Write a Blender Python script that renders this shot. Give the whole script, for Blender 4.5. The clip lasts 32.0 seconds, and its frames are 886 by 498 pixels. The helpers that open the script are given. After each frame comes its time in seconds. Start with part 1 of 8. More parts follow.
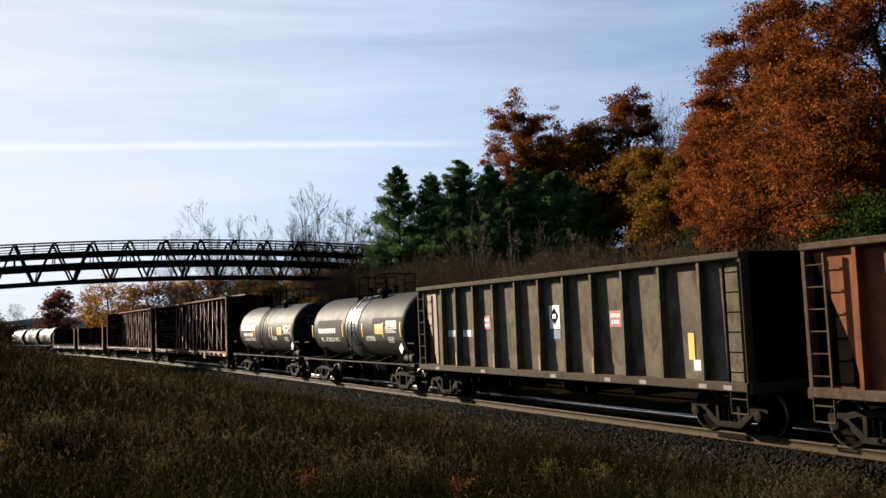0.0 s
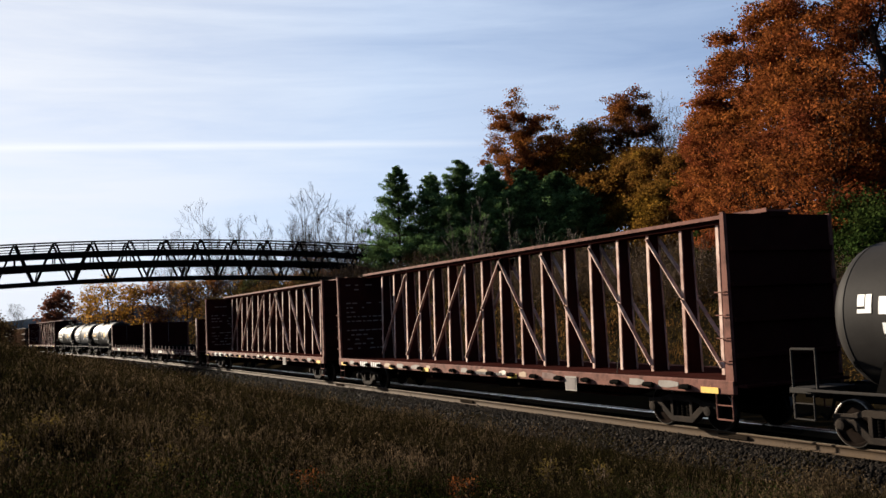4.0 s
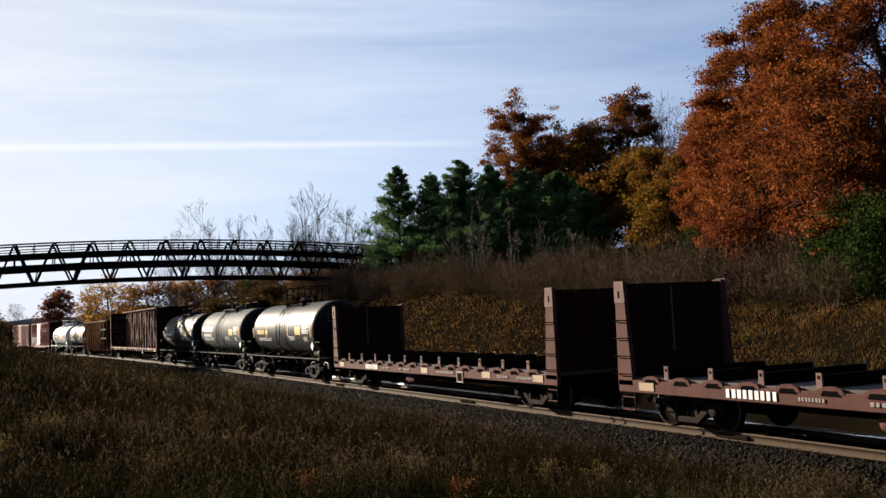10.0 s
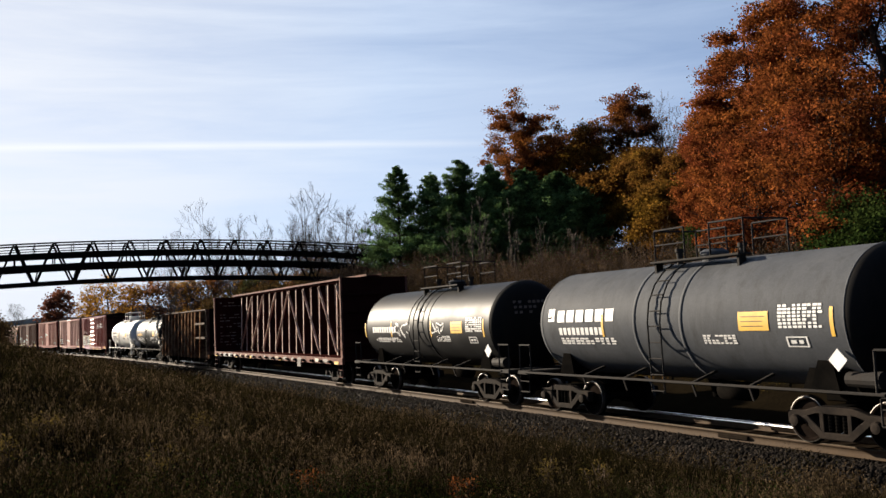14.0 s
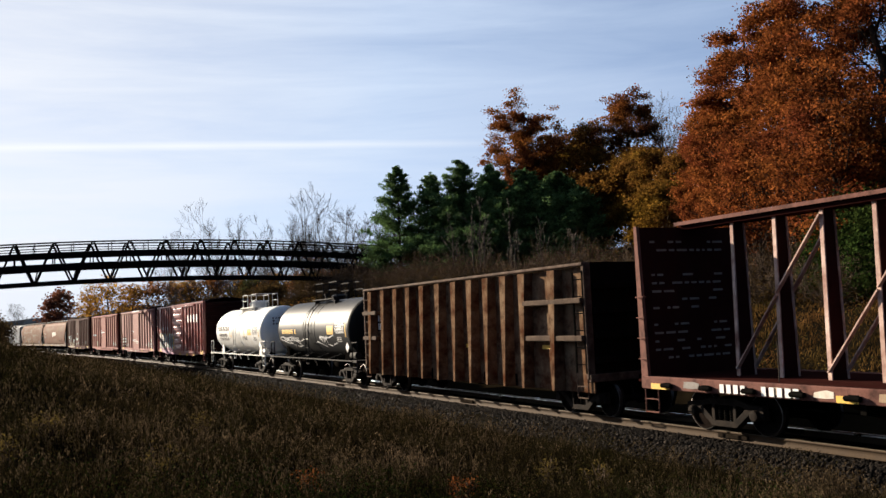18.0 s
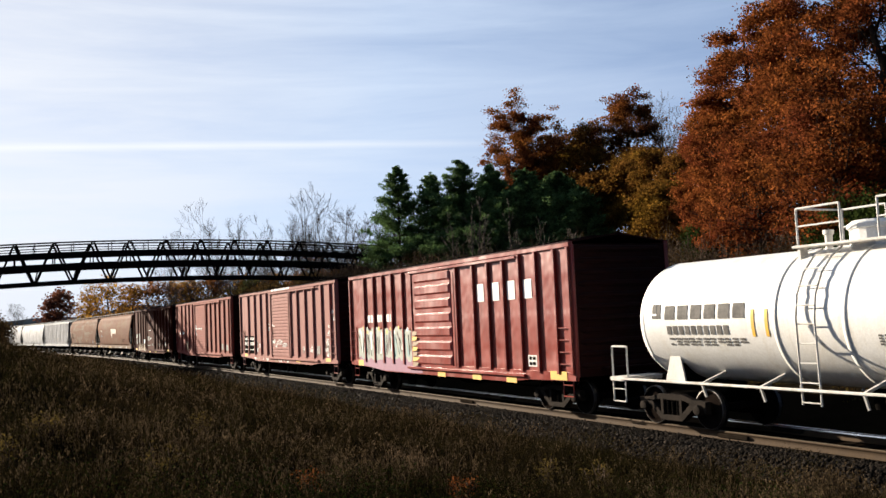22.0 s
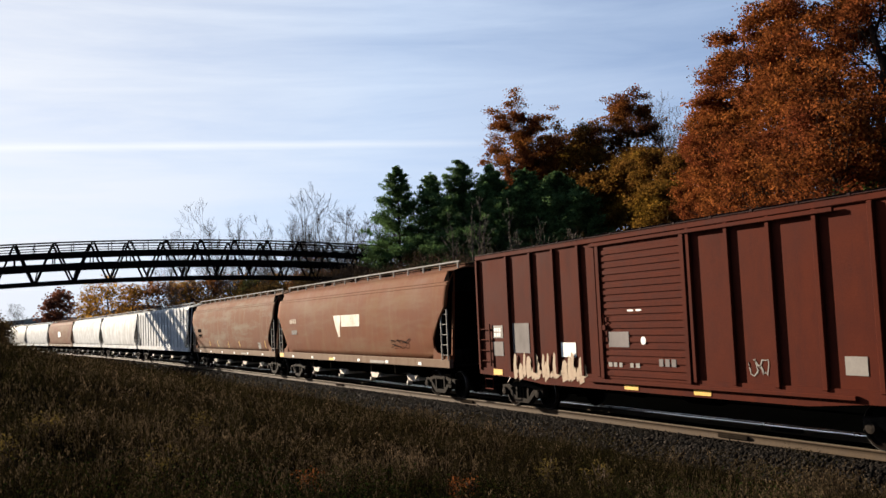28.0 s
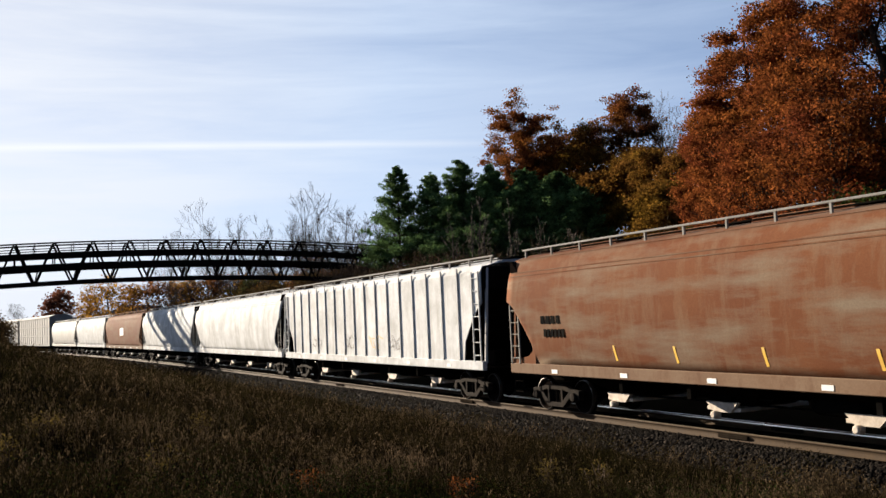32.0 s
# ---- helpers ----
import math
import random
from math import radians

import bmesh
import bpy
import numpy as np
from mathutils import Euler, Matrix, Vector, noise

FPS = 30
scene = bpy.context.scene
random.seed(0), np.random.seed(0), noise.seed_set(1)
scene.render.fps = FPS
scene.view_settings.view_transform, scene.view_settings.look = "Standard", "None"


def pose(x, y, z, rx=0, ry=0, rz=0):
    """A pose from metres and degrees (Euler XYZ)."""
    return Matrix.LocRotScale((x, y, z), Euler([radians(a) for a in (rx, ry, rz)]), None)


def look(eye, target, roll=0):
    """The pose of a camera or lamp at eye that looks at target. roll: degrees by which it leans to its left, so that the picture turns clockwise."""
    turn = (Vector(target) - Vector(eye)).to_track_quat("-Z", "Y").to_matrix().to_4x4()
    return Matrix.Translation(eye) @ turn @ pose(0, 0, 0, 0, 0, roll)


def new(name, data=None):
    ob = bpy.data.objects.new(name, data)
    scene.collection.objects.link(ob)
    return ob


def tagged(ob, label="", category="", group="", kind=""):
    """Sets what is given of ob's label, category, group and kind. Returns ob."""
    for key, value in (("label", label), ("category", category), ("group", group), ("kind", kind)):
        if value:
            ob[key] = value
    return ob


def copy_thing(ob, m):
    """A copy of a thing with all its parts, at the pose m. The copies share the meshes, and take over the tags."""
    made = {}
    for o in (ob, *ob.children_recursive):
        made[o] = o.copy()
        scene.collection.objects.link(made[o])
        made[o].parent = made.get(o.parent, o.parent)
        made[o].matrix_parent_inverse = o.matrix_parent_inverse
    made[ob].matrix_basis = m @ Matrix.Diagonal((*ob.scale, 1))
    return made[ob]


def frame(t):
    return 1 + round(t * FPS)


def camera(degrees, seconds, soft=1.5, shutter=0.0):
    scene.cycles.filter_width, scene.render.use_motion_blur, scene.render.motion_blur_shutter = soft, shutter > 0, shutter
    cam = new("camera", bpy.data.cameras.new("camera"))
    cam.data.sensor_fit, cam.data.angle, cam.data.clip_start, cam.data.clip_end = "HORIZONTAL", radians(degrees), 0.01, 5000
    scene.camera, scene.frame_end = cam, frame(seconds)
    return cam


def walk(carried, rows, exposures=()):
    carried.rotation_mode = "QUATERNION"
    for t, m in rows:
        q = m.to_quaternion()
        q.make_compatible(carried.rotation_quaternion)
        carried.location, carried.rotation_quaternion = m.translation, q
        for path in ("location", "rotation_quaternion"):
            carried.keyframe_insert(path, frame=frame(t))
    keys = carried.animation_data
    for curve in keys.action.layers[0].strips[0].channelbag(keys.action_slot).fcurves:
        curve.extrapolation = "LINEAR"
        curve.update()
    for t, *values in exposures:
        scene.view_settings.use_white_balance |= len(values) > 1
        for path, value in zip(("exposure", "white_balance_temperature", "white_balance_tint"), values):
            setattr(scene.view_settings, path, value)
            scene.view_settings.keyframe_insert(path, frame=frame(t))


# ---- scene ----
# Camera: it stands still on the near bank. Rail head is z = 0, x runs along the track, y across it.
CAM_H, TRACK_Y = 2.604, 14.534
YAW, PITCH = radians(26.447), radians(4.181)
cam = camera(50.886, 32.0, soft=1.5)
EYE = Vector((0, 0, CAM_H))
AHEAD = Vector((-math.cos(YAW) * math.cos(PITCH), math.sin(YAW) * math.cos(PITCH), math.sin(PITCH)))
CAM_POSE = look(EYE, EYE + AHEAD * 10, -2.527)
walk(cam, [(0.0, CAM_POSE), (32.0, CAM_POSE)], exposures=[(0.0, 1.45), (32.0, 1.45)])

# World: clear evening sky with thin cirrus, and one low sun behind the bridge.
SUN_EL, SUN_AZ = radians(17), radians(22)   # azimuth counted from -x towards -y
TO_SUN = Vector((-math.cos(SUN_AZ) * math.cos(SUN_EL), -math.sin(SUN_AZ) * math.cos(SUN_EL), math.sin(SUN_EL)))


def make_world():
    w = bpy.data.worlds.new("sky")
    scene.world = w
    w.use_nodes = True
    nt = w.node_tree
    n, l = nt.nodes, nt.links
    n.clear()
    out, bg = n.new("ShaderNodeOutputWorld"), n.new("ShaderNodeBackground")
    sky = n.new("ShaderNodeTexSky")
    sky.sky_type, sky.sun_disc = "NISHITA", False
    sky.sun_elevation = SUN_EL
    sky.sun_rotation = math.atan2(TO_SUN.x, TO_SUN.y)
    sky.air_density, sky.dust_density, sky.ozone_density = 0.55, 0.2, 3.0
    tc = n.new("ShaderNodeTexCoord")
    # cirrus: long streaks that lie level
    mp = n.new("ShaderNodeMapping")
    mp.inputs["Scale"].default_value = (1.6, 1.6, 16.0)
    mp.inputs["Rotation"].default_value = (radians(3), radians(2), 0)
    noi = n.new("ShaderNodeTexNoise")
    noi.inputs["Scale"].default_value, noi.inputs["Detail"].default_value = 1.7, 8
    noi.inputs["Roughness"].default_value, noi.inputs["Distortion"].default_value = 0.6, 0.35
    ramp = n.new("ShaderNodeValToRGB")
    ramp.color_ramp.elements[0].position, ramp.color_ramp.elements[1].position = 0.25, 0.85
    # more haze towards the sun and the horizon
    sep = n.new("ShaderNodeSeparateXYZ")
    hz = n.new("ShaderNodeMapRange")
    hz.inputs[1].default_value, hz.inputs[2].default_value = 0.0, 0.42
    hz.inputs[3].default_value, hz.inputs[4].default_value = 0.45, 0.05
    dot = n.new("ShaderNodeVectorMath")
    dot.operation = "DOT_PRODUCT"
    dot.inputs[1].default_value = TO_SUN
    sn = n.new("ShaderNodeMapRange")
    sn.inputs[1].default_value, sn.inputs[2].default_value = 0.35, 0.95
    sn.inputs[3].default_value, sn.inputs[4].default_value = 0.25, 0.42
    add = n.new("ShaderNodeMath")
    add.operation, add.use_clamp = "ADD", True
    add2 = n.new("ShaderNodeMath")
    add2.operation, add2.use_clamp = "ADD", True
    mul = n.new("ShaderNodeMath")
    mul.operation, mul.inputs[1].default_value = "MULTIPLY", 0.5
    mix = n.new("ShaderNodeMixRGB")
    # cirrus scatters forwards: bright near the sun, dim away from it
    glow = n.new("ShaderNodeValToRGB")
    g = glow.color_ramp
    g.elements[0].position, g.elements[0].color = 0.0, (0.03, 0.04, 0.06, 1)
    g.elements[1].position, g.elements[1].color = 1.0, (1.0, 1.0, 1.02, 1)
    k = g.elements.new(0.42)
    k.color = (0.07, 0.10, 0.15, 1)
    k = g.elements.new(0.66)
    k.color = (0.33, 0.46, 0.70, 1)
    k = g.elements.new(0.86)
    k.color = (0.69, 0.81, 1.0, 1)
    half = n.new("ShaderNodeMapRange")
    half.inputs[1].default_value, half.inputs[2].default_value = -1.0, 1.0
    lift = n.new("ShaderNodeVectorMath")
    lift.operation = "SCALE"
    lift.inputs["Scale"].default_value = CLOUD
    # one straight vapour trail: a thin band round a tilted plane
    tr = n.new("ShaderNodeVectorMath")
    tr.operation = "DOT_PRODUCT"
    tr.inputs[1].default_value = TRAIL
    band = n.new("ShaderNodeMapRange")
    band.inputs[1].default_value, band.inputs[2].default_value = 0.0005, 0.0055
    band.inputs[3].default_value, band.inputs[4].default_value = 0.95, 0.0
    ab = n.new("ShaderNodeMath")
    ab.operation = "ABSOLUTE"
    tn = n.new("ShaderNodeTexNoise")
    tn.inputs["Scale"].default_value, tn.inputs["Detail"].default_value = 3.0, 4
    tm = n.new("ShaderNodeMath")
    tm.operation = "MULTIPLY"
    fade = n.new("ShaderNodeMapRange")
    fade.inputs[1].default_value, fade.inputs[2].default_value = 0.30, 0.55
    fade.inputs[3].default_value, fade.inputs[4].default_value = 1.0, 0.0
    sepd = n.new("ShaderNodeMath")
    sepd.operation = "MULTIPLY"
    l.new(tc.outputs["Generated"], mp.inputs["Vector"])
    l.new(mp.outputs[0], noi.inputs["Vector"])
    l.new(noi.outputs[0], ramp.inputs[0])
    l.new(tc.outputs["Generated"], sep.inputs[0])
    l.new(sep.outputs[2], hz.inputs[0])
    l.new(tc.outputs["Generated"], dot.inputs[0])
    l.new(dot.outputs["Value"], sn.inputs[0])
    l.new(ramp.outputs[0], mul.inputs[0])
    l.new(mul.outputs[0], add.inputs[0])
    l.new(hz.outputs[0], add.inputs[1])
    l.new(add.outputs[0], add2.inputs[0])
    l.new(sn.outputs[0], add2.inputs[1])
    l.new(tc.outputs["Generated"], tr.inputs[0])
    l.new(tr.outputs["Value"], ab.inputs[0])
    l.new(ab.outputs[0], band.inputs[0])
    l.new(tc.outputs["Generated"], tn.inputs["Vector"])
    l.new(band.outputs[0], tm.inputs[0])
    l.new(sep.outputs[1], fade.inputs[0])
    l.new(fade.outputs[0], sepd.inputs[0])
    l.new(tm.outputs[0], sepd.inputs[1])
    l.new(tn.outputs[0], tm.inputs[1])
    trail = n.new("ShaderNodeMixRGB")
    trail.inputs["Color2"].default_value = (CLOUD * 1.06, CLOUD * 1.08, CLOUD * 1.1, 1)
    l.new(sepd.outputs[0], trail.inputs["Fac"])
    l.new(mix.outputs[0], trail.inputs["Color1"])
    l.new(add2.outputs[0], mix.inputs["Fac"])
    l.new(sky.outputs[0], mix.inputs["Color1"])
    l.new(dot.outputs["Value"], half.inputs[0])
    l.new(half.outputs[0], glow.inputs[0])
    l.new(glow.outputs[0], lift.inputs[0])
    l.new(lift.outputs[0], mix.inputs["Color2"])
    l.new(trail.outputs[0], bg.inputs["Color"])
    bg.inputs["Strength"].default_value = SKY
    l.new(bg.outputs[0], out.inputs[0])


SKY = 0.05
CLOUD = 7.3

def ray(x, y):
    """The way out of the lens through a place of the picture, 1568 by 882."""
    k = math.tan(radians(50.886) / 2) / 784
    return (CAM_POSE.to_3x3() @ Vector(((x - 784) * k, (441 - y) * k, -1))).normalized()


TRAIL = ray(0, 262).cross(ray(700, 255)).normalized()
make_world()
sun = new("sun", bpy.data.lights.new("sun", "SUN"))
sun.data.energy, sun.data.angle, sun.data.color = 5.0, radians(0.55), (1.0, 0.87, 0.70)
sun.matrix_world = look(TO_SUN * 200, (0, 0, 0))

# ---- materials ----
# factor that puts deeper shade into the base colours
BASE_SCALE = 0.48


def shade(name, a, b, rough=0.7, metal=0.0, scale=3.0, fine=40.0, bump=0.15, streak=0.0, stain=(0.05, 0.03, 0.02), stain_amt=0.0,
          vary=0.0, spec=0.5, fine_amt=0.35, smear=None, smear_amt=0.6):
    """A surface of colours a and b mixed by coarse noise, with fine grain, upright streaks of a stain colour, and bump."""
    m = bpy.data.materials.new(name)
    m.use_nodes = True
    nt = m.node_tree
    n, l = nt.nodes, nt.links
    bs = n["Principled BSDF"]
    if max(a) < 0.6:   # base colours under 0.6 are darkened so that their shade comes out deeper
        a, b, stain = [tuple(v * BASE_SCALE for v in q) for q in (a, b, stain)]
    tc, oi = n.new("ShaderNodeTexCoord"), n.new("ShaderNodeObjectInfo")
    off = n.new("ShaderNodeVectorMath")
    off.operation = "ADD"
    mulr = n.new("ShaderNodeMath")
    mulr.operation, mulr.inputs[1].default_value = "MULTIPLY", 37.0
    l.new(oi.outputs["Random"], mulr.inputs[0])
    l.new(tc.outputs["Object"], off.inputs[0])
    l.new(mulr.outputs[0], off.inputs[1])
    co = n.new("ShaderNodeTexNoise")
    co.inputs["Scale"].default_value, co.inputs["Detail"].default_value, co.inputs["Roughness"].default_value = scale, 5, 0.65
    fi = n.new("ShaderNodeTexNoise")
    fi.inputs["Scale"].default_value, fi.inputs["Detail"].default_value = fine, 3
    l.new(off.outputs[0], co.inputs["Vector"])
    l.new(off.outputs[0], fi.inputs["Vector"])
    r1 = n.new("ShaderNodeMapRange")
    r1.inputs[1].default_value, r1.inputs[2].default_value = 0.35, 0.65
    l.new(co.outputs[0], r1.inputs[0])
    mix = n.new("ShaderNodeMixRGB")
    mix.inputs["Color1"].default_value, mix.inputs["Color2"].default_value = (*a, 1), (*b, 1)
    l.new(r1.outputs[0], mix.inputs["Fac"])
    last = mix.outputs[0]
    if stain_amt:
        mp = n.new("ShaderNodeMapping")
        mp.inputs["Scale"].default_value = (1, 1, 1 if not streak else 1 / streak)
        st = n.new("ShaderNodeTexNoise")
        st.inputs["Scale"].default_value, st.inputs["Detail"].default_value, st.inputs["Roughness"].default_value = 2.6, 6, 0.7
        l.new(off.outputs[0], mp.inputs["Vector"])
        l.new(mp.outputs[0], st.inputs["Vector"])
        r2 = n.new("ShaderNodeMapRange")
        r2.inputs[1].default_value, r2.inputs[2].default_value = 0.48, 0.72
        r2.inputs[3].default_value, r2.inputs[4].default_value = 0.0, stain_amt
        l.new(st.outputs[0], r2.inputs[0])
        ms = n.new("ShaderNodeMixRGB")
        ms.inputs["Color2"].default_value = (*stain, 1)
        l.new(r2.outputs[0], ms.inputs["Fac"])
        l.new(last, ms.inputs["Color1"])
        last = ms.outputs[0]
    if smear:   # long level smears of bleached paint and dust
        mq, nq, rq, mz = n.new("ShaderNodeMapping"), n.new("ShaderNodeTexNoise"), n.new("ShaderNodeMapRange"), n.new("ShaderNodeMixRGB")
        mq.inputs["Scale"].default_value = (0.22, 0.6, 1.15)
        nq.inputs["Scale"].default_value, nq.inputs["Detail"].default_value, nq.inputs["Roughness"].default_value = 1.5, 7, 0.62
        rq.inputs[1].default_value, rq.inputs[2].default_value, rq.inputs[4].default_value = 0.46, 0.70, smear_amt
        mz.inputs["Color2"].default_value = (*[v * BASE_SCALE for v in smear], 1)
        l.new(off.outputs[0], mq.inputs["Vector"])
        l.new(mq.outputs[0], nq.inputs["Vector"])
        l.new(nq.outputs[0], rq.inputs[0])
        l.new(rq.outputs[0], mz.inputs["Fac"])
        l.new(last, mz.inputs["Color1"])
        last = mz.outputs[0]
    # grain
    g = n.new("ShaderNodeMapRange")
    g.inputs[3].default_value, g.inputs[4].default_value = 1 - fine_amt, 1 + fine_amt
    l.new(fi.outputs[0], g.inputs[0])
    gm = n.new("ShaderNodeVectorMath")
    gm.operation = "SCALE"
    l.new(last, gm.inputs[0])
    l.new(g.outputs[0], gm.inputs["Scale"])
    last = gm.outputs[0]
    if vary:
        v = n.new("ShaderNodeMapRange")
        v.inputs[3].default_value, v.inputs[4].default_value = 1 - vary, 1 + vary
        geo = n.new("ShaderNodeNewGeometry")
        l.new(geo.outputs["Random Per Island"], v.inputs[0])
        vm = n.new("ShaderNodeVectorMath")
        vm.operation = "SCALE"
        l.new(last, vm.inputs[0])
        l.new(v.outputs[0], vm.inputs["Scale"])
        last = vm.outputs[0]
    l.new(last, bs.inputs["Base Color"])
    rr = n.new("ShaderNodeMapRange")
    rr.inputs[3].default_value, rr.inputs[4].default_value = max(rough - 0.12, 0.02), min(rough + 0.12, 1)
    l.new(co.outputs[0], rr.inputs[0])
    l.new(rr.outputs[0], bs.inputs["Roughness"])
    bs.inputs["Metallic"].default_value = metal
    bs.inputs["Specular IOR Level"].default_value = spec
    if bump:
        bp = n.new("ShaderNodeBump")
        bp.inputs["Strength"].default_value, bp.inputs["Distance"].default_value = bump, 0.02
        l.new(fi.outputs[0], bp.inputs["Height"])
        l.new(bp.outputs[0], bs.inputs["Normal"])
    return m


def leafy(name, a, b, glow=0.35, lo=0.5, hi=1.5, tuft=0.0, tscale=1.8, broad=0.55):
    """Leaves: each clump its own tint between a and b, with light coming through from behind; tuft: how far whole tufts differ in depth of colour."""
    m = bpy.data.materials.new(name)
    m.use_nodes = True
    nt = m.node_tree
    n, l = nt.nodes, nt.links
    n.clear()
    out, df, tl, mx = n.new("ShaderNodeOutputMaterial"), n.new("ShaderNodeBsdfDiffuse"), n.new("ShaderNodeBsdfTranslucent"), n.new("ShaderNodeMixShader")
    geo, tc, noi = n.new("ShaderNodeNewGeometry"), n.new("ShaderNodeTexCoord"), n.new("ShaderNodeTexNoise")
    noi.inputs["Scale"].default_value, noi.inputs["Detail"].default_value = broad, 3
    l.new(tc.outputs["Object"], noi.inputs["Vector"])
    r = n.new("ShaderNodeMapRange")
    r.inputs[1].default_value, r.inputs[2].default_value = 0.35, 0.65
    l.new(noi.outputs[0], r.inputs[0])
    mix = n.new("ShaderNodeMixRGB")
    mix.inputs["Color1"].default_value, mix.inputs["Color2"].default_value = (*a, 1), (*b, 1)
    l.new(r.outputs[0], mix.inputs["Fac"])
    v = n.new("ShaderNodeMapRange")
    v.inputs[3].default_value, v.inputs[4].default_value = lo, hi
    l.new(geo.outputs["Random Per Island"], v.inputs[0])
    vm = n.new("ShaderNodeVectorMath")
    vm.operation = "SCALE"
    l.new(mix.outputs[0], vm.inputs[0])
    l.new(v.outputs[0], vm.inputs["Scale"])
    if tuft:
        n2, r2, v2 = n.new("ShaderNodeTexNoise"), n.new("ShaderNodeMapRange"), n.new("ShaderNodeVectorMath")
        n2.inputs["Scale"].default_value, n2.inputs["Detail"].default_value = tscale, 2
        r2.inputs[1].default_value, r2.inputs[2].default_value = 0.36, 0.64
        r2.inputs[3].default_value, r2.inputs[4].default_value = 1 - tuft, 1 + tuft
        v2.operation = "SCALE"
        l.new(tc.outputs["Object"], n2.inputs["Vector"])
        l.new(n2.outputs[0], r2.inputs[0])
        l.new(vm.outputs[0], v2.inputs[0])
        l.new(r2.outputs[0], v2.inputs["Scale"])
        vm = v2
    l.new(vm.outputs[0], df.inputs["Color"])
    l.new(vm.outputs[0], tl.inputs["Color"])
    mx.inputs[0].default_value = glow
    l.new(df.outputs[0], mx.inputs[1])
    l.new(tl.outputs[0], mx.inputs[2])
    l.new(mx.outputs[0], out.inputs[0])
    return m


M = {}
# earth and ballast bed near black: deep shade is put into these colours
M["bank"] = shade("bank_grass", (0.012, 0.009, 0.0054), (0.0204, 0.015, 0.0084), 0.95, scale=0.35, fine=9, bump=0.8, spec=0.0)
M["ballast"] = shade("ballast", (0.0147, 0.01064, 0.007735), (0.02793, 0.01995, 0.01368), 0.92, scale=2, fine=30, bump=0.6, vary=0.45, spec=0.0)
M["ballast_stone"] = shade("ballast_stone", (0.020, 0.0155, 0.012), (0.036, 0.028, 0.021), 0.92, scale=2, fine=30, bump=0.3, vary=0.8, spec=0.05)
M["rail"] = shade("rail_rust", (0.1004, 0.0625, 0.0346), (0.1339, 0.08624, 0.04743), 0.85, scale=2.5, fine=60, bump=0.2, spec=0.15)
# two copies of rail head metal: dull near rail, far rail brightened to glint
M["railhead_dull"] = shade("rail_head_dull", (0.2864, 0.2248, 0.1576), (0.2319, 0.1823, 0.1271), 0.6, 0.3, scale=4, fine=60, bump=0.0, fine_amt=0.1, spec=0.1)
M["railhead"] = shade("rail_head", (0.90, 0.88, 0.85), (0.82, 0.80, 0.76), 0.30, 1.0, scale=4, fine=60, bump=0.0, fine_amt=0.1, spec=0.2)
# tie wood darkened to hold the shade below the train
M["tie"] = shade("tie_wood", (0.026, 0.020, 0.015), (0.045, 0.034, 0.025), 0.95, scale=3, fine=35, bump=0.6, spec=0.0)
M["bridge"] = shade("bridge_steel", (0.012, 0.011, 0.011), (0.020, 0.017, 0.016), 0.75, scale=2, fine=30, bump=0.2, spec=0.0)
M["deck"] = shade("bridge_boards", (0.10, 0.085, 0.07), (0.15, 0.13, 0.105), 0.9, scale=2, fine=30, bump=0.3, spec=0.0)
M["concrete"] = shade("concrete", (0.32, 0.30, 0.27), (0.42, 0.40, 0.36), 0.9, scale=1.5, fine=25, bump=0.3)

# ---- helpers for building ----
def mesh_of(name, bm):
    me = bpy.data.meshes.new(name)
    bm.to_mesh(me)
    bm.free()
    return me


def part(name, bm, material, parent, label="", loc=None, smooth=False):
    """Links a bmesh (or shared mesh data) as one mesh object under a thing or a part."""
    me = bm if isinstance(bm, bpy.types.Mesh) else mesh_of(name, bm)
    if not me.materials:
        me.materials.append(material)
    if smooth:
        me.polygons.foreach_set("use_smooth", [True] * len(me.polygons))
    ob = new(name, me)
    ob.parent = parent
    if loc is not None:
        ob.location = loc
    if label:
        ob["label"] = label
    return ob


def box(bm, x0, x1, y0, y1, z0, z1, bev=0.0):
    """An upright box with slightly broken edges."""
    g = bmesh.ops.create_cube(bm, size=1)["verts"]
    bmesh.ops.scale(bm, vec=(abs(x1 - x0), abs(y1 - y0), abs(z1 - z0)), verts=g)
    bmesh.ops.translate(bm, vec=((x0 + x1) / 2, (y0 + y1) / 2, (z0 + z1) / 2), verts=g)
    if bev:
        ed = list({e for v in g for e in v.link_edges})
        bmesh.ops.bevel(bm, geom=ed, offset=bev, segments=1, affect="EDGES")
    return bm


def bar(bm, a, b, r=0.03, sides=6, r2=None):
    """A round bar from a to b."""
    a, b = Vector(a), Vector(b)
    d = b - a
    m = Matrix.Translation((a + b) / 2) @ d.to_track_quat("Z", "Y").to_matrix().to_4x4()
    bmesh.ops.create_cone(bm, cap_ends=True, segments=sides, radius1=r, radius2=r if r2 is None else r2, depth=d.length, matrix=m)
    return bm


def beam(bm, a, b, w=0.1, h=0.1):
    """A square bar from a to b; w across, h upwards."""
    a, b = Vector(a), Vector(b)
    d = b - a
    m = Matrix.Translation((a + b) / 2) @ d.to_track_quat("Z", "Y").to_matrix().to_4x4() @ Matrix.Diagonal((w, h, d.length, 1))
    bmesh.ops.create_cube(bm, size=1, matrix=m)
    return bm


def B():
    return bmesh.new()


def thing(name, label, category, group="", kind="", loc=(0, 0, 0)):
    ob = new(name)
    ob.location = loc
    return tagged(ob, label, category, group, kind)


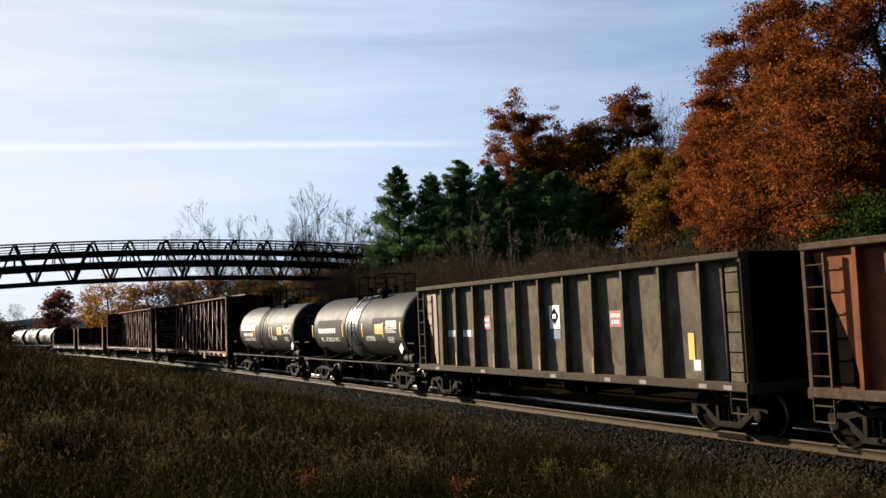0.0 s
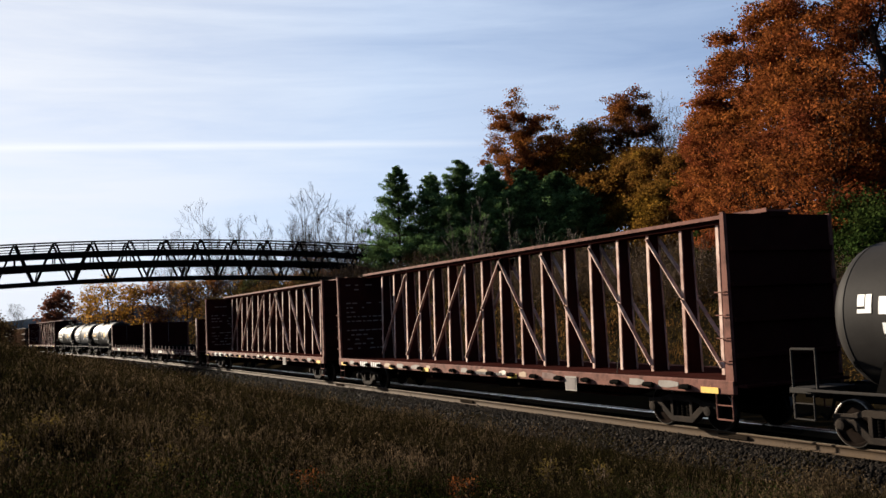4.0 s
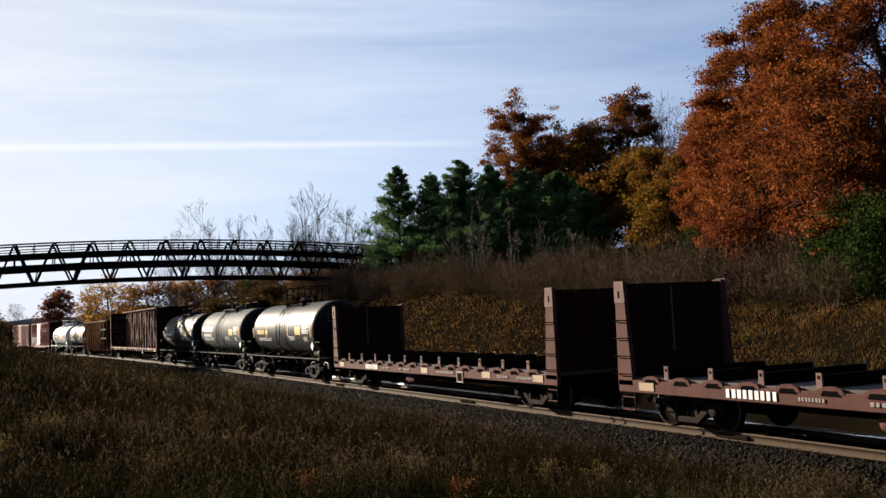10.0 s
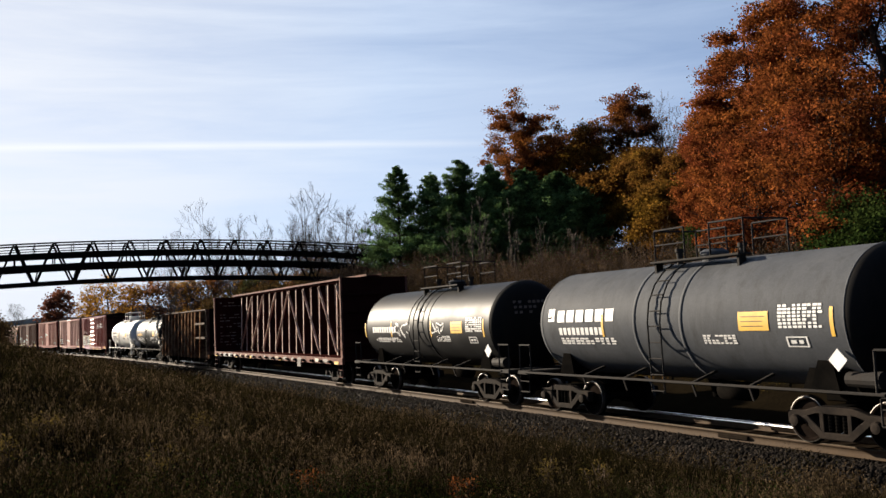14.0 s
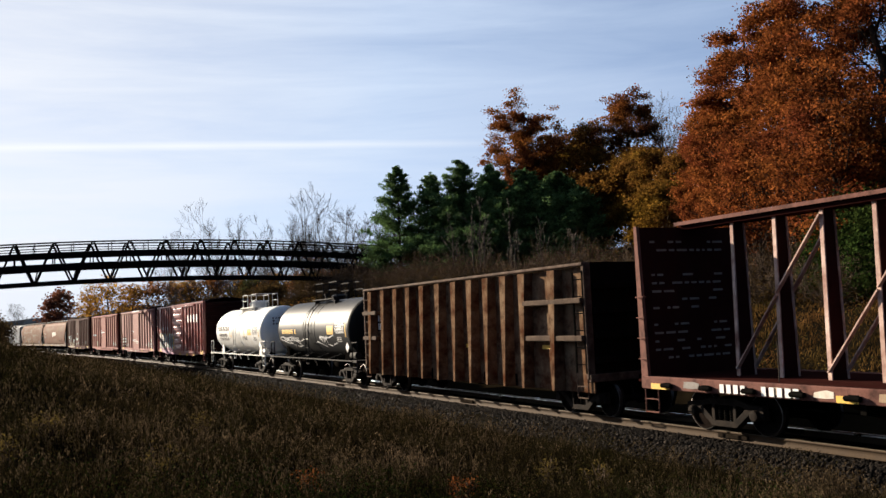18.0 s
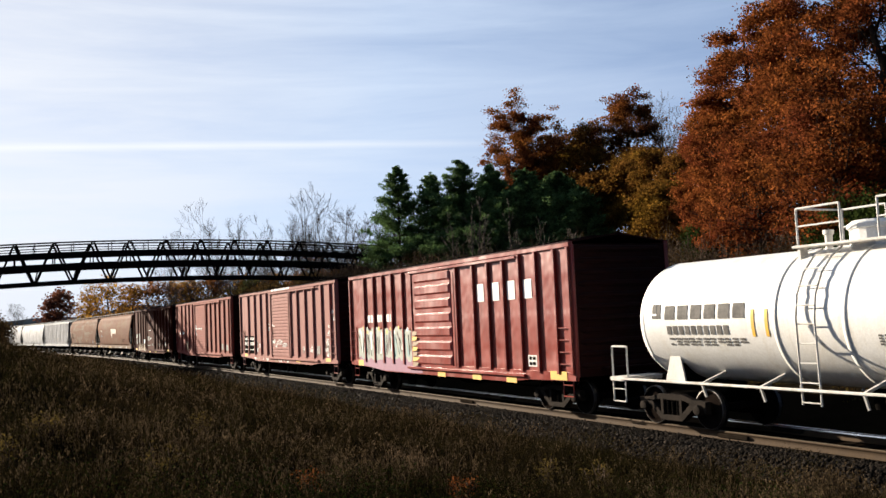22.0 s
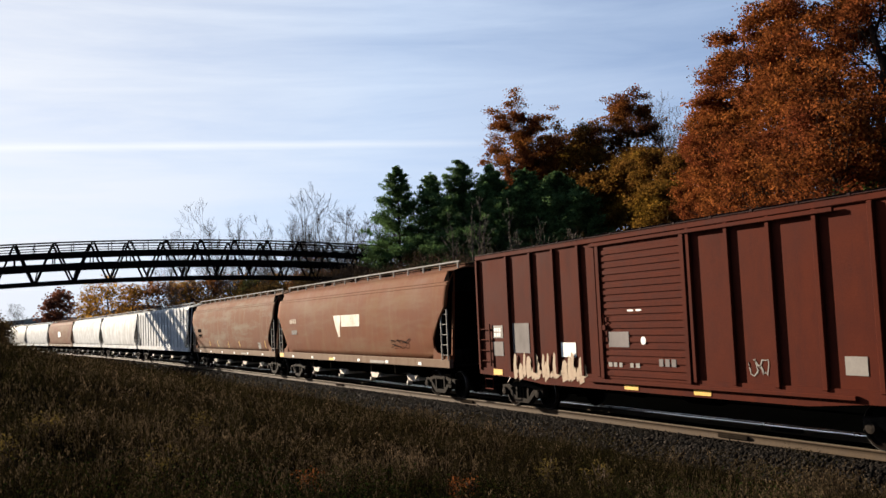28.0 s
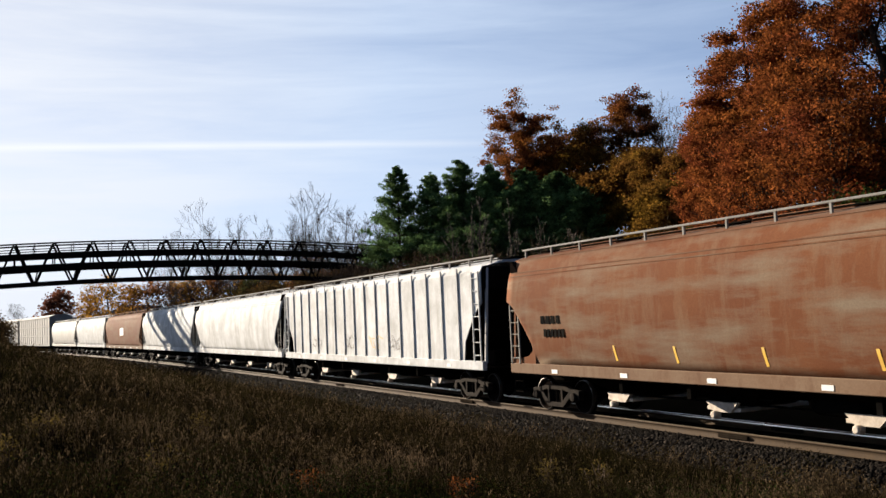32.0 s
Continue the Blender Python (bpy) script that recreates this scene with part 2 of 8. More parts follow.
def raw(name, verts, faces, material, parent=None, smooth=False):
    me = bpy.data.meshes.new(name)
    nv, nf = len(verts), len(faces)
    me.vertices.add(nv)
    me.vertices.foreach_set("co", np.asarray(verts, dtype=np.float32).ravel())
    faces = np.asarray(faces, dtype=np.int32)
    k = faces.shape[1]
    me.loops.add(nf * k)
    me.loops.foreach_set("vertex_index", faces.ravel())
    me.polygons.add(nf)
    me.polygons.foreach_set("loop_start", np.arange(0, nf * k, k, dtype=np.int32))
    me.polygons.foreach_set("loop_total", np.full(nf, k, dtype=np.int32))
    me.update(calc_edges=True)
    if smooth:
        me.polygons.foreach_set("use_smooth", [True] * nf)
    me.materials.append(material)
    ob = new(name, me)
    ob.parent = parent
    return ob


# ---- plan: the track is straight near the camera and bends to the near side far off ----
def bend(s):
    k = min(s + 30.0, 0.0)
    return -(0.00022 * k * k - 1.2e-6 * k * k * k)


def bend_slope(s):
    k = min(s + 30.0, 0.0)
    return -(0.00044 * k - 3.6e-6 * k * k)


def bend_np(s):
    k = np.minimum(s + 30.0, 0.0)
    k = np.maximum(k, -260.0)
    return -(0.00022 * k * k - 1.2e-6 * k * k * k)


def smooth_np(a, b, x):
    t = np.clip((x - a) / (b - a), 0, 1)
    return t * t * (3 - 2 * t)


def bumps(x, y, s, seed):
    """Cheap smooth unevenness."""
    return (np.sin(x * s + seed) * np.cos(y * s * 1.3 + seed * 2.1) + 0.5 * np.sin(x * s * 2.3 - seed + y * s * 1.7) + 0.3 * np.cos(y * s * 3.9 + x * s * 3.1 + seed)) / 1.8


def ground_z(x, y):
    """Height of the ground: a flat track bed, a grassy near bank, and a long slope up on the far side."""
    x, y = np.asarray(x, float), np.asarray(y, float)
    v = y - TRACK_Y - bend_np(x)
    near = np.clip(-v - 2.3, 0, None)
    down = smooth_np(-12, -42, x)                       # the bank is steeper farther down the line
    zn = -0.50 + near * (0.118 - 0.022 * down) + 0.0108 * down * near * near
    zn = np.minimum(zn, 1.0 + 1.3 * down)
    zn = zn - 2.2 * smooth_np(-70, -170, x) * smooth_np(4, 12, near)
    far = np.clip(v - 3.4, 0, None)
    top = 2.7 + 2.7 * smooth_np(-20, -90, x) - 3.4 * smooth_np(-112, -150, x)
    zf = -0.75 + (top + 0.75) * smooth_np(-1.0, 14.5, far) - (top + 0.75) * smooth_np(-1.0, 14.5, 0 * far)
    zf = zf + np.clip(far - 14, 0, 60) * 0.05 * (1 - 0.8 * smooth_np(-105, -150, x))
    zf = zf + np.clip(far - 20, 0, 55) * 0.13 * (1 - smooth_np(-72, -100, x))
    z = np.where(v < 0, zn, zf)
    rough = smooth_np(2.6, 5, np.abs(v))
    return z + rough * (0.10 * bumps(x, y, 0.9, 1.0) + 0.16 * bumps(x, y, 0.23, 4.0))


def make_ground():
    def axis(lo, hi, knots):
        out = [lo]
        while out[-1] < hi:
            step = np.interp(out[-1], [k[0] for k in knots], [k[1] for k in knots])
            out.append(out[-1] + step)
        return np.array(out)
    xs = axis(-1800, 700, [(-1800, 90), (-400, 30), (-160, 4), (-70, 1.0), (10, 0.9), (40, 4), (150, 40), (700, 90)])
    ys = axis(-700, 1700, [(-700, 90), (-60, 8), (-12, 1.0), (30, 0.7), (45, 1.5), (90, 6), (300, 40), (1700, 110)])
    X, Y = np.meshgrid(xs, ys, indexing="ij")
    Z = ground_z(X, Y)
    nx, ny = X.shape
    i = np.arange(nx * ny).reshape(nx, ny)
    f = np.stack([i[:-1, :-1], i[1:, :-1], i[1:, 1:], i[:-1, 1:]], -1).reshape(-1, 4)
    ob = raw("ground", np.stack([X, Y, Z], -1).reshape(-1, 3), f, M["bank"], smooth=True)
    tagged(ob, "dry brown grass banks on both sides of the track", "ground", kind="structure")


make_ground()


def rail_profile():
    return [(-0.070, -0.172), (0.070, -0.172), (0.070, -0.160), (0.012, -0.140), (0.010, -0.045), (0.036, -0.034), (0.036, -0.004), (-0.036, -0.004), (-0.036, -0.034), (-0.010, -0.045), (-0.012, -0.140), (-0.070, -0.160)]


def sweep(name, prof, off, material, parent=None, closed=True, x0=-330.0, x1=60.0):
    xs = list(np.arange(x0, -30, 5.0)) + list(np.arange(-30, x1 + 1, 15.0))
    v, f = [], []
    k = len(prof)
    for s in xs:
        for a, b in prof:
            v.append((s, TRACK_Y + bend(s) + off + a, b))
    for i in range(len(xs) - 1):
        for j in range(k if closed else k - 1):
            j2 = (j + 1) % k
            f.append((i * k + j, (i + 1) * k + j, (i + 1) * k + j2, i * k + j2))
    return raw(name, v, f, material, parent)


def make_track():
    bed = sweep("ballast_bed", [(-3.0, -0.80), (-1.70, -0.195), (1.70, -0.195), (3.3, -0.80)], 0, M["ballast"], closed=False)
    tagged(bed, "grey crushed stone ballast bed under the track", "ballast", kind="structure")
    for off in (-0.75, 0.75):
        r = sweep("rail", rail_profile(), off, M["rail"])
        tagged(r, "rust-brown steel rail with a bright worn head", "rail", group="rails of the track", kind="structure")
        part("rail_head", sweep_mesh_head(off), M["railhead" if off > 0 else "railhead_dull"], r)


def sweep_mesh_head(off):
    """The running surface; on the far rail the gauge side, which faces the near bank, is worn bright as well. Only that
    rail gets the brighter metal, chosen for its glint.
    """
    prof = [(-0.034, -0.004), (-0.030, 0.0), (0.030, 0.0), (0.034, -0.004)]
    if off > 0:
        prof = [(-0.043, -0.046), (-0.0405, -0.034), (-0.0375, -0.022), (-0.0325, -0.011), (-0.023, -0.003), (-0.010, 0.001), (0.015, 0.001), (0.030, 0.0), (0.034, -0.004)]
    o = sweep("rail_head", prof, off, M["railhead" if off > 0 else "railhead_dull"], closed=off < 0)
    me = o.data
    bpy.data.objects.remove(o)
    if off > 0:
        me.polygons.foreach_set("use_smooth", [True] * len(me.polygons))
    return me


make_track()

# ---- the foot bridge ----
BX = -90.0


def make_bridge():
    br = thing("foot_bridge", "dark steel truss foot bridge arching over the track", "bridge")
    y0, y1 = -23.0, 37.8
    m = 19
    ys = [y0 + (y1 - y0) * i / m for i in range(m + 1)]

    def zc(y):
        u = (y - 17.0) / 30.0
        return 7.37 - 1.6 * u * u

    def run(name, x, dz, w, h, mat):
        """One member along the bridge, bent at the panel points, in pieces that meet end to end."""
        for a, b in zip(ys, ys[1:]):
            part(name, beam(B(), (x, a - 0.01, zc(a) + dz), (x, b + 0.01, zc(b) + dz), w, h), mat, br)
    for dx in (1.3, -1.3):
        run("bottom_chord", BX + dx, 0.0, 0.20, 0.30, M["bridge"])
        run("floor_chord", BX + dx, 1.36, 0.22, 0.46, M["bridge"])
        run("top_chord", BX + dx, 2.46, 0.22, 0.40, M["bridge"])
        run("mid_rail", BX + dx, 3.02, 0.06, 0.08, M["bridge"])
        run("hand_rail", BX + dx, 3.52, 0.10, 0.13, M["bridge"])
    for k, (a, b) in enumerate(zip(ys, ys[1:])):
        c = (a + b) / 2
        for dx in (1.3, -1.3):
            # diagonals zigzag over the full height, from the bottom chord to the hand rail
            for p, q, w in (((c - 0.10, 0.05), (a + 0.08, 3.46), 0.16), ((c + 0.10, 0.05), (b - 0.08, 3.46), 0.16), ((c, 2.5), (c, 3.5), 0.07), ((a, 1.4), (a, 2.4), 0.10)):
                part("brace" if w > 0.1 else "post", beam(B(), (BX + dx, p[0], zc(p[0]) + p[1]), (BX + dx, q[0], zc(q[0]) + q[1]), w, w), M["bridge"], br)
        # hangers that carry the floor, leaning in to the middle of the deck
        for dx in (0.55, -0.55):
            part("hanger", beam(B(), (BX + dx, c, zc(c) + 0.05), (BX + dx, c + 0.35, zc(c) + 1.5), 0.08, 0.08), M["bridge"], br)
        part("cross_beam", beam(B(), (BX - 1.3, a, zc(a)), (BX + 1.3, a, zc(a)), 0.14, 0.14), M["bridge"], br)
        part("deck_panel", beam(B(), (BX, a + 0.01, zc(a) + 1.62), (BX, b - 0.01, zc(b) + 1.62), 2.4, 0.1), M["deck"], br)
    ab = tagged(new("abutment", mesh_of("abutment", box(B(), BX - 2.0, BX + 2.0, 37.6, 42.5, 2.0, zc(38.0) + 1.5, 0.05))), "grey concrete abutment at the end of the foot bridge", "abutment")
    ab.data.materials.append(M["concrete"])


make_bridge()

# ---- the train: shared pieces ----
MESHES = {}


def cached(key, make):
    if key not in MESHES:
        MESHES[key] = mesh_of(str(key[0]), make())
    return MESHES[key]


def rep(name, key, make, material, parent, places, label="", smooth=False):
    """Alike pieces on one shared mesh, each an object of its own."""
    key = (name, key, material.name)
    return [part(name, cached(key, make), material, parent, label, p, smooth) for p in places]


def lathe(bm, prof, axis="x", seg=24, at=(0, 0, 0), caps=True):
    """Turns a profile of (radius, along) round an axis."""
    rings = []
    for r, a in prof:
        ring = []
        for i in range(seg):
            c, s = math.cos(2 * math.pi * i / seg), math.sin(2 * math.pi * i / seg)
            p = (a, r * c, r * s) if axis == "x" else (r * c, a, r * s)
            ring.append(bm.verts.new((p[0] + at[0], p[1] + at[1], p[2] + at[2])))
        rings.append(ring)
    for a, b in zip(rings, rings[1:]):
        for i in range(seg):
            bm.faces.new((a[i], a[(i + 1) % seg], b[(i + 1) % seg], b[i]))
    if caps:
        bm.faces.new(rings[0][::-1])
        bm.faces.new(rings[-1])
    bmesh.ops.recalc_face_normals(bm, faces=bm.faces)
    return bm


def prism(bm, pts, y0, y1):
    """An outline in x, z pulled from y0 to y1."""
    a = [bm.verts.new((x, y0, z)) for x, z in pts]
    b = [bm.verts.new((x, y1, z)) for x, z in pts]
    bm.faces.new(a)
    bm.faces.new(b[::-1])
    for i in range(len(pts)):
        j = (i + 1) % len(pts)
        bm.faces.new((a[j], a[i], b[i], b[j]))
    bmesh.ops.recalc_face_normals(bm, faces=bm.faces)
    return bm


def paint(name, a, b, rough=0.55, stain=(0.05, 0.03, 0.02), amt=0.5, streak=5.0, scale=1.2, **k):
    M[name] = shade(name, a, b, rough, scale=scale, fine=28, bump=k.pop("bump", 0.12), streak=streak, stain=stain, stain_amt=amt, fine_amt=0.18, **k)


M["truck"] = shade("truck_iron", (0.020, 0.015, 0.012), (0.062, 0.047, 0.036), 0.85, scale=3, fine=40, bump=0.3, spec=0.05)
M["wheel"] = shade("wheel_steel", (0.016, 0.012, 0.010), (0.030, 0.022, 0.018), 0.75, scale=4, fine=40, bump=0.15, spec=0.0)
M["tread"] = shade("wheel_tread", (0.30, 0.28, 0.26), (0.18, 0.165, 0.15), 0.5, metal=1.0, scale=5, fine=50, bump=0.0)
# black underframe paint, set darker still to hold the shade below the wagons
M["black"] = shade("black_underframe", (0.008, 0.0075, 0.007), (0.016, 0.014, 0.012), 0.85, scale=2, fine=30, bump=0.2, spec=0.0)
M["white"] = shade("white_lettering", (0.74, 0.73, 0.70), (0.62, 0.60, 0.57), 0.6, scale=3, fine=30, bump=0.0, fine_amt=0.12)
M["yellow"] = shade("yellow_marking", (0.72, 0.42, 0.03), (0.60, 0.34, 0.04), 0.6, scale=4, fine=30, bump=0.0, fine_amt=0.12)
M["warning_text"] = shade("warning_text", (0.30, 0.20, 0.03), (0.24, 0.16, 0.03), 0.6, scale=4, fine=30, bump=0.0)
M["red_sign"] = shade("red_sign", (0.55, 0.04, 0.035), (0.45, 0.05, 0.04), 0.6, scale=4, fine=30, bump=0.0)
M["blue_sign"] = shade("blue_sign", (0.06, 0.13, 0.32), (0.08, 0.16, 0.36), 0.6, scale=4, fine=30, bump=0.0)
M["grime"] = shade("dark_stencil", (0.02, 0.02, 0.02), (0.04, 0.035, 0.03), 0.7, scale=4, fine=30, bump=0.0, spec=0.0)
M["grey_ink"] = shade("grey_stencil", (0.16, 0.15, 0.14), (0.34, 0.32, 0.29), 0.7, scale=5, fine=30, bump=0.0, spec=0.1)
M["pink_spray"] = shade("pink_spray", (0.48, 0.12, 0.28), (0.38, 0.10, 0.24), 0.6, scale=2, fine=30, bump=0.0)
M["pale_spray"] = shade("pale_spray", (0.55, 0.66, 0.64), (0.59, 0.62, 0.56), 0.6, scale=2, fine=30, bump=0.0)
M["pale_spray_wash"] = shade("pale_spray_wash", (0.36, 0.46, 0.42), (0.59, 0.60, 0.48), 0.6, scale=3, fine=30, bump=0.0)
M["aqua_spray"] = shade("aqua_spray", (0.22, 0.48, 0.50), (0.34, 0.58, 0.58), 0.6, scale=2, fine=30, bump=0.0)
M["peach_spray"] = shade("peach_spray", (0.58, 0.37, 0.19), (0.50, 0.30, 0.15), 0.6, scale=2, fine=30, bump=0.0)
SPIN = []


def side_frame():
    bm = B()
    prism(bm, [(-1.08, 0.34), (-1.08, 0.60), (-0.72, 0.62), (-0.36, 0.72), (0.36, 0.72), (0.72, 0.62), (1.08, 0.60), (1.08, 0.34), (0.90, 0.50), (0.72, 0.50), (0.42, 0.58), (-0.42, 0.58), (-0.72, 0.50), (-0.90, 0.50)], -0.08, 0.08)
    prism(bm, [(-0.80, 0.50), (-0.62, 0.54), (-0.26, 0.26), (0.26, 0.26), (0.62, 0.54), (0.80, 0.50), (0.34, 0.14), (-0.34, 0.14)], -0.09, 0.09)
    for x in (-0.30, 0.30):
        box(bm, x - 0.05, x + 0.05, -0.085, 0.085, 0.24, 0.62)
    bmesh.ops.bevel(bm, geom=bm.edges[:], offset=0.012, segments=1, affect="EDGES")
    return bm


def spring():
    return lathe_z([(0.05 + 0.012 * (k % 2), 0.27 + k * 0.028) for k in range(12)], (0, 0), 8)


def wheelset():
    bm = B()
    for s in (-1, 1):
        lathe(bm, [(0.10, s * 0.86), (0.14, s * 0.84), (0.15, s * 0.78), (0.34, s * 0.765), (0.37, s * 0.825), (0.415, s * 0.825), (0.42, s * 0.72), (0.448, s * 0.712), (0.446, s * 0.688), (0.36, s * 0.69), (0.33, s * 0.735), (0.12, s * 0.72)], "y", 28)
    lathe(bm, [(0.08, -0.95), (0.085, 0.95)], "y", 12)
    return bm


def tread_ring():
    bm = B()
    bmesh.ops.delete(lathe(bm, [(0.405, 0.828), (0.423, 0.822), (0.4235, 0.74), (0.405, 0.735)], "y", 28), geom=[f for f in bm.faces if len(f.verts) > 4], context="FACES_ONLY")
    return bm


def truck(car, x, mat=None):
    mat = mat or M["truck"]
    tk = part("truck", cached(("truck_bolster",), lambda: box(B(), -0.20, 0.20, -1.0, 1.0, 0.40, 0.74, 0.03)), M["black"], car, "cast iron four-wheel truck", (x, 0, 0))
    rep("side_frame", 0, side_frame, mat, tk, [(0, -1.02, 0), (0, 1.02, 0)])
    rep("spring", 0, spring, M["black"], tk, [(x_, y_, 0) for x_ in (-0.16, 0, 0.16) for y_ in (-1.02, 1.02)])
    rep("bearing_cap", 0, lambda: lathe(B(), [(0.05, -0.16), (0.10, -0.15), (0.115, -0.08), (0.115, 0.0)], "y", 12), mat, tk, [(-0.875, -1.03, 0.43), (0.875, -1.03, 0.43)])
    for w in rep("wheelset", 0, wheelset, M["wheel"], tk, [(-0.875, 0, 0.423), (0.875, 0, 0.423)], "brown steel wheelset with a bright worn tread"):
        rep("tread", 0, tread_ring, M["tread"], w, [(0, 0, 0), (0, -1.563, 0)])
        SPIN.append((car, w))
    rep("brake_beam", 0, lambda: box(bar(B(), (0, -0.7, 0.40), (0, 0.7, 0.40), 0.05), -0.06, 0.06, -0.86, -0.72, 0.24, 0.56, 0.01), mat, tk, [(-0.36, 0, 0), (0.36, 0, 0)])
    return tk


def coupler(car, x, s, mat):
    def shape():
        bm = box(B(), 0.0, 0.55, -0.09, 0.09, 0.80, 1.0, 0.02)
        return prism(bm, [(0.5, 0.74), (0.5, 1.06), (0.72, 1.06), (0.80, 0.98), (0.80, 0.82), (0.72, 0.74)], -0.16, 0.16)
    o = rep("coupler", 0, shape, M["black"], car, [(x, 0, 0)])[0]
    if s < 0:
        o.rotation_euler.z = math.pi
    bm = B()
    pts = [(x + s * 0.15, -0.4, 0.85), (x + s * 0.25, -0.4, 0.55), (x + s * 0.45, -0.3, 0.38), (x + s * 0.72, -0.15, 0.45)]
    for a, b in zip(pts, pts[1:]):
        bar(bm, a, b, 0.03)
    part("air_hose", bm, M["black"], car)


def underframe(car, half, z, mat):
    part("center_sill", box(B(), -half, half, -0.28, 0.28, z - 0.30, z, 0.02), M["black"], car)
    rep("cross_bearer", (z,), lambda: prism(B(), [(-0.06, z - 0.02), (0.06, z - 0.02), (0.06, z - 0.34), (-0.06, z - 0.34)], -1.35, 1.35), M["black"], car, [(k * half * 0.25, 0, 0) for k in (-2, -1, 1, 2)])
    rep("air_reservoir", 0, lambda: lathe(B(), [(0.02, -0.62), (0.18, -0.56), (0.21, -0.45), (0.21, 0.45), (0.18, 0.56), (0.02, 0.62)], "x", 14), M["black"], car, [(half * 0.12, -0.8, 0.72)], smooth=True)
    rep("brake_cylinder", 0, lambda: bar(lathe(B(), [(0.16, -0.3), (0.17, 0.3)], "x", 14), (0.3, 0, 0), (1.3, 0, 0), 0.025), M["black"], car, [(-half * 0.2, -0.75, 0.70)])
    part("brake_rod", bar(B(), (-half * 0.75, -0.5, 0.55), (half * 0.75, -0.5, 0.55), 0.022), M["black"], car)
    part("brake_pipe", bar(B(), (-half * 0.95, 0.45, 0.62), (half * 0.95, 0.45, 0.62), 0.025), M["black"], car)


def ladder(car, x, y, z0, z1, mat, w=0.42, n=None):
    """A ladder flat on the side: two stiles and round rungs."""
    n = n or max(3, int((z1 - z0) / 0.36))
    s = 1 if y > 0 else -1
    for dx in (-w / 2, w / 2):
        rep("ladder_stile", (round(z1 - z0, 2),), lambda: box(B(), -0.02, 0.02, -0.02, 0.02, 0, z1 - z0), mat, car, [(x + dx, y + s * 0.05, z0)])
    rep("rung", (w, s), lambda: bar(bar(bar(B(), (-w / 2, s * 0.05, 0), (w / 2, s * 0.05, 0), 0.014), (-w / 2, 0, 0), (-w / 2, s * 0.05, 0), 0.014), (w / 2, 0, 0), (w / 2, s * 0.05, 0), 0.014), mat, car, [(x, y, z0 + (k + 0.5) * (z1 - z0) / n) for k in range(n)])


def grabs(car, x, y, zs, mat, w=0.45):
    s = 1 if y > 0 else -1
    rep("grab_iron", (w, s), lambda: bar(bar(bar(B(), (-w / 2, s * 0.07, 0), (w / 2, s * 0.07, 0), 0.013), (-w / 2, 0, 0), (-w / 2, s * 0.07, 0), 0.013), (w / 2, 0, 0), (w / 2, s * 0.07, 0), 0.013), mat, car, [(x, y, z) for z in zs])


def step(car, x, y, z, mat):
    rep("step", 0, lambda: bar(bar(bar(bar(B(), (-0.22, 0, 0), (-0.22, 0, -0.5), 0.018), (0.22, 0, 0), (0.22, 0, -0.5), 0.018), (-0.22, 0, -0.5), (0.22, 0, -0.5), 0.018), (-0.22, 0, -0.22), (0.22, 0, -0.22), 0.014), mat, car, [(x, y, z)])


def plate(car, name, x0, x1, z0, z1, y, mat, label="", t=0.006):
    return part(name, box(B(), x0, x1, y - t, y, z0, z1), mat, car, label)


def lettering(car, x0, z0, w, h, n, y, mat, label, t=0.006, seed=0, rows=1, gap=0.35):
    """Rows of plain blocks in the size of letters."""
    rnd = random.Random(seed)
    for r in range(rows):
        zz = z0 - r * h * 1.45
        step_ = w / n
        for i in range(n):
            if n > 5 and rnd.random() < 0.12:
                continue
            part("letter_block", box(B(), x0 + i * step_, x0 + i * step_ + step_ * (1 - gap) * rnd.uniform(0.85, 1.1), y - t, y, zz, zz + h), mat, car, label)


def wagon(name, label, x, group="wagons of the train"):
    c = thing(name, label, "wagon", group)
    TRAIN.append((c, x))
    return c


TRAIN = []


# ---- boxcar ----
def pressed_rib(s):
    """A wide shallow level pressing with sloping edges."""
    bm = B()
    o = [bm.verts.new(p) for p in ((-1.55, 0, -0.16), (1.12, 0, -0.16), (1.12, 0, 0.16), (-1.55, 0, 0.16))]
    i = [bm.verts.new(p) for p in ((-1.47, s * 0.045, -0.10), (1.04, s * 0.045, -0.10), (1.04, s * 0.045, 0.10), (-1.47, s * 0.045, 0.10))]
    bm.faces.new(i)
    for k in range(4):
        bm.faces.new((o[k], o[(k + 1) % 4], i[(k + 1) % 4], i[k]))
    bmesh.ops.recalc_face_normals(bm, faces=bm.faces)
    return bm


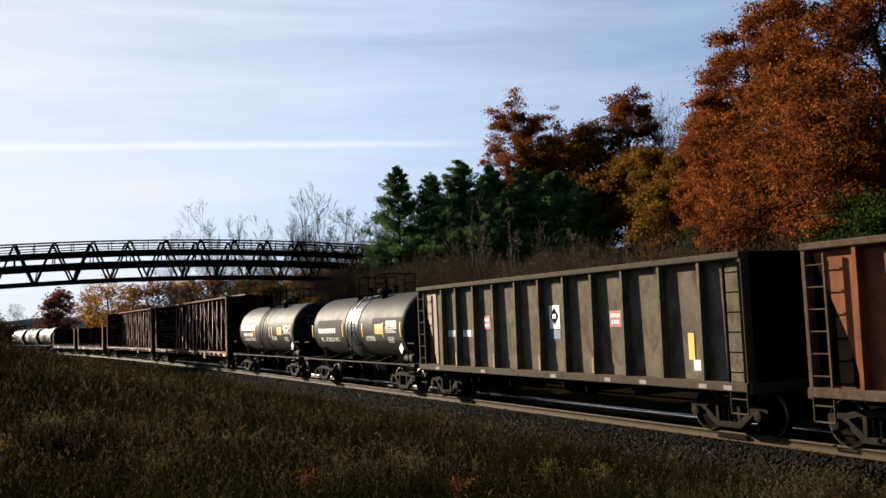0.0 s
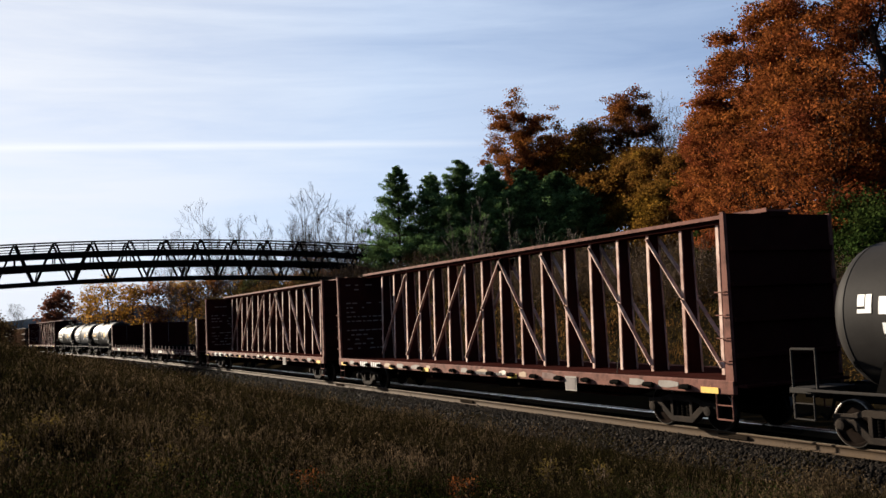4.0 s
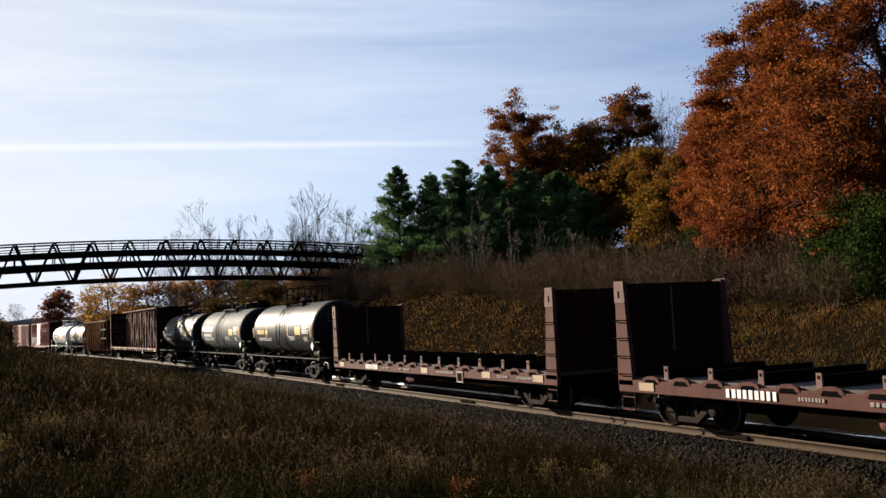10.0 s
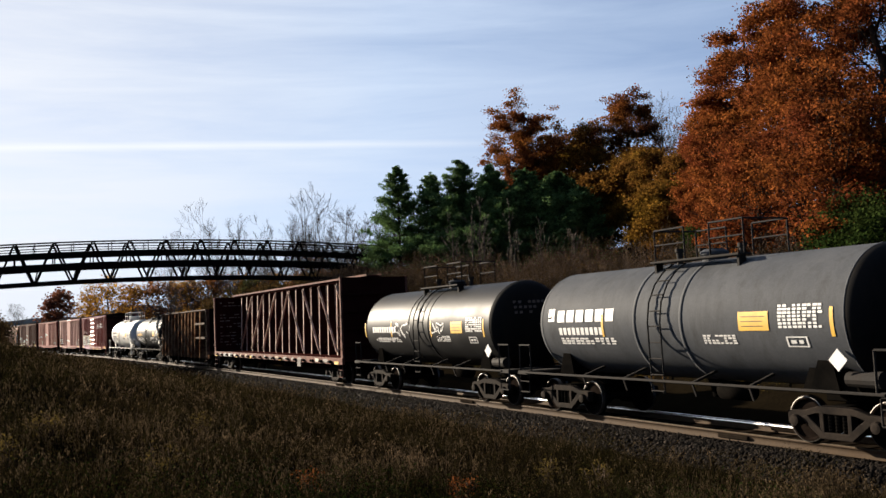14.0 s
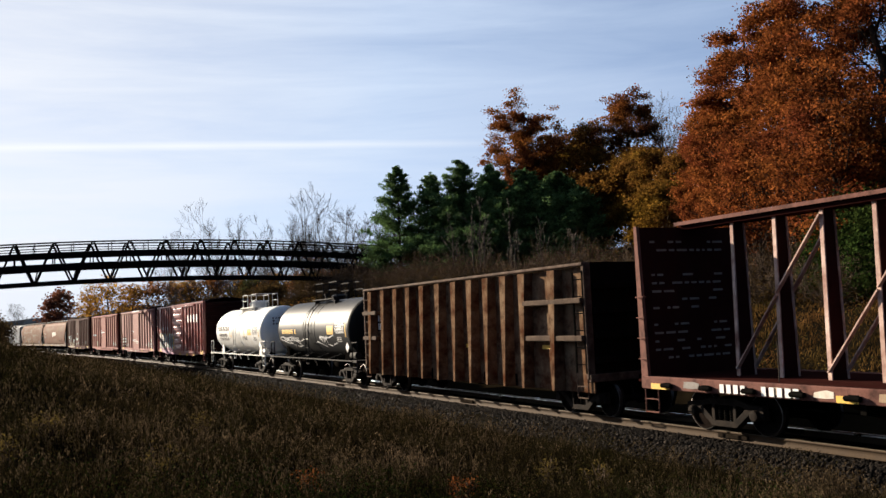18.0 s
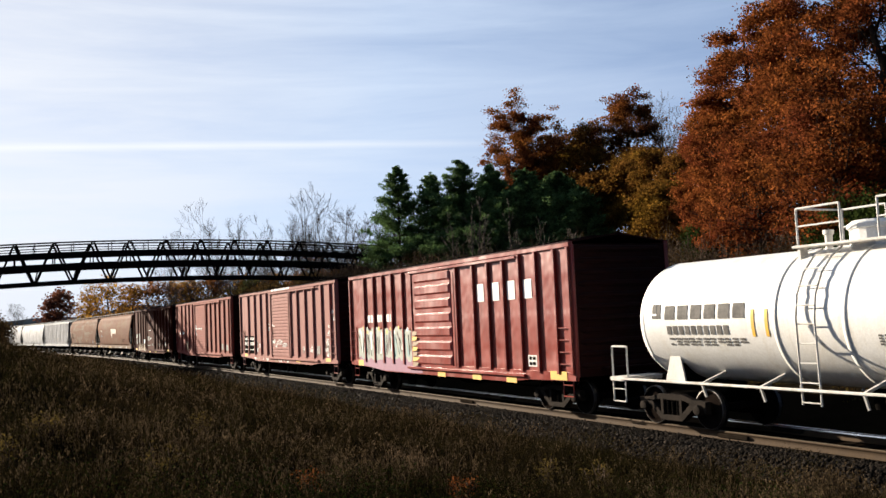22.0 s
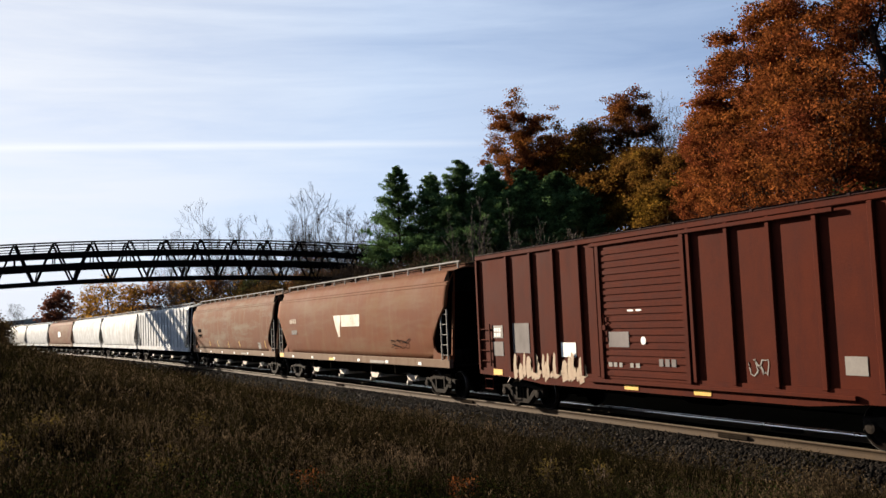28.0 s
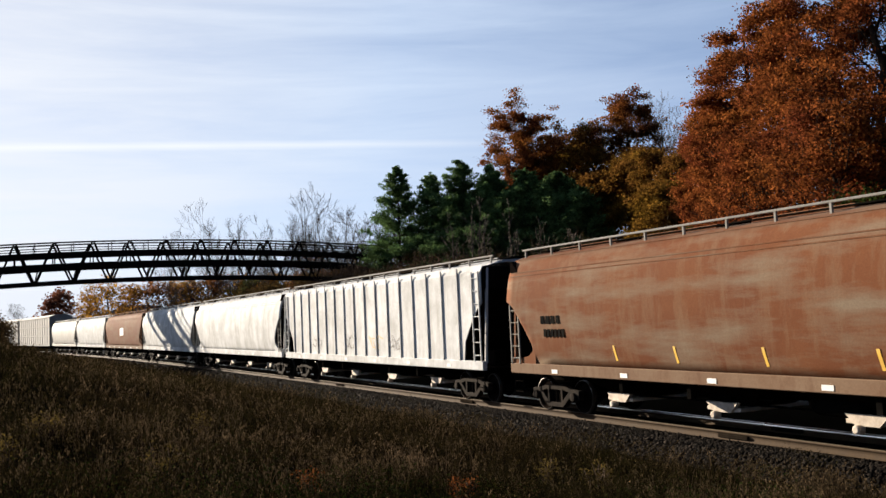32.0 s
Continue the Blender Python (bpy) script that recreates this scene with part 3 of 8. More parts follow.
def boxcar(label, x, wall, dark, posts_l, posts_r, door_style, roof, seed):
    c = wagon("boxcar", label, x)
    h = 7.72
    zs, zt = 0.98, 4.22
    for sy in (-1, 1):
        y = sy * 1.47
        cuts = [-h + 0.05] + list(posts_l) + [-1.72, 1.42] + list(posts_r) + [h - 0.05]
        for a, b in zip(cuts, cuts[1:]):
            if a == -1.72:
                continue
            rep("side_panel", (round(b - a, 2), zs, zt, sy), lambda: box(B(), -(b - a) / 2, (b - a) / 2, -0.03, 0.03, zs, zt), wall, c, [((a + b) / 2, y, 0)])
        ps = [-h + 0.09] + list(posts_l) + [-1.80, 1.50] + list(posts_r) + [h - 0.09]
        rep("side_post", (sy,), lambda: box(B(), -0.055, 0.055, min(0, sy * 0.085), max(0, sy * 0.085), 1.05, zt - 0.02, 0.012), wall, c, [(p, sy * 1.50, 0) for p in ps])
        part("side_sill", prism(B(), [(-h, 0.92), (-h, 1.10), (h, 1.10), (h, 0.90), (h - 2.2, 0.86), (h - 3.4, 0.76), (-h + 3.4, 0.76), (-h + 2.2, 0.86)], sy * 1.44, sy * 1.54), wall, c)
        part("top_chord", box(B(), -h, h, min(sy * 1.44, sy * 1.56), max(sy * 1.44, sy * 1.56), zt - 0.02, zt + 0.13, 0.015), wall, c)
        d = part("door", box(B(), -1.72, 1.42, min(sy * 1.50, sy * 1.55), max(sy * 1.50, sy * 1.55), 1.02, zt - 0.06, 0.01), wall, c)
        if door_style == "plug":
            zz = [1.25, 1.70, 2.15, 2.60, 3.05, 3.50, 3.92]
            rep("door_rib", (sy, 1), lambda: pressed_rib(sy), wall, d, [(0, sy * 1.55, z) for z in zz])
            rep("door_bar", (sy, 1), lambda: bar(B(), (0, 0, 1.1), (0, 0, 4.0), 0.025), wall, d, [(1.26, sy * 1.60, 0)])
        else:
            zz = [1.14 + k * 0.155 for k in range(19)]
            rep("door_rib", (sy, 2), lambda: box(B(), -1.54, 1.26, min(sy * 0.022, 0), max(sy * 0.022, 0), -0.055, 0.055, 0.012), wall, d, [(0, sy * 1.55, z) for z in zz])
            rep("door_stile", (sy,), lambda: box(B(), -0.07, 0.07, min(sy * 0.06, 0), max(sy * 0.06, 0), 1.02, zt - 0.06, 0.01), wall, d, [(-1.62, sy * 1.55, 0), (1.34, sy * 1.55, 0)])
            rep("door_handle", (sy,), lambda: box(bar(B(), (0, 0, -0.3), (0, 0, 0.3), 0.02), -0.05, 0.05, -0.02, 0.02, -0.06, 0.06), wall, d, [(-1.45, sy * 1.61, 2.2)])
        part("door_track", box(B(), -2.2, 5.4, min(sy * 1.54, sy * 1.62), max(sy * 1.54, sy * 1.62), 0.92, 1.0, 0.01), wall, c)
        part("upper_track", box(B(), -1.9, 5.2, min(sy * 1.56, sy * 1.62), max(sy * 1.56, sy * 1.62), zt - 0.12, zt - 0.04, 0.01), wall, c)
        for e in (-1, 1):
            ladder(c, e * (h - 0.42), sy * 1.50, 1.15, 2.35 if e < 0 else 2.35, wall, 0.55, 4)
            step(c, e * (h - 0.42), sy * 1.48, 1.0, wall)
    # ends: pressed steel with level ribs, painted dark to hold their shade
    for e in (-1, 1):
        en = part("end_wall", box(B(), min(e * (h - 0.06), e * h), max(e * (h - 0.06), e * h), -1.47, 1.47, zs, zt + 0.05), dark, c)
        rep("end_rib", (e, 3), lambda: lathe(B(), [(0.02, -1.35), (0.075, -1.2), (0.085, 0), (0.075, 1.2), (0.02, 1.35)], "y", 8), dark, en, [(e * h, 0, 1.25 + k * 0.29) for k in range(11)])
        rep("corner_post", (e,), lambda: box(B(), -0.06, 0.06, -0.05, 0.05, zs, zt + 0.05, 0.015), wall, en, [(e * (h - 0.03), -1.47, 0), (e * (h - 0.03), 1.47, 0)])
        part("end_platform", box(B(), min(e * (h + 0.02), e * (h + 0.3)), max(e * (h + 0.02), e * (h + 0.3)), -0.8, 0.8, 1.16, 1.2, 0.01), dark, c)
        coupler(c, e * h, e, dark)
    # roof: panels that fall to both sides, with seams
    n = 14
    for k in range(n):
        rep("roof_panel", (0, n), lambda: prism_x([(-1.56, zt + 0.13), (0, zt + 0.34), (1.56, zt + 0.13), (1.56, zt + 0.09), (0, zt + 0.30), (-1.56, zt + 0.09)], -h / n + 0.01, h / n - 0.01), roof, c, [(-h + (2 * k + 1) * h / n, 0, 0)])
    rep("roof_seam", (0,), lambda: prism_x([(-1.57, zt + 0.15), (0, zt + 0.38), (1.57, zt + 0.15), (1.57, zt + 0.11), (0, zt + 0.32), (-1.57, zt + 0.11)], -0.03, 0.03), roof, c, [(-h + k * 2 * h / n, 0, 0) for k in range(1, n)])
    part("floor", box(B(), -h + 0.06, h - 0.06, -1.42, 1.42, 1.02, 1.10), M["black"], c)
    underframe(c, h - 0.1, 1.0, dark)
    for e in (-1, 1):
        truck(c, e * (h - 1.55 - 0.03))
    return c


def prism_x(pts, x0, x1):
    bm = B()
    a = [bm.verts.new((x0, y, z)) for y, z in pts]
    b = [bm.verts.new((x1, y, z)) for y, z in pts]
    bm.faces.new(a)
    bm.faces.new(b[::-1])
    for i in range(len(pts)):
        j = (i + 1) % len(pts)
        bm.faces.new((a[j], a[i], b[i], b[j]))
    bmesh.ops.recalc_face_normals(bm, faces=bm.faces)
    return bm


# ---- tank car ----
TR, TZ, TH = 1.31, 2.29, 5.42


def curved(bm, x0, x1, a0, a1, r=TR + 0.008, n=8, t=0.004):
    """A sheet that lies on the near side of the tank between two angles over the middle height."""
    vs = []
    for i in range(n + 1):
        a = radians(a0 + (a1 - a0) * i / n)
        vs.append([bm.verts.new((x, -r * math.cos(a), TZ + r * math.sin(a))) for x in (x0, x1)])
    for p, q in zip(vs, vs[1:]):
        bm.faces.new((p[0], p[1], q[1], q[0]))
    return bm


def decal(c, name, x0, x1, a0, a1, mat, label=""):
    return part(name, curved(B(), x0, x1, a0, a1, TR + (0.004 if name == "dark_panel" else 0.008), 16), mat, c, label, None, True)


def tank_text(c, x0, w, n, a, ha, mat, label, rows=1, seed=0, fill=0.6):
    rnd = random.Random(seed)
    for r in range(rows):
        bm = B()
        for i in range(n):
            if n > 6 and rnd.random() < 0.13:
                continue
            if rows == 1:
                part("letter_block", curved(B(), x0 + i * w / n, x0 + (i + fill) * w / n, a, a + ha, n=3), mat, c, label)
                continue
            curved(bm, x0 + i * w / n, x0 + (i + (0.60 if rows < 3 else rnd.uniform(0.55, 0.93))) * w / n, a - r * ha * 1.5, a - r * ha * 1.5 + ha, n=2)
        if rows > 1:
            part("lettering_row", bm, mat, c, label)
        else:
            bm.free()


def tank_car(label, x, shell, head, frame_mat, seed, platform=M["black"], bands=True, jacket=None):
    c = wagon("tank_car", label, x)
    b = TH - 0.62
    body = part("tank_shell", lathe(B(), [(TR, -b), (TR, -b * 0.5), (TR, 0), (TR, b * 0.5), (TR, b)], "x", 48, caps=False), shell, c, smooth=True)
    for e in (-1, 1):
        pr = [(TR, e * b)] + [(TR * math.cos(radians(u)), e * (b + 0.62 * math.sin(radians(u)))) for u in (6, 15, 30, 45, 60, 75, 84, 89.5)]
        # only the head turned from the sun gets the near-black, painted shade
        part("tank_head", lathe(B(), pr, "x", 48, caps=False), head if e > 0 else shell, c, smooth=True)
        rep("weld_band", (e,), lambda: lathe(B(), [(TR - 0.01, -0.02), (TR + 0.006, -0.012), (TR + 0.006, 0.012), (TR - 0.01, 0.02)], "x", 48, caps=False), shell, c, [(e * b, 0, TZ)], smooth=True)
    body.location.z = TZ
    for o in c.children:
        if o.name.startswith("tank_head"):
            o.location.z = TZ
    if bands:
        rep("tank_band", 0, lambda: lathe(B(), [(TR, -0.05), (TR + 0.012, -0.045), (TR + 0.012, 0.045), (TR, 0.05)], "x", 48, caps=False), shell, c, [(-0.95, 0, TZ), (0.62, 0, TZ)], smooth=True)
    if jacket:
        part("polished_band", lathe(B(), [(TR + 0.004, -0.66), (TR + 0.010, -0.64), (TR + 0.010, 0.64), (TR + 0.004, 0.66)], "x", 48, caps=False), jacket, c, "polished bright steel band round the middle", (-0.15, 0, TZ), True)
    # dome, valves and the platform with its rails
    part("manway", lathe_z([(0.46, 3.50), (0.46, 3.86), (0.50, 3.88), (0.50, 3.95), (0.40, 4.02)] if seed == 7 else [(0.27, 3.50), (0.27, 3.70), (0.31, 3.72), (0.31, 3.78), (0.22, 3.84)], (0.35, 0)), shell, c)
    rep("valve", 0, lambda: lathe_z([(0.07, 3.55), (0.07, 3.82), (0.10, 3.84), (0.10, 3.92)], (0, 0)), platform, c, [(-0.35, 0.3, 0), (-0.5, -0.25, 0), (1.0, 0.2, 0)])
    for y in (-0.62, 0.62):
        part("walkway", box(B(), -0.9, 1.9, y - 0.18, y + 0.18, 3.60, 3.65, 0.01), platform, c)
        rep("walkway_leg", (y,), lambda: box(B(), -0.03, 0.03, -0.1, 0.1, 3.2, 3.60), platform, c, [(-0.8, y, 0), (1.8, y, 0)])
        for xs in ((-0.9, 0.1), (0.9, 1.9)):
            bm = B()
            for q in ((xs[0], xs[0], 3.62, 4.36), (xs[1], xs[1], 3.62, 4.36)):
                bar(bm, (q[0], y, q[2]), (q[1], y, q[3]), 0.022)
            bar(bm, (xs[0], y, 4.36), (xs[1], y, 4.36), 0.022)
            bar(bm, (xs[0], y, 4.02), (xs[1], y, 4.02), 0.018)
            part("hand_rail", bm, platform, c)
    for x in (-0.9, 1.9):
        part("cross_rail", bar(B(), (x, -0.62, 4.36), (x, 0.62, 4.36), 0.02), platform, c)
    # ladders that follow the shell
    for sy in (-1, 1):
        bm = B()
        for dx in (-0.21, 0.21):
            pts = [(dx, sy * 1.36, 0.75), (dx, sy * 1.40, TZ)] + [(dx, sy * 1.40 * math.cos(radians(a)), TZ + 1.40 * math.sin(radians(a))) for a in (18, 36, 52, 66)]
            for p, q in zip(pts, pts[1:]):
                bar(bm, p, q, 0.02)
        part("ladder", bm, frame_mat, c, "", (-0.15, 0, 0))
        rep("rung", ("t",), lambda: bar(B(), (-0.21, 0, 0), (0.21, 0, 0), 0.014), frame_mat, c, [(-0.15, sy * 1.38, z) for z in (0.8, 1.15, 1.5, 1.85, 2.2)] + [(-0.15, sy * 1.40 * math.cos(radians(a)), TZ + 1.40 * math.sin(radians(a))) for a in (10, 25, 40, 55)])
        part("side_rail", bar(B(), (-5.6, sy * 1.42, 1.02), (5.6, sy * 1.42, 1.02), 0.03), frame_mat, c, "long steel running rail")
        rep("rail_bracket", (sy,), lambda: beam(beam(B(), (0, 0, 1.02), (0, -sy * 0.65, 1.22), 0.05, 0.05), (0, 0, 1.02), (0, -sy * 0.1, 0.75), 0.04, 0.04), frame_mat, c, [(k, sy * 1.42, 0) for k in (-2.9, -1.3, 1.0, 2.6)])
        for e in (-1, 1):
            rep("saddle_plate", (sy, e), lambda: prism(B(), [(-0.34, 1.0), (0.30, 1.0), (0.12, 1.75), (-0.06, 1.75)], -0.02, 0.02), frame_mat if seed == 7 else M["black"], c, [(e * 4.1, sy * 1.05, 0)])
            rep("end_rail", (sy, e), lambda: bar(bar(bar(B(), (0, 0, 0.5), (0, 0, 1.75), 0.024), (0, 0, 1.75), (-e * 0.55, 0, 1.75), 0.024), (-e * 0.55, 0, 1.02), (-e * 0.55, 0, 1.75), 0.024), frame_mat, c, [(e * 5.95, sy * 1.36, 0)])
            step(c, e * 5.7, sy * 1.38, 1.0, frame_mat)
    for e in (-1, 1):
        part("end_sill", box(B(), min(e * 5.5, e * 6.0), max(e * 5.5, e * 6.0), -1.42, 1.42, 0.96, 1.06, 0.01), frame_mat, c)
        part("stub_sill", box(B(), min(e * 3.4, e * 6.05), max(e * 3.4, e * 6.05), -0.30, 0.30, 0.72, 1.06, 0.02), M["black"], c)
        part("saddle", prism(B(), [(e * 3.7 - 0.25, 0.95), (e * 4.5 + 0.25, 0.95), (e * 4.4 + 0.1, 1.5), (e * 3.8 - 0.1, 1.5)], -0.95, 0.95), M["black"], c)
        coupler(c, e * 5.72, e, frame_mat)
        truck(c, e * 4.28)
    part("air_reservoir", lathe(B(), [(0.02, -0.5), (0.2, -0.42), (0.2, 0.42), (0.02, 0.5)], "x", 14, (1.0, -0.2, 0.78)), M["black"], c, smooth=True)
    part("brake_cylinder", lathe(B(), [(0.13, -0.35), (0.15, 0.35)], "x", 12, (4.95, -1.05, 1.22)), frame_mat, c)
    rep("outlet_valve", 0, lambda: lathe_z([(0.22, 1.0), (0.16, 0.85), (0.12, 0.6)], (0.2, 0)), M["black"], c, [(0, 0, 0)])
    # warning plate, a square stood on its corner
    part("placard", prism(B(), [(4.55, 1.36), (4.75, 1.56), (4.55, 1.76), (4.35, 1.56)], -1.24, -1.22), M["white"], c, "white diamond-shaped warning plate")
    return c


def lathe_z(prof, at, seg=20):
    bm = B()
    rings = []
    for r, z in prof:
        rings.append([bm.verts.new((at[0] + r * math.cos(2 * math.pi * i / seg), at[1] + r * math.sin(2 * math.pi * i / seg), z)) for i in range(seg)])
    for a, b in zip(rings, rings[1:]):
        for i in range(seg):
            bm.faces.new((a[i], a[(i + 1) % seg], b[(i + 1) % seg], b[i]))
    bm.faces.new(rings[0][::-1])
    bm.faces.new(rings[-1])
    bmesh.ops.recalc_face_normals(bm, faces=bm.faces)
    return bm


# ---- gondola ----
def gondola(label, x, wall, rim, dark, posts, zt, deep, half=7.42, sill=True):
    c = wagon("gondola", label, x)
    h = half
    zs = 1.0 if sill else 0.62
    for sy in (-1, 1):
        y = sy * 1.32
        cuts = [-h + 0.02] + list(posts) + [h - 0.02]
        for a, b in zip(cuts, cuts[1:]):
            rep("side_panel", (round(b - a, 2), zt, sy, zs), lambda: box(B(), -(b - a) / 2, (b - a) / 2, -0.025, 0.025, zs, zt - 0.1), wall, c, [((a + b) / 2, y, 0)])
        rep("side_post", (sy, zt, deep, zs), lambda: prism_post(sy, zs, zt, deep, 0.85) if sill else prism_post(sy, zs, zt, deep, 0.75, 0.05, 0.17), wall, c, [(p, sy * 1.34, 0) for p in posts])
        part("top_chord", box(B(), -h, h, min(sy * 1.30, sy * 1.56), max(sy * 1.30, sy * (1.56 if sill else 1.50)), zt - (0.13 if sill else 0.08), zt, 0.02), rim, c)
        if sill:
            part("side_sill", box(B(), -h, h, min(sy * 1.34, sy * 1.55), max(sy * 1.34, sy * 1.55), 0.92, 1.10, 0.015), rim, c)
        for e in (-1, 1):
            rep("corner_post", (sy, e, zt), lambda: box(B(), -0.06, 0.06, -0.1, 0.1, 0.95, zt, 0.02), rim, c, [(e * (h - 0.05), sy * 1.42, 0)])
            ladder(c, e * (h - 0.28), sy * 1.46, 1.1, zt - 0.2, M["black"] if e > 0 else rim, 0.42)
            step(c, e * (h - 0.28), sy * 1.5, 1.0, rim)
    for e in (-1, 1):
        # end wall and ribs take a near-black colour that holds their shade
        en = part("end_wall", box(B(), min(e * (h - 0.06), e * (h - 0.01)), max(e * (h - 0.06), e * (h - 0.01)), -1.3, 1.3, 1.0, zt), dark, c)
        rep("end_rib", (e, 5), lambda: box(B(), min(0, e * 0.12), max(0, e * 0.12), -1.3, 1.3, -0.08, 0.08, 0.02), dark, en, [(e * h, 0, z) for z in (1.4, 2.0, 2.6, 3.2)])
        coupler(c, e * h, e, dark)
        part("end_sill", box(B(), min(e * (h - 0.1), e * (h + 0.08)), max(e * (h - 0.1), e * (h + 0.08)), -1.5, 1.5, 0.88, 1.08, 0.02), rim, c)
        truck(c, e * (h - 1.05))
    part("floor", box(B(), -h + 0.06, h - 0.06, -1.3, 1.3, 1.0, 1.08), dark, c)
    underframe(c, h - 0.1, 0.98, dark)
    return c


def prism_post(sy, zs, zt, deep, thin=0.85, foot=0.04, head=0.04):
    """An upright post: deeper towards the foot, and as wide as its foot and head say."""
    bm = B()
    a = [(-foot, 0.0, zs), (foot, 0.0, zs), (head, 0.0, zt - 0.1), (-head, 0.0, zt - 0.1)]
    b = [(-foot, sy * deep, zs + 0.02), (foot, sy * deep, zs + 0.02), (head, sy * deep * thin, zt - 0.12), (-head, sy * deep * thin, zt - 0.12)]
    va, vb = [bm.verts.new(p) for p in a], [bm.verts.new(p) for p in b]
    bm.faces.new(va)
    bm.faces.new(vb[::-1])
    for i in range(4):
        j = (i + 1) % 4
        bm.faces.new((va[j], va[i], vb[i], vb[j]))
    bmesh.ops.recalc_face_normals(bm, faces=bm.faces)
    return bm


# ---- centre-beam flat wagon ----
def centre_beam(label, x, red, dark, seed):
    c = wagon("centre_beam_wagon", label, x)
    h = 11.15
    part("deck", box(B(), -h, h, -1.45, 1.45, 1.02, 1.10, 0.01), dark, c)
    for sy in (-1, 1):
        part("side_sill", box(B(), -h, h, min(sy * 1.40, sy * 1.52), max(sy * 1.40, sy * 1.52), 0.85, 1.12, 0.015), red, c)
        n = 18
        rep("winch", (sy,), lambda: lathe(box(B(), -0.11, 0.11, min(0, sy * 0.08), max(0, sy * 0.08), -0.04, 0.06, 0.02), [(0.035, -0.17), (0.05, -0.15), (0.05, 0.15), (0.035, 0.17)], "x", 8, (0, sy * 0.06, 0)), M["black"], c, [(-h + 0.9 + k * 1.18, sy * 1.52, 0.95) for k in range(n)])
        wear = random.Random(seed * 3 + sy)
        for k in range(n - 1):
            if wear.random() < 0.2:
                continue
            w, x0 = wear.uniform(0.12, 0.36), -h + 1.5 + k * 1.18 + wear.uniform(-0.12, 0.12)
            y0, y1 = sorted((sy * 1.52, sy * 1.5265))
            part("scuff_plate", prism(B(), [(x0 - w, 0.92), (x0 - w * 0.9, 1.04 + wear.uniform(-0.03, 0.04)), (x0 + w * 0.3, 1.06), (x0 + w, 1.03), (x0 + w * 0.95, 0.93 + wear.uniform(-0.04, 0.04)), (x0, 0.91)], y0, y1), M[wear.choice(("worn", "worn", "post_cap", "sign_cream", "peach_spray"))], c, "worn pale patch on the sill")
    ps = [-9.52 + k * 1.19 for k in range(17)]

    def post():
        bm = B()
        for s in (-1, 1):
            va = [bm.verts.new(p) for p in ((-0.045, s * 0.24, 1.1), (0.045, s * 0.24, 1.1), (0.045, s * 0.17, 4.36), (-0.045, s * 0.17, 4.36))]
            vb = [bm.verts.new(p) for p in ((-0.045, s * 0.21, 1.1), (0.045, s * 0.21, 1.1), (0.045, s * 0.14, 4.36), (-0.045, s * 0.14, 4.36))]
            bm.faces.new(va)
            bm.faces.new(vb[::-1])
            for i in range(4):
                bm.faces.new((va[(i + 1) % 4], va[i], vb[i], vb[(i + 1) % 4]))
        bmesh.ops.recalc_face_normals(bm, faces=bm.faces)
        return bm

    def web():
        bm = B()
        va = [bm.verts.new(p) for p in ((-0.012, -0.22, 1.1), (-0.012, 0.22, 1.1), (-0.012, 0.15, 4.36), (-0.012, -0.15, 4.36))]
        vb = [bm.verts.new(p) for p in ((0.012, -0.22, 1.1), (0.012, 0.22, 1.1), (0.012, 0.15, 4.36), (0.012, -0.15, 4.36))]
        bm.faces.new(va)
        bm.faces.new(vb[::-1])
        for i in range(4):
            bm.faces.new((va[(i + 1) % 4], va[i], vb[i], vb[(i + 1) % 4]))
        bmesh.ops.recalc_face_normals(bm, faces=bm.faces)
        return bm
    for o in rep("post", 0, post, M["beam_post"], c, [(p, 0, 0) for p in ps]):
        # the web, turned from the sun, has its shade as a dark colour
        rep("post_web", 0, web, dark, o, [(0, 0, 0)])
    # dark chord below a red cap: the underside's shade is painted
    tc = part("top_chord", box(B(), -h, h, -0.24, 0.24, 4.34, 4.45, 0.01), dark, c)
    part("chord_cap", box(B(), -h, h, -0.32, 0.32, 4.452, 4.49), red, tc)
    for y in (-0.34, 0.32):
        part("chord_edge", box(B(), -h, h, y, y + 0.02, 4.44, 4.52), red, tc)
    # slanting braces, leaning to the middle of the wagon
    for k in range(0, 16, 2):
        for s in (-1, 1):
            left = k < 8
            a, b = (ps[k], ps[k + 2]) if left else (ps[k], ps[k + 2]) if k + 2 < 17 else (ps[k], ps[k])
            m = (a + b) / 2
            for q in ((a, 1.25, m, 2.75), (m, 2.8, b, 4.25)) if left else ((b, 1.25, m, 2.75), (m, 2.8, a, 4.25)):
                ya, yb = 0.235 - 0.07 * (q[1] - 1.1) / 3.26, 0.235 - 0.07 * (q[3] - 1.1) / 3.26
                part("brace", beam(B(), (q[0], s * (ya + 0.02), q[1]), (q[2], s * (yb + 0.02), q[3]), 0.10, 0.03), M["beam_post"], c)
            if k in (6, 8):
                part("gusset", prism(B(), [(ps[8] - 0.3, 4.30), (ps[8] + 0.3, 4.30), (ps[8] + 0.12, 3.95), (ps[8] - 0.12, 3.95)], s * 0.18, s * 0.195), red, c)
    for e in (-1, 1):
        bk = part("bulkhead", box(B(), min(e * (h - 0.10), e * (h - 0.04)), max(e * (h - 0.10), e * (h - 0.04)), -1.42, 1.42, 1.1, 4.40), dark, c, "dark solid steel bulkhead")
        for sy in (-1, 1):
            part("bulkhead_post", prism(B(), [(e * h, 1.02), (e * (h - 0.22), 1.02), (e * (h - 0.10), 4.42), (e * h, 4.42)], sy * 1.42, sy * 1.50), red, bk)
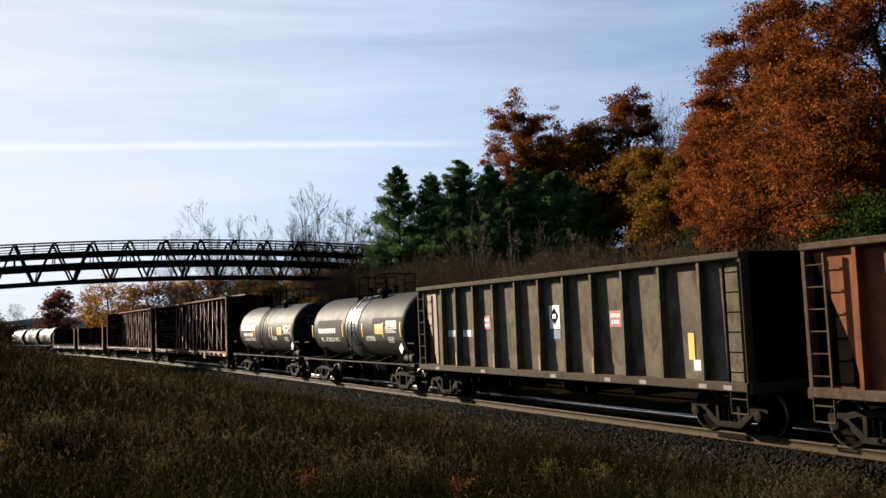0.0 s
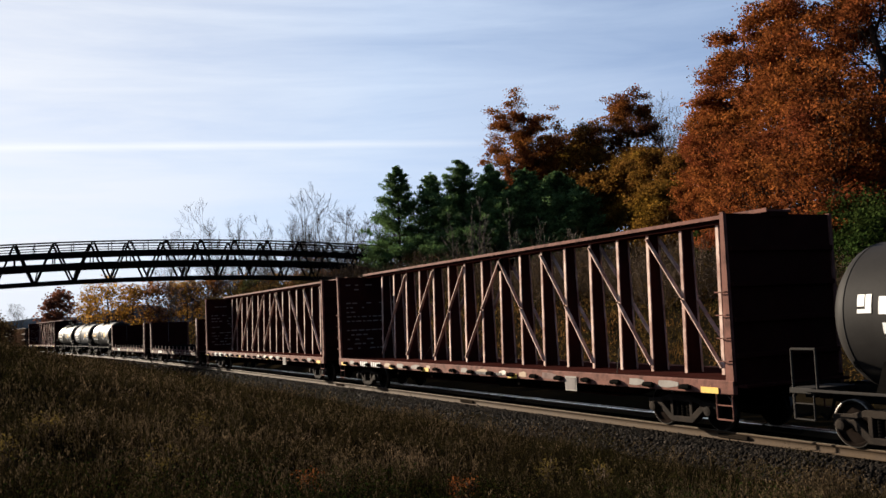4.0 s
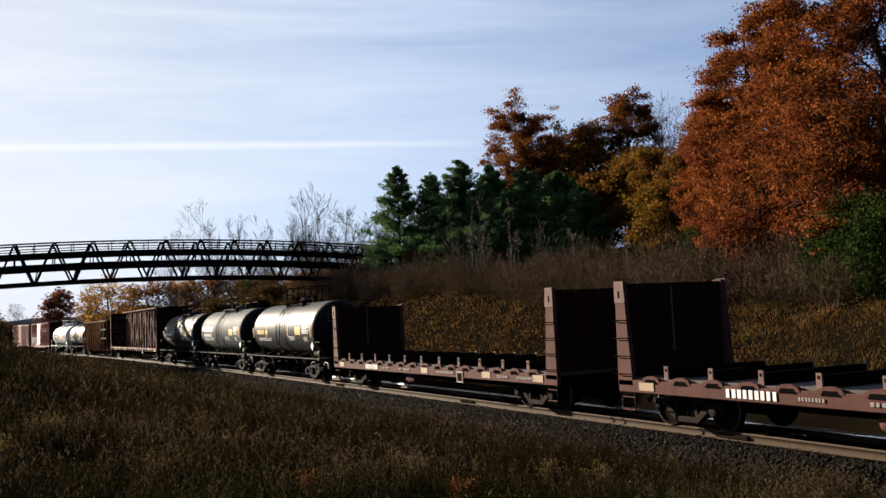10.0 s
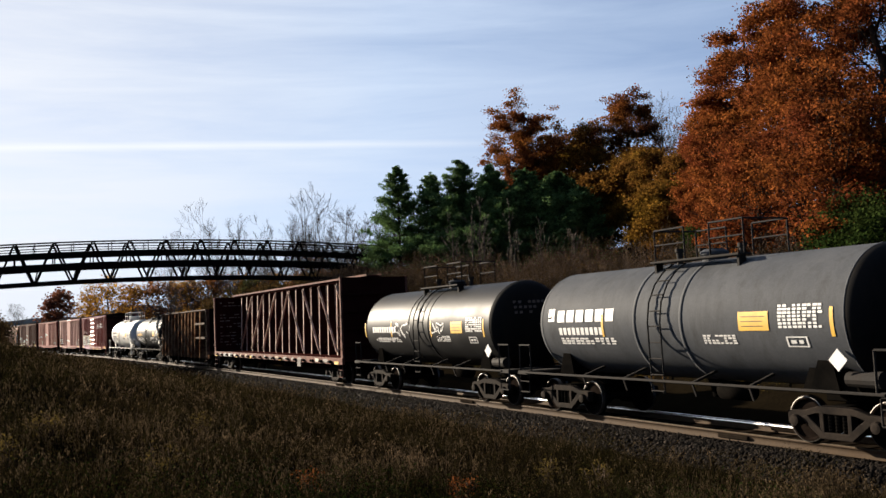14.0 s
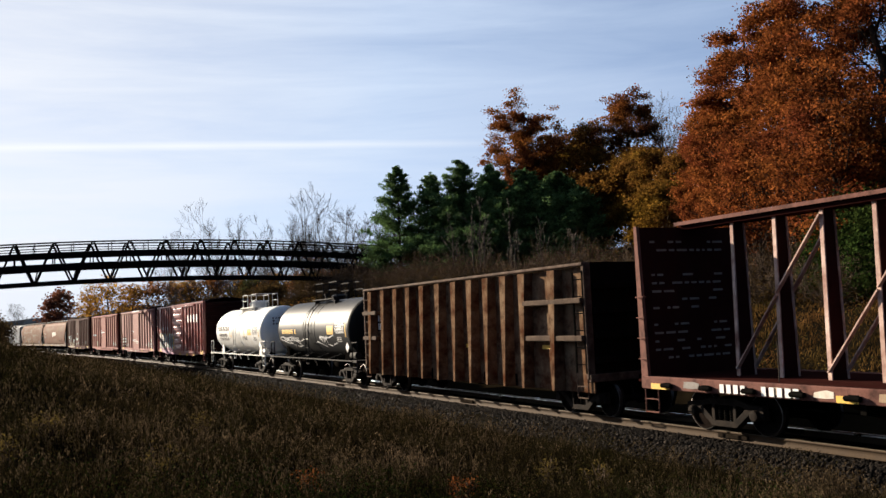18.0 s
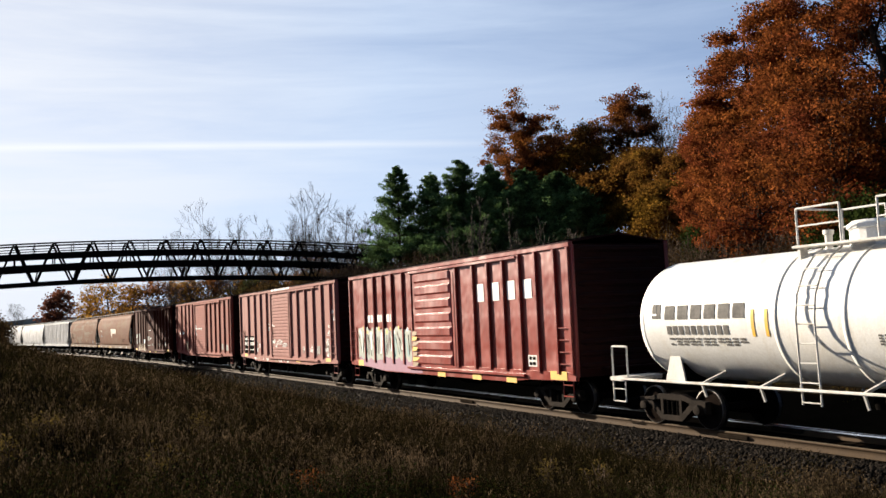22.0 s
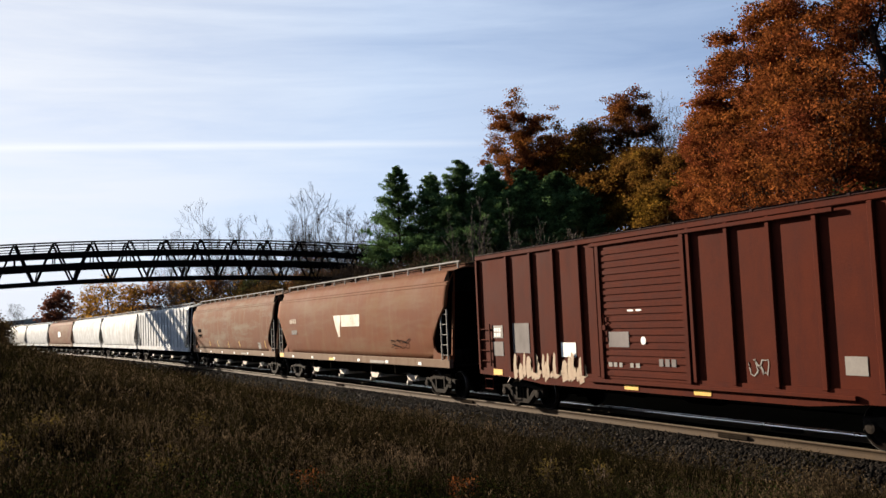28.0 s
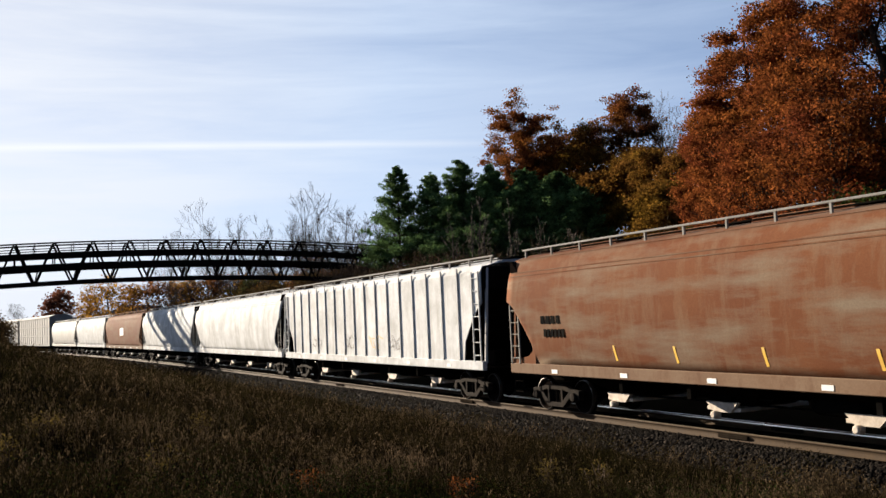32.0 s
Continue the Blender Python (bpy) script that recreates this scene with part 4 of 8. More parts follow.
        rep("bulkhead_rib", (e,), lambda: box(B(), min(0, e * 0.1), max(0, e * 0.1), -1.4, 1.4, -0.05, 0.05, 0.01), dark, bk, [(e * (h - 0.04), 0, z) for z in (1.6, 2.3, 3.0, 3.7)])
        # faint lettering on the inner face
        bm = B()
        rnd = random.Random(seed + e)
        for r in range(15):
            z = 4.05 - r * 0.185
            yy = -1.15
            while yy < 0.9:
                w = rnd.uniform(0.08, 0.3)
                if rnd.random() < 0.6 and r not in (2, 3, 9):
                    box(bm, e * (h - 0.106), e * (h - 0.10), yy, yy + w, z, z + 0.05)
                yy += w + 0.07
        part("lettering", bm, M["worn"], bk, "rows of small faded lettering")
        part("end_platform", box(B(), min(e * (h - 0.05), e * (h + 0.25)), max(e * (h - 0.05), e * (h + 0.25)), -1.4, 1.4, 0.98, 1.04, 0.01), dark, c)
        coupler(c, e * h, e, dark)
        for sy in (-1, 1):
            grabs(c, e * (h - 0.16), sy * 1.5, [1.5, 1.95, 2.4, 2.85], red, 0.28)
            step(c, e * (h - 0.3), sy * 1.48, 0.85, red)
        truck(c, e * (h - 2.05))
    rnd = random.Random(seed)
    for k in (1, 4, 9, 13):
        x0, z0, dx = ps[k], rnd.uniform(1.4, 2.4), rnd.uniform(0.6, 1.6)
        bm = B()
        pts = [(x0 + dx * u, -0.3 - 1.1 * u, z0 + (1.14 - z0) * (u ** 0.75)) for u in (0, 0.25, 0.5, 0.75, 1.0)]
        for p_, q_ in zip(pts, pts[1:]):
            bar(bm, p_, q_, 0.010, 4)
        part("tie_down_cable", bm, M["truck"], c, "loose steel tie-down cable")
    part("fish_belly", prism(B(), [(-7.5, 0.85), (7.5, 0.85), (6.0, 0.45), (-6.0, 0.45)], -0.3, 0.3), dark, c)
    underframe(c, h - 0.1, 1.0, dark)
    rnd = random.Random(seed)
    for xx, w, mm in ((-h + 0.35, 0.6, "yellow"), (-5.9, 0.45, "yellow"), (-3.1, 0.5, "yellow"), (h - 0.9, 0.5, "yellow"), (2.5, 0.5, "yellow")):
        plate(c, "sill_marking", xx, xx + w, 0.86, 0.98, -1.535, M[mm])
    lettering(c, -8.7, 0.88, 0.75, 0.17, 4, -1.535, M["white"], "white block lettering on the sill", seed=seed)
    lettering(c, -7.6, 0.88, 0.95, 0.17, 5, -1.535, M["white"], "white block numerals on the sill", seed=seed + 1)
    lettering(c, 0.6, 0.90, 1.6, 0.08, 14, -1.535, M["faint"], "small faded lettering on the sill", seed=seed + 2)
    plate(c, "label_board", 5.35, 5.85, 0.66, 1.02, -1.54, M["worn"], "pale framed label board")
    plate(c, "label_field", 5.39, 5.81, 0.70, 0.98, -1.5462, M["faint"])
    rep("label_bar", 0, lambda: box(B(), -0.15, 0.15, -0.004, 0, -0.02, 0.02), M["grime"], c, [(5.6, -1.5475, z) for z in (0.76, 0.84, 0.92)])
    return c


# ---- bulkhead flat wagon ----
def bulkhead_flat(label, x, red, dark, seed):
    c = wagon("bulkhead_flat_wagon", label, x)
    h = 8.35
    part("deck", box(B(), -h, h, -1.42, 1.42, 0.98, 1.06, 0.01), M["deckwood"], c, "worn grey-brown plank deck")
    for sy in (-1, 1):
        part("side_sill", box(B(), -h, h, min(sy * 1.40, sy * 1.52), max(sy * 1.40, sy * 1.52), 0.74, 1.02, 0.015), red, c)
        rep("stake_pocket", (sy,), lambda: prism(B(), [(-0.30, 0.99), (-0.24, 1.08), (-0.10, 1.12), (0.10, 1.12), (0.24, 1.08), (0.30, 0.99)], min(sy * 1.44, sy * 1.53), max(sy * 1.44, sy * 1.53)), red, c, [(-7.2 + k * 0.96, 0, 0) for k in range(16)])
        # solid black pieces stand in for the shade inside the pockets
        rep("pocket_hole", (sy,), lambda: prism(B(), [(-0.21, 0.96), (-0.15, 1.05), (0.15, 1.05), (0.21, 0.96)], min(sy * 1.52, sy * 1.535), max(sy * 1.52, sy * 1.535)), M["black"], c, [(-7.2 + k * 0.96, 0, 0) for k in range(16)])
        rep("stop_plate", (sy,), lambda: prism(B(), [(-0.07, 1.02), (-0.06, 1.34), (0.06, 1.34), (0.07, 1.02)], min(sy * 1.38, sy * 1.42), max(sy * 1.38, sy * 1.42)), M["post_cap"], c, [(-6.8 + k * 1.36, 0, 0) for k in range(11)])
        # likewise a black chip for the shade in each stop plate's hole
        rep("stop_hole", (sy,), lambda: box(B(), -0.025, 0.025, min(sy * 1.415, sy * 1.425), max(sy * 1.415, sy * 1.425), 1.23, 1.29), M["black"], c, [(-6.8 + k * 1.36, 0, 0) for k in range(11)])
    rep("load_riser", 0, lambda: box(B(), -0.07, 0.07, -1.38, 1.38, 1.06, 1.30, 0.02), M["black"], c, [(-6.8 + k * 1.36, 0, 0) for k in range(11)], "dark timber load riser across the deck")
    for e in (-1, 1):
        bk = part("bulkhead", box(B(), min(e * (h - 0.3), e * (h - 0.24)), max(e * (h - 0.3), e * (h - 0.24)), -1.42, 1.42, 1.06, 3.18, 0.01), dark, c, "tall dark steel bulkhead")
        for sy in (-1, 1):
            p = part("bulkhead_post", prism(B(), [(e * h, 0.9), (e * (h - 0.52), 0.9), (e * (h - 0.34), 3.22), (e * (h - 0.05), 3.22)], sy * 1.40, sy * 1.52), red, bk)
            part("cap", prism(B(), [(e * (h - 0.02), 2.75), (e * (h - 0.40), 2.75), (e * (h - 0.36), 3.24), (e * (h - 0.03), 3.24)], sy * 1.52, sy * 1.53), M["post_cap"], bk, "pale worn cap of the bulkhead post")
            # the slot is a black piece too, its inner shade given as colour
            part("slot", prism(B(), [(e * (h - 0.16), 2.86), (e * (h - 0.22), 2.86), (e * (h - 0.22), 3.02), (e * (h - 0.16), 3.02)], sy * 1.53, sy * 1.534), M["black"], bk)
            grabs(c, e * (h - 0.3), sy * 1.52, [1.15, 1.55, 1.95, 2.35], M["black"], 0.62)
            step(c, e * (h - 0.3), sy * 1.48, 0.85, red)
        rep("bulkhead_seam", (e,), lambda: box(B(), min(0, -e * 0.02), max(0, -e * 0.02), -0.02, 0.02, 1.6, 3.1), M["faint"], bk, [(e * (h - 0.3), -0.1, 0)], "pale weld seam on the inner face")
        rep("bulkhead_brace", (e,), lambda: box(B(), min(0, e * 0.18), max(0, e * 0.18), -0.05, 0.05, 1.06, 3.15, 0.01), dark, bk, [(e * (h - 0.24), y, 0) for y in (-0.7, 0, 0.7)])
        coupler(c, e * h, e, dark)
        truck(c, e * (h - 1.75))
    part("fish_belly", prism(B(), [(-5.5, 0.8), (5.5, 0.8), (4.2, 0.45), (-4.2, 0.45)], -0.3, 0.3), dark, c)
    underframe(c, h - 0.1, 0.95, dark)
    lettering(c, -4.9, 0.80, 1.35, 0.17, 9, -1.535, M["white"], "white block lettering on the sill", seed=seed)
    plate(c, "label_board", 2.8, 3.2, 0.60, 0.94, -1.54, M["worn"], "pale framed label board")
    plate(c, "label_field", 2.85, 3.15, 0.65, 0.89, -1.5462, M["beam_dark"])
    for xx, w in ((1.2, 1.4), (-1.6, 0.9), (5.3, 0.7), (6.4, 0.9), (-3.1, 0.6)):
        lettering(c, xx, 0.84, w, 0.07, 8, -1.535, M["worn"], "small pale lettering", seed=seed + int(xx * 10))
    for xx in (0.2, 4.4, 7.2, -7.6):
        plate(c, "sill_marking", xx, xx + 0.5, 0.80, 0.98, -1.53, M["peach_spray"], "ochre patch on the sill")
    rep("tool_tank", 0, lambda: lathe(B(), [(0.02, -0.42), (0.16, -0.38), (0.18, -0.3), (0.18, 0.3), (0.16, 0.38), (0.02, 0.42)], "x", 14), red, c, [(-1.3, -1.1, 0.55)], smooth=True)
    return c


# ---- covered hopper ----
def hopper(label, x, skin, roofm, dark, half, ribs=0, seed=0, logo=None, rail=None):
    c = wagon("covered_hopper", label, x)
    h = half
    rail = rail or roofm

    def yz(z):
        """Half width of the side at height z."""
        if ribs:
            return 1.46 if z < 3.9 else 1.46 - (z - 3.9) * 0.5
        return float(np.interp(z, [1.25, 1.7, 2.4, 3.0, 3.5, 3.85, 4.08], [1.40, 1.49, 1.545, 1.535, 1.46, 1.34, 1.20]))
    zt = 4.08
    for sy in (-1, 1):
        bm = B()
        xs = [-h, -h + 0.3, -h + 0.6, -h + 0.9, -h + 1.12, -h + 1.22] + list(np.linspace(-h + 2, h - 2, 10)) + [h - 1.22, h - 1.12, h - 0.9, h - 0.6, h - 0.3, h]
        prev = None
        for xx in xs:
            e = h - abs(xx)
            lo = 1.25 if e >= 1.21 else float(np.interp(e, [0, 0.3, 0.6, 0.9, 1.12, 1.21], [2.95, 2.78, 2.48, 2.12, 1.82, 1.5]))
            col = []
            for i in range(15):
                z = lo + (zt - lo) * i / 14
                col.append(bm.verts.new((xx, sy * yz(z), z)))
            if prev:
                for i in range(14):
                    bm.faces.new((prev[i], col[i], col[i + 1], prev[i + 1]))
            prev = col
        bmesh.ops.recalc_face_normals(bm, faces=bm.faces)
        bmesh.ops.solidify(bm, geom=bm.faces[:], thickness=0.03)
        part("side_wall", bm, skin, c, smooth=not ribs)
        part("side_sill", box(B(), -h, h, min(sy * 1.36, sy * 1.50), max(sy * 1.36, sy * 1.50), 1.0, 1.27, 0.015), M["sill_dust"] if "brown" in skin.name else skin, c)
        if ribs:
            rep("side_rib", (sy, h), lambda: box(B(), -0.035, 0.035, min(0, sy * 0.05), max(0, sy * 0.05), 1.27, 4.05, 0.008), skin, c, [(-h + 1.45 + k * (2 * h - 2.9) / (ribs - 1), sy * 1.46, 0) for k in range(ribs)])
        else:
            for zz in (3.62, 3.72):
                part("seam", box(B(), -h + 0.1, h - 0.1, min(sy * (yz(zz) - 0.02), sy * (yz(zz) + 0.012)), max(sy * (yz(zz) - 0.02), sy * (yz(zz) + 0.012)), zz - 0.012, zz + 0.012), skin, c)
        for e in (-1, 1):
            ladder(c, e * (h - 0.30), sy * 1.44, 1.25, 2.85 if not ribs else 3.9, rail if not ribs else skin, 0.42, 5 if not ribs else 7)
            if not ribs:      # the sheet closes again under the end opening, in a round hollow
                part("end_skirt", prism(B(), [(e * (h - 0.02), 1.26), (e * (h - 1.24), 1.26), (e * (h - 1.24), 1.95), (e * (h - 1.19), 1.74), (e * (h - 1.08), 1.58), (e * (h - 0.90), 1.47), (e * (h - 0.60), 1.42), (e * (h - 0.02), 1.41)], sy * 1.40, sy * 1.455), skin, c)
            step(c, e * (h - 0.3), sy * 1.42, 1.0, M["black"])
            part("end_strut", beam(B(), (e * (h - 0.05), sy * 1.36, 1.2), (e * (h - 0.05), sy * 1.2, 4.0), 0.07, 0.07), skin, c)
        # roof edge rail on short posts
        part("roof_rail", box(B(), -h + 0.05, h - 0.05, min(sy * 0.92, sy * 0.98), max(sy * 0.92, sy * 0.98), 4.33, 4.38, 0.008), rail, c)
        rep("rail_post", (sy,), lambda: box(B(), -0.025, 0.025, -0.025, 0.025, 4.1, 4.34), rail, c, [(-h + 0.2 + k * (2 * h - 0.4) / 14, sy * 0.95, 0) for k in range(15)])
    part("roof", prism_x([(-1.22, zt - 0.01), (-0.7, zt + 0.14), (0, zt + 0.18), (0.7, zt + 0.14), (1.22, zt - 0.01), (0.7, zt + 0.08), (-0.7, zt + 0.08)], -h, h), roofm, c)
    part("running_board", box(B(), -h, h, -0.35, 0.35, zt + 0.22, zt + 0.25, 0.005), M["black"], c)
    rep("roof_hatch", 0, lambda: box(B(), -1.3, 1.3, -0.32, 0.32, zt + 0.15, zt + 0.27, 0.03), roofm, c, [(-h + 2.2 + k * (2 * h - 4.4) / 4, 0, 0) for k in range(5)])
    for e in (-1, 1):
        # sheet, platform, post and box near black: the end's shade is painted in
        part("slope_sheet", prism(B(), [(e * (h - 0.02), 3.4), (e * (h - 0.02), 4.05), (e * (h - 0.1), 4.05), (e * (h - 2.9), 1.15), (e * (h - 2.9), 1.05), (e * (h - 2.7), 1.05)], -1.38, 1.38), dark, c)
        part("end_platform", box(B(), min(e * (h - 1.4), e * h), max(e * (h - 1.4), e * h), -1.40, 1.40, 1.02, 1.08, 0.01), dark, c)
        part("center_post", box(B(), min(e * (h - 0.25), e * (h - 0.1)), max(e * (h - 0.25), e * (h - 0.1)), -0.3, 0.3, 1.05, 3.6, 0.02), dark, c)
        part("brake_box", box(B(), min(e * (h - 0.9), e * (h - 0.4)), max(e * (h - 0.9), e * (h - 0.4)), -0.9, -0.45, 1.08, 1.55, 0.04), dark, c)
        coupler(c, e * h, e, dark)
        truck(c, e * (h - 1.55))
    # hopper bottoms and their sliding gates
    gx = [-5.2, -1.75, 1.75, 5.2] if h < 9.4 else [-5.6, -1.9, 1.9, 5.6]

    def bottom():
        bm = B()
        t = [bm.verts.new(p) for p in ((-1.5, -1.3, 1.05), (1.5, -1.3, 1.05), (1.5, 1.3, 1.05), (-1.5, 1.3, 1.05))]
        u = [bm.verts.new(p) for p in ((-0.4, -0.55, 0.50), (0.4, -0.55, 0.50), (0.4, 0.55, 0.50), (-0.4, 0.55, 0.50))]
        bm.faces.new(t)
        bm.faces.new(u[::-1])
        for i in range(4):
            bm.faces.new((t[(i + 1) % 4], t[i], u[i], u[(i + 1) % 4]))
        bmesh.ops.recalc_face_normals(bm, faces=bm.faces)
        return bm
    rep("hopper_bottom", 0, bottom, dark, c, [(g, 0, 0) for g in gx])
    rep("outlet_gate", 0, lambda: prism(box(B(), -0.48, 0.48, -0.95, 0.95, 0.44, 0.52, 0.01), [(-0.45, 0.62), (0.45, 0.62), (0.25, 0.42), (-0.25, 0.42)], -1.0, -0.9), M["gate"], c, [(g, 0, 0) for g in gx], "pale steel outlet gate")
    rep("gate_drive", 0, lambda: lathe(B(), [(0.05, -1.12), (0.08, -1.1), (0.08, -0.95)], "y", 10), M["gate"], c, [(g - 0.15, 0, 0.36) for g in gx])
    underframe(c, h - 0.1, 1.02, dark)
    rep("reflector", 0, lambda: box(B(), -0.13, 0.13, -0.006, 0, -0.05, 0.05), M["white"], c, [(-h + 2.2 + k * (2 * h - 4.4) / 5, -1.505, 1.10) for k in range(6)])
    return c


def car_carrier(label, x, wall, dark):
    c = wagon("car_carrier_wagon", label, x)
    h = 13.4
    part("deck", box(B(), -h, h, -1.4, 1.4, 1.0, 1.15), dark, c)
    for sy in (-1, 1):
        rep("side_screen", (sy,), lambda: box(B(), -0.92, 0.92, -0.02, 0.02, 1.15, 5.0), wall, c, [(-h + 1.0 + k * 1.9, sy * 1.5, 0) for k in range(14)])
        rep("side_post", (sy, "c"), lambda: box(B(), -0.06, 0.06, -0.08, 0.08, 1.0, 5.05, 0.01), wall, c, [(-h + 0.05 + k * 1.9, sy * 1.5, 0) for k in range(15)])
        for z in (1.05, 2.4, 3.75, 5.05):
            part("side_beam", box(B(), -h, h, min(sy * 1.47, sy * 1.58), max(sy * 1.47, sy * 1.58), z - 0.08, z + 0.08), wall, c)
    part("roof", prism_x([(-1.56, 5.1), (-0.8, 5.4), (0.8, 5.4), (1.56, 5.1), (1.5, 5.06), (-1.5, 5.06)], -h, h), wall, c)
    for e in (-1, 1):
        part("end_door", box(B(), min(e * h, e * (h - 0.08)), max(e * h, e * (h - 0.08)), -1.45, 1.45, 1.15, 5.06), wall, c)
        coupler(c, e * h, e, dark)
        truck(c, e * (h - 2.4))
    underframe(c, h - 0.1, 1.0, dark)
    return c

# ---- the train: wagon by wagon, from its head to its tail ----
paint("orange_rust", (0.300, 0.090, 0.036), (0.420, 0.150, 0.062), 0.8, (0.11, 0.045, 0.025), 0.8, 2.0, 2.0, spec=0.1)
paint("drab_steel", (0.150, 0.122, 0.080), (0.270, 0.225, 0.150), 0.85, (0.075, 0.036, 0.018), 0.95, 1.6, 2.2, spec=0.1, bump=0.25)
paint("drab_rim", (0.105, 0.078, 0.052), (0.165, 0.125, 0.085), 0.85, (0.030, 0.016, 0.010), 0.9, 1.0, 2.6, spec=0.08, bump=0.3)
paint("ochre_post", (0.42, 0.22, 0.06), (0.36, 0.19, 0.07), 0.7, (0.12, 0.07, 0.03), 0.5)
# near black: the shade on wagon ends and undersides is in this colour
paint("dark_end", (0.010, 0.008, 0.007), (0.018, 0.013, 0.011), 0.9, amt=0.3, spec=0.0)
paint("rust_wall", (0.150, 0.058, 0.030), (0.400, 0.265, 0.165), 0.9, (0.045, 0.020, 0.013), 0.95, 0.8, 1.9, spec=0.0, bump=0.3)
paint("gondola_post", (0.26, 0.17, 0.12), (0.13, 0.075, 0.050), 0.9, (0.035, 0.020, 0.014), 0.8, 1.0, 3.0, spec=0.1, bump=0.3)
paint("rust_rim", (0.20, 0.13, 0.085), (0.12, 0.075, 0.050), 0.88, (0.040, 0.020, 0.013), 0.8, 1.5, 3.0, spec=0.08, bump=0.3)
paint("tank_black", (0.026, 0.026, 0.027), (0.036, 0.035, 0.035), 0.50, (0.016, 0.015, 0.015), 0.5, 4, bump=0.02, spec=0.09)
paint("tank_gunmetal", (0.032, 0.033, 0.036), (0.045, 0.045, 0.047), 0.50, (0.022, 0.021, 0.020), 0.5, 4, bump=0.02, spec=0.09)
paint("tank_matte", (0.0328, 0.0289, 0.0265), (0.0437, 0.0390, 0.0359), 0.62, (0.0265, 0.0226, 0.0203), 0.5, 4, bump=0.02, spec=0.06)
paint("tank_matte_black", (0.032, 0.029, 0.027), (0.045, 0.040, 0.037), 0.62, (0.024, 0.021, 0.019), 0.5, 4, bump=0.02, spec=0.06)
paint("panel_black", (0.040, 0.036, 0.034), (0.054, 0.050, 0.046), 0.85, amt=0.3, bump=0.0, spec=0.15)
paint("tank_grey", (0.125, 0.132, 0.144), (0.170, 0.176, 0.186), 0.65, (0.080, 0.080, 0.079), 0.6, 4, bump=0.02, spec=0.04)
paint("tank_white", (0.74, 0.73, 0.70), (0.66, 0.64, 0.60), 0.5, (0.45, 0.38, 0.26), 0.45, 6, bump=0.03)
# near black for tank heads away from the sun: shade as paint
paint("tank_end_shaded", (0.009, 0.009, 0.009), (0.016, 0.015, 0.015), 0.75, amt=0.3, bump=0.03, spec=0.08)
paint("frame_grey", (0.034, 0.030, 0.027), (0.060, 0.053, 0.047), 0.8, amt=0.4, spec=0.1)
paint("frame_white", (0.62, 0.60, 0.57), (0.52, 0.50, 0.46), 0.6, (0.25, 0.18, 0.1), 0.5)
paint("polished", (0.5, 0.5, 0.5), (0.42, 0.42, 0.42), 0.28, (0.2, 0.2, 0.2), 0.3, 4, metal=0.8, bump=0.0)
paint("beam_red", (0.270, 0.108, 0.078), (0.370, 0.165, 0.125), 0.82, (0.070, 0.028, 0.020), 0.95, 1.2, 3.0, spec=0.1, bump=0.2)
# posts and braces: worn pale red, brightened further as if sunlit
paint("beam_post", (0.60, 0.43, 0.35), (0.25, 0.125, 0.095), 0.75, (0.09, 0.036, 0.026), 0.7, 3.0, 2.0, spec=0.2)
paint("flat_red", (0.161, 0.06306, 0.04778), (0.1989, 0.0847, 0.06592), 0.75, (0.07722, 0.03346, 0.02574), 0.7, 3.0, spec=0.08)
paint("post_cap", (0.30, 0.18, 0.155), (0.38, 0.26, 0.23), 0.8, (0.12, 0.055, 0.045), 0.7, 1.5, 3.0, spec=0.1)
# maroon of bulkheads, webs and undersides, darkened to hold their shade
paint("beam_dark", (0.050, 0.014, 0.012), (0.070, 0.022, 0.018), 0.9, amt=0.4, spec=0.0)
paint("worn", (0.36, 0.3096, 0.2664), (0.4176, 0.3672, 0.3168), 0.75, (0.1584, 0.0864, 0.0648), 0.6, 1.0)
paint("faint", (0.24, 0.19, 0.175), (0.19, 0.15, 0.135), 0.8, amt=0.3)
paint("deckwood", (0.108, 0.078, 0.06), (0.144, 0.096, 0.078), 0.9, amt=0.5, streak=1.0)
paint("box_gloss_red", (0.475, 0.066, 0.046), (0.570, 0.100, 0.071), 0.32, (0.235, 0.040, 0.028), 0.6, 3.0, 1.4, bump=0.03)
paint("box_pink_red", (0.565, 0.222, 0.186), (0.690, 0.305, 0.262), 0.75, (0.33, 0.115, 0.092), 0.5, 4.0, 1.0, spec=0.1)
paint("box_orange_red", (0.468, 0.0924, 0.0621), (0.572, 0.1316, 0.0918), 0.75, (0.18, 0.040, 0.030), 0.7, 3.5, 1.8, spec=0.1)
paint("box_maroon", (0.118, 0.0205, 0.0092), (0.152, 0.030, 0.0135), 0.75, (0.085, 0.020, 0.014), 0.7, 4.0, spec=0.03)
# dark red for roofs, and for ends with their shade put into the paint
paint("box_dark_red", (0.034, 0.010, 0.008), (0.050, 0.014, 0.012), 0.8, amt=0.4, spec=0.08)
paint("hopper_brown", (0.2430, 0.0828, 0.0360), (0.3060, 0.1215, 0.0558), 0.85, (0.3780, 0.2430, 0.1485), 0.55, 5.0, 0.5, spec=0.05, smear=(0.3780, 0.2970, 0.2115), smear_amt=0.85)
paint("hopper_brown_deep", (0.2358, 0.0648, 0.0207), (0.2880, 0.0918, 0.0306), 0.8, (0.3240, 0.1665, 0.0765), 0.6, 7.0, 0.5, spec=0.05, smear=(0.3240, 0.1935, 0.1035), smear_amt=0.6)
paint("hopper_white", (0.60, 0.605, 0.61), (0.42, 0.42, 0.415), 0.75, (0.27, 0.25, 0.22), 0.6, 6.0, spec=0.05)
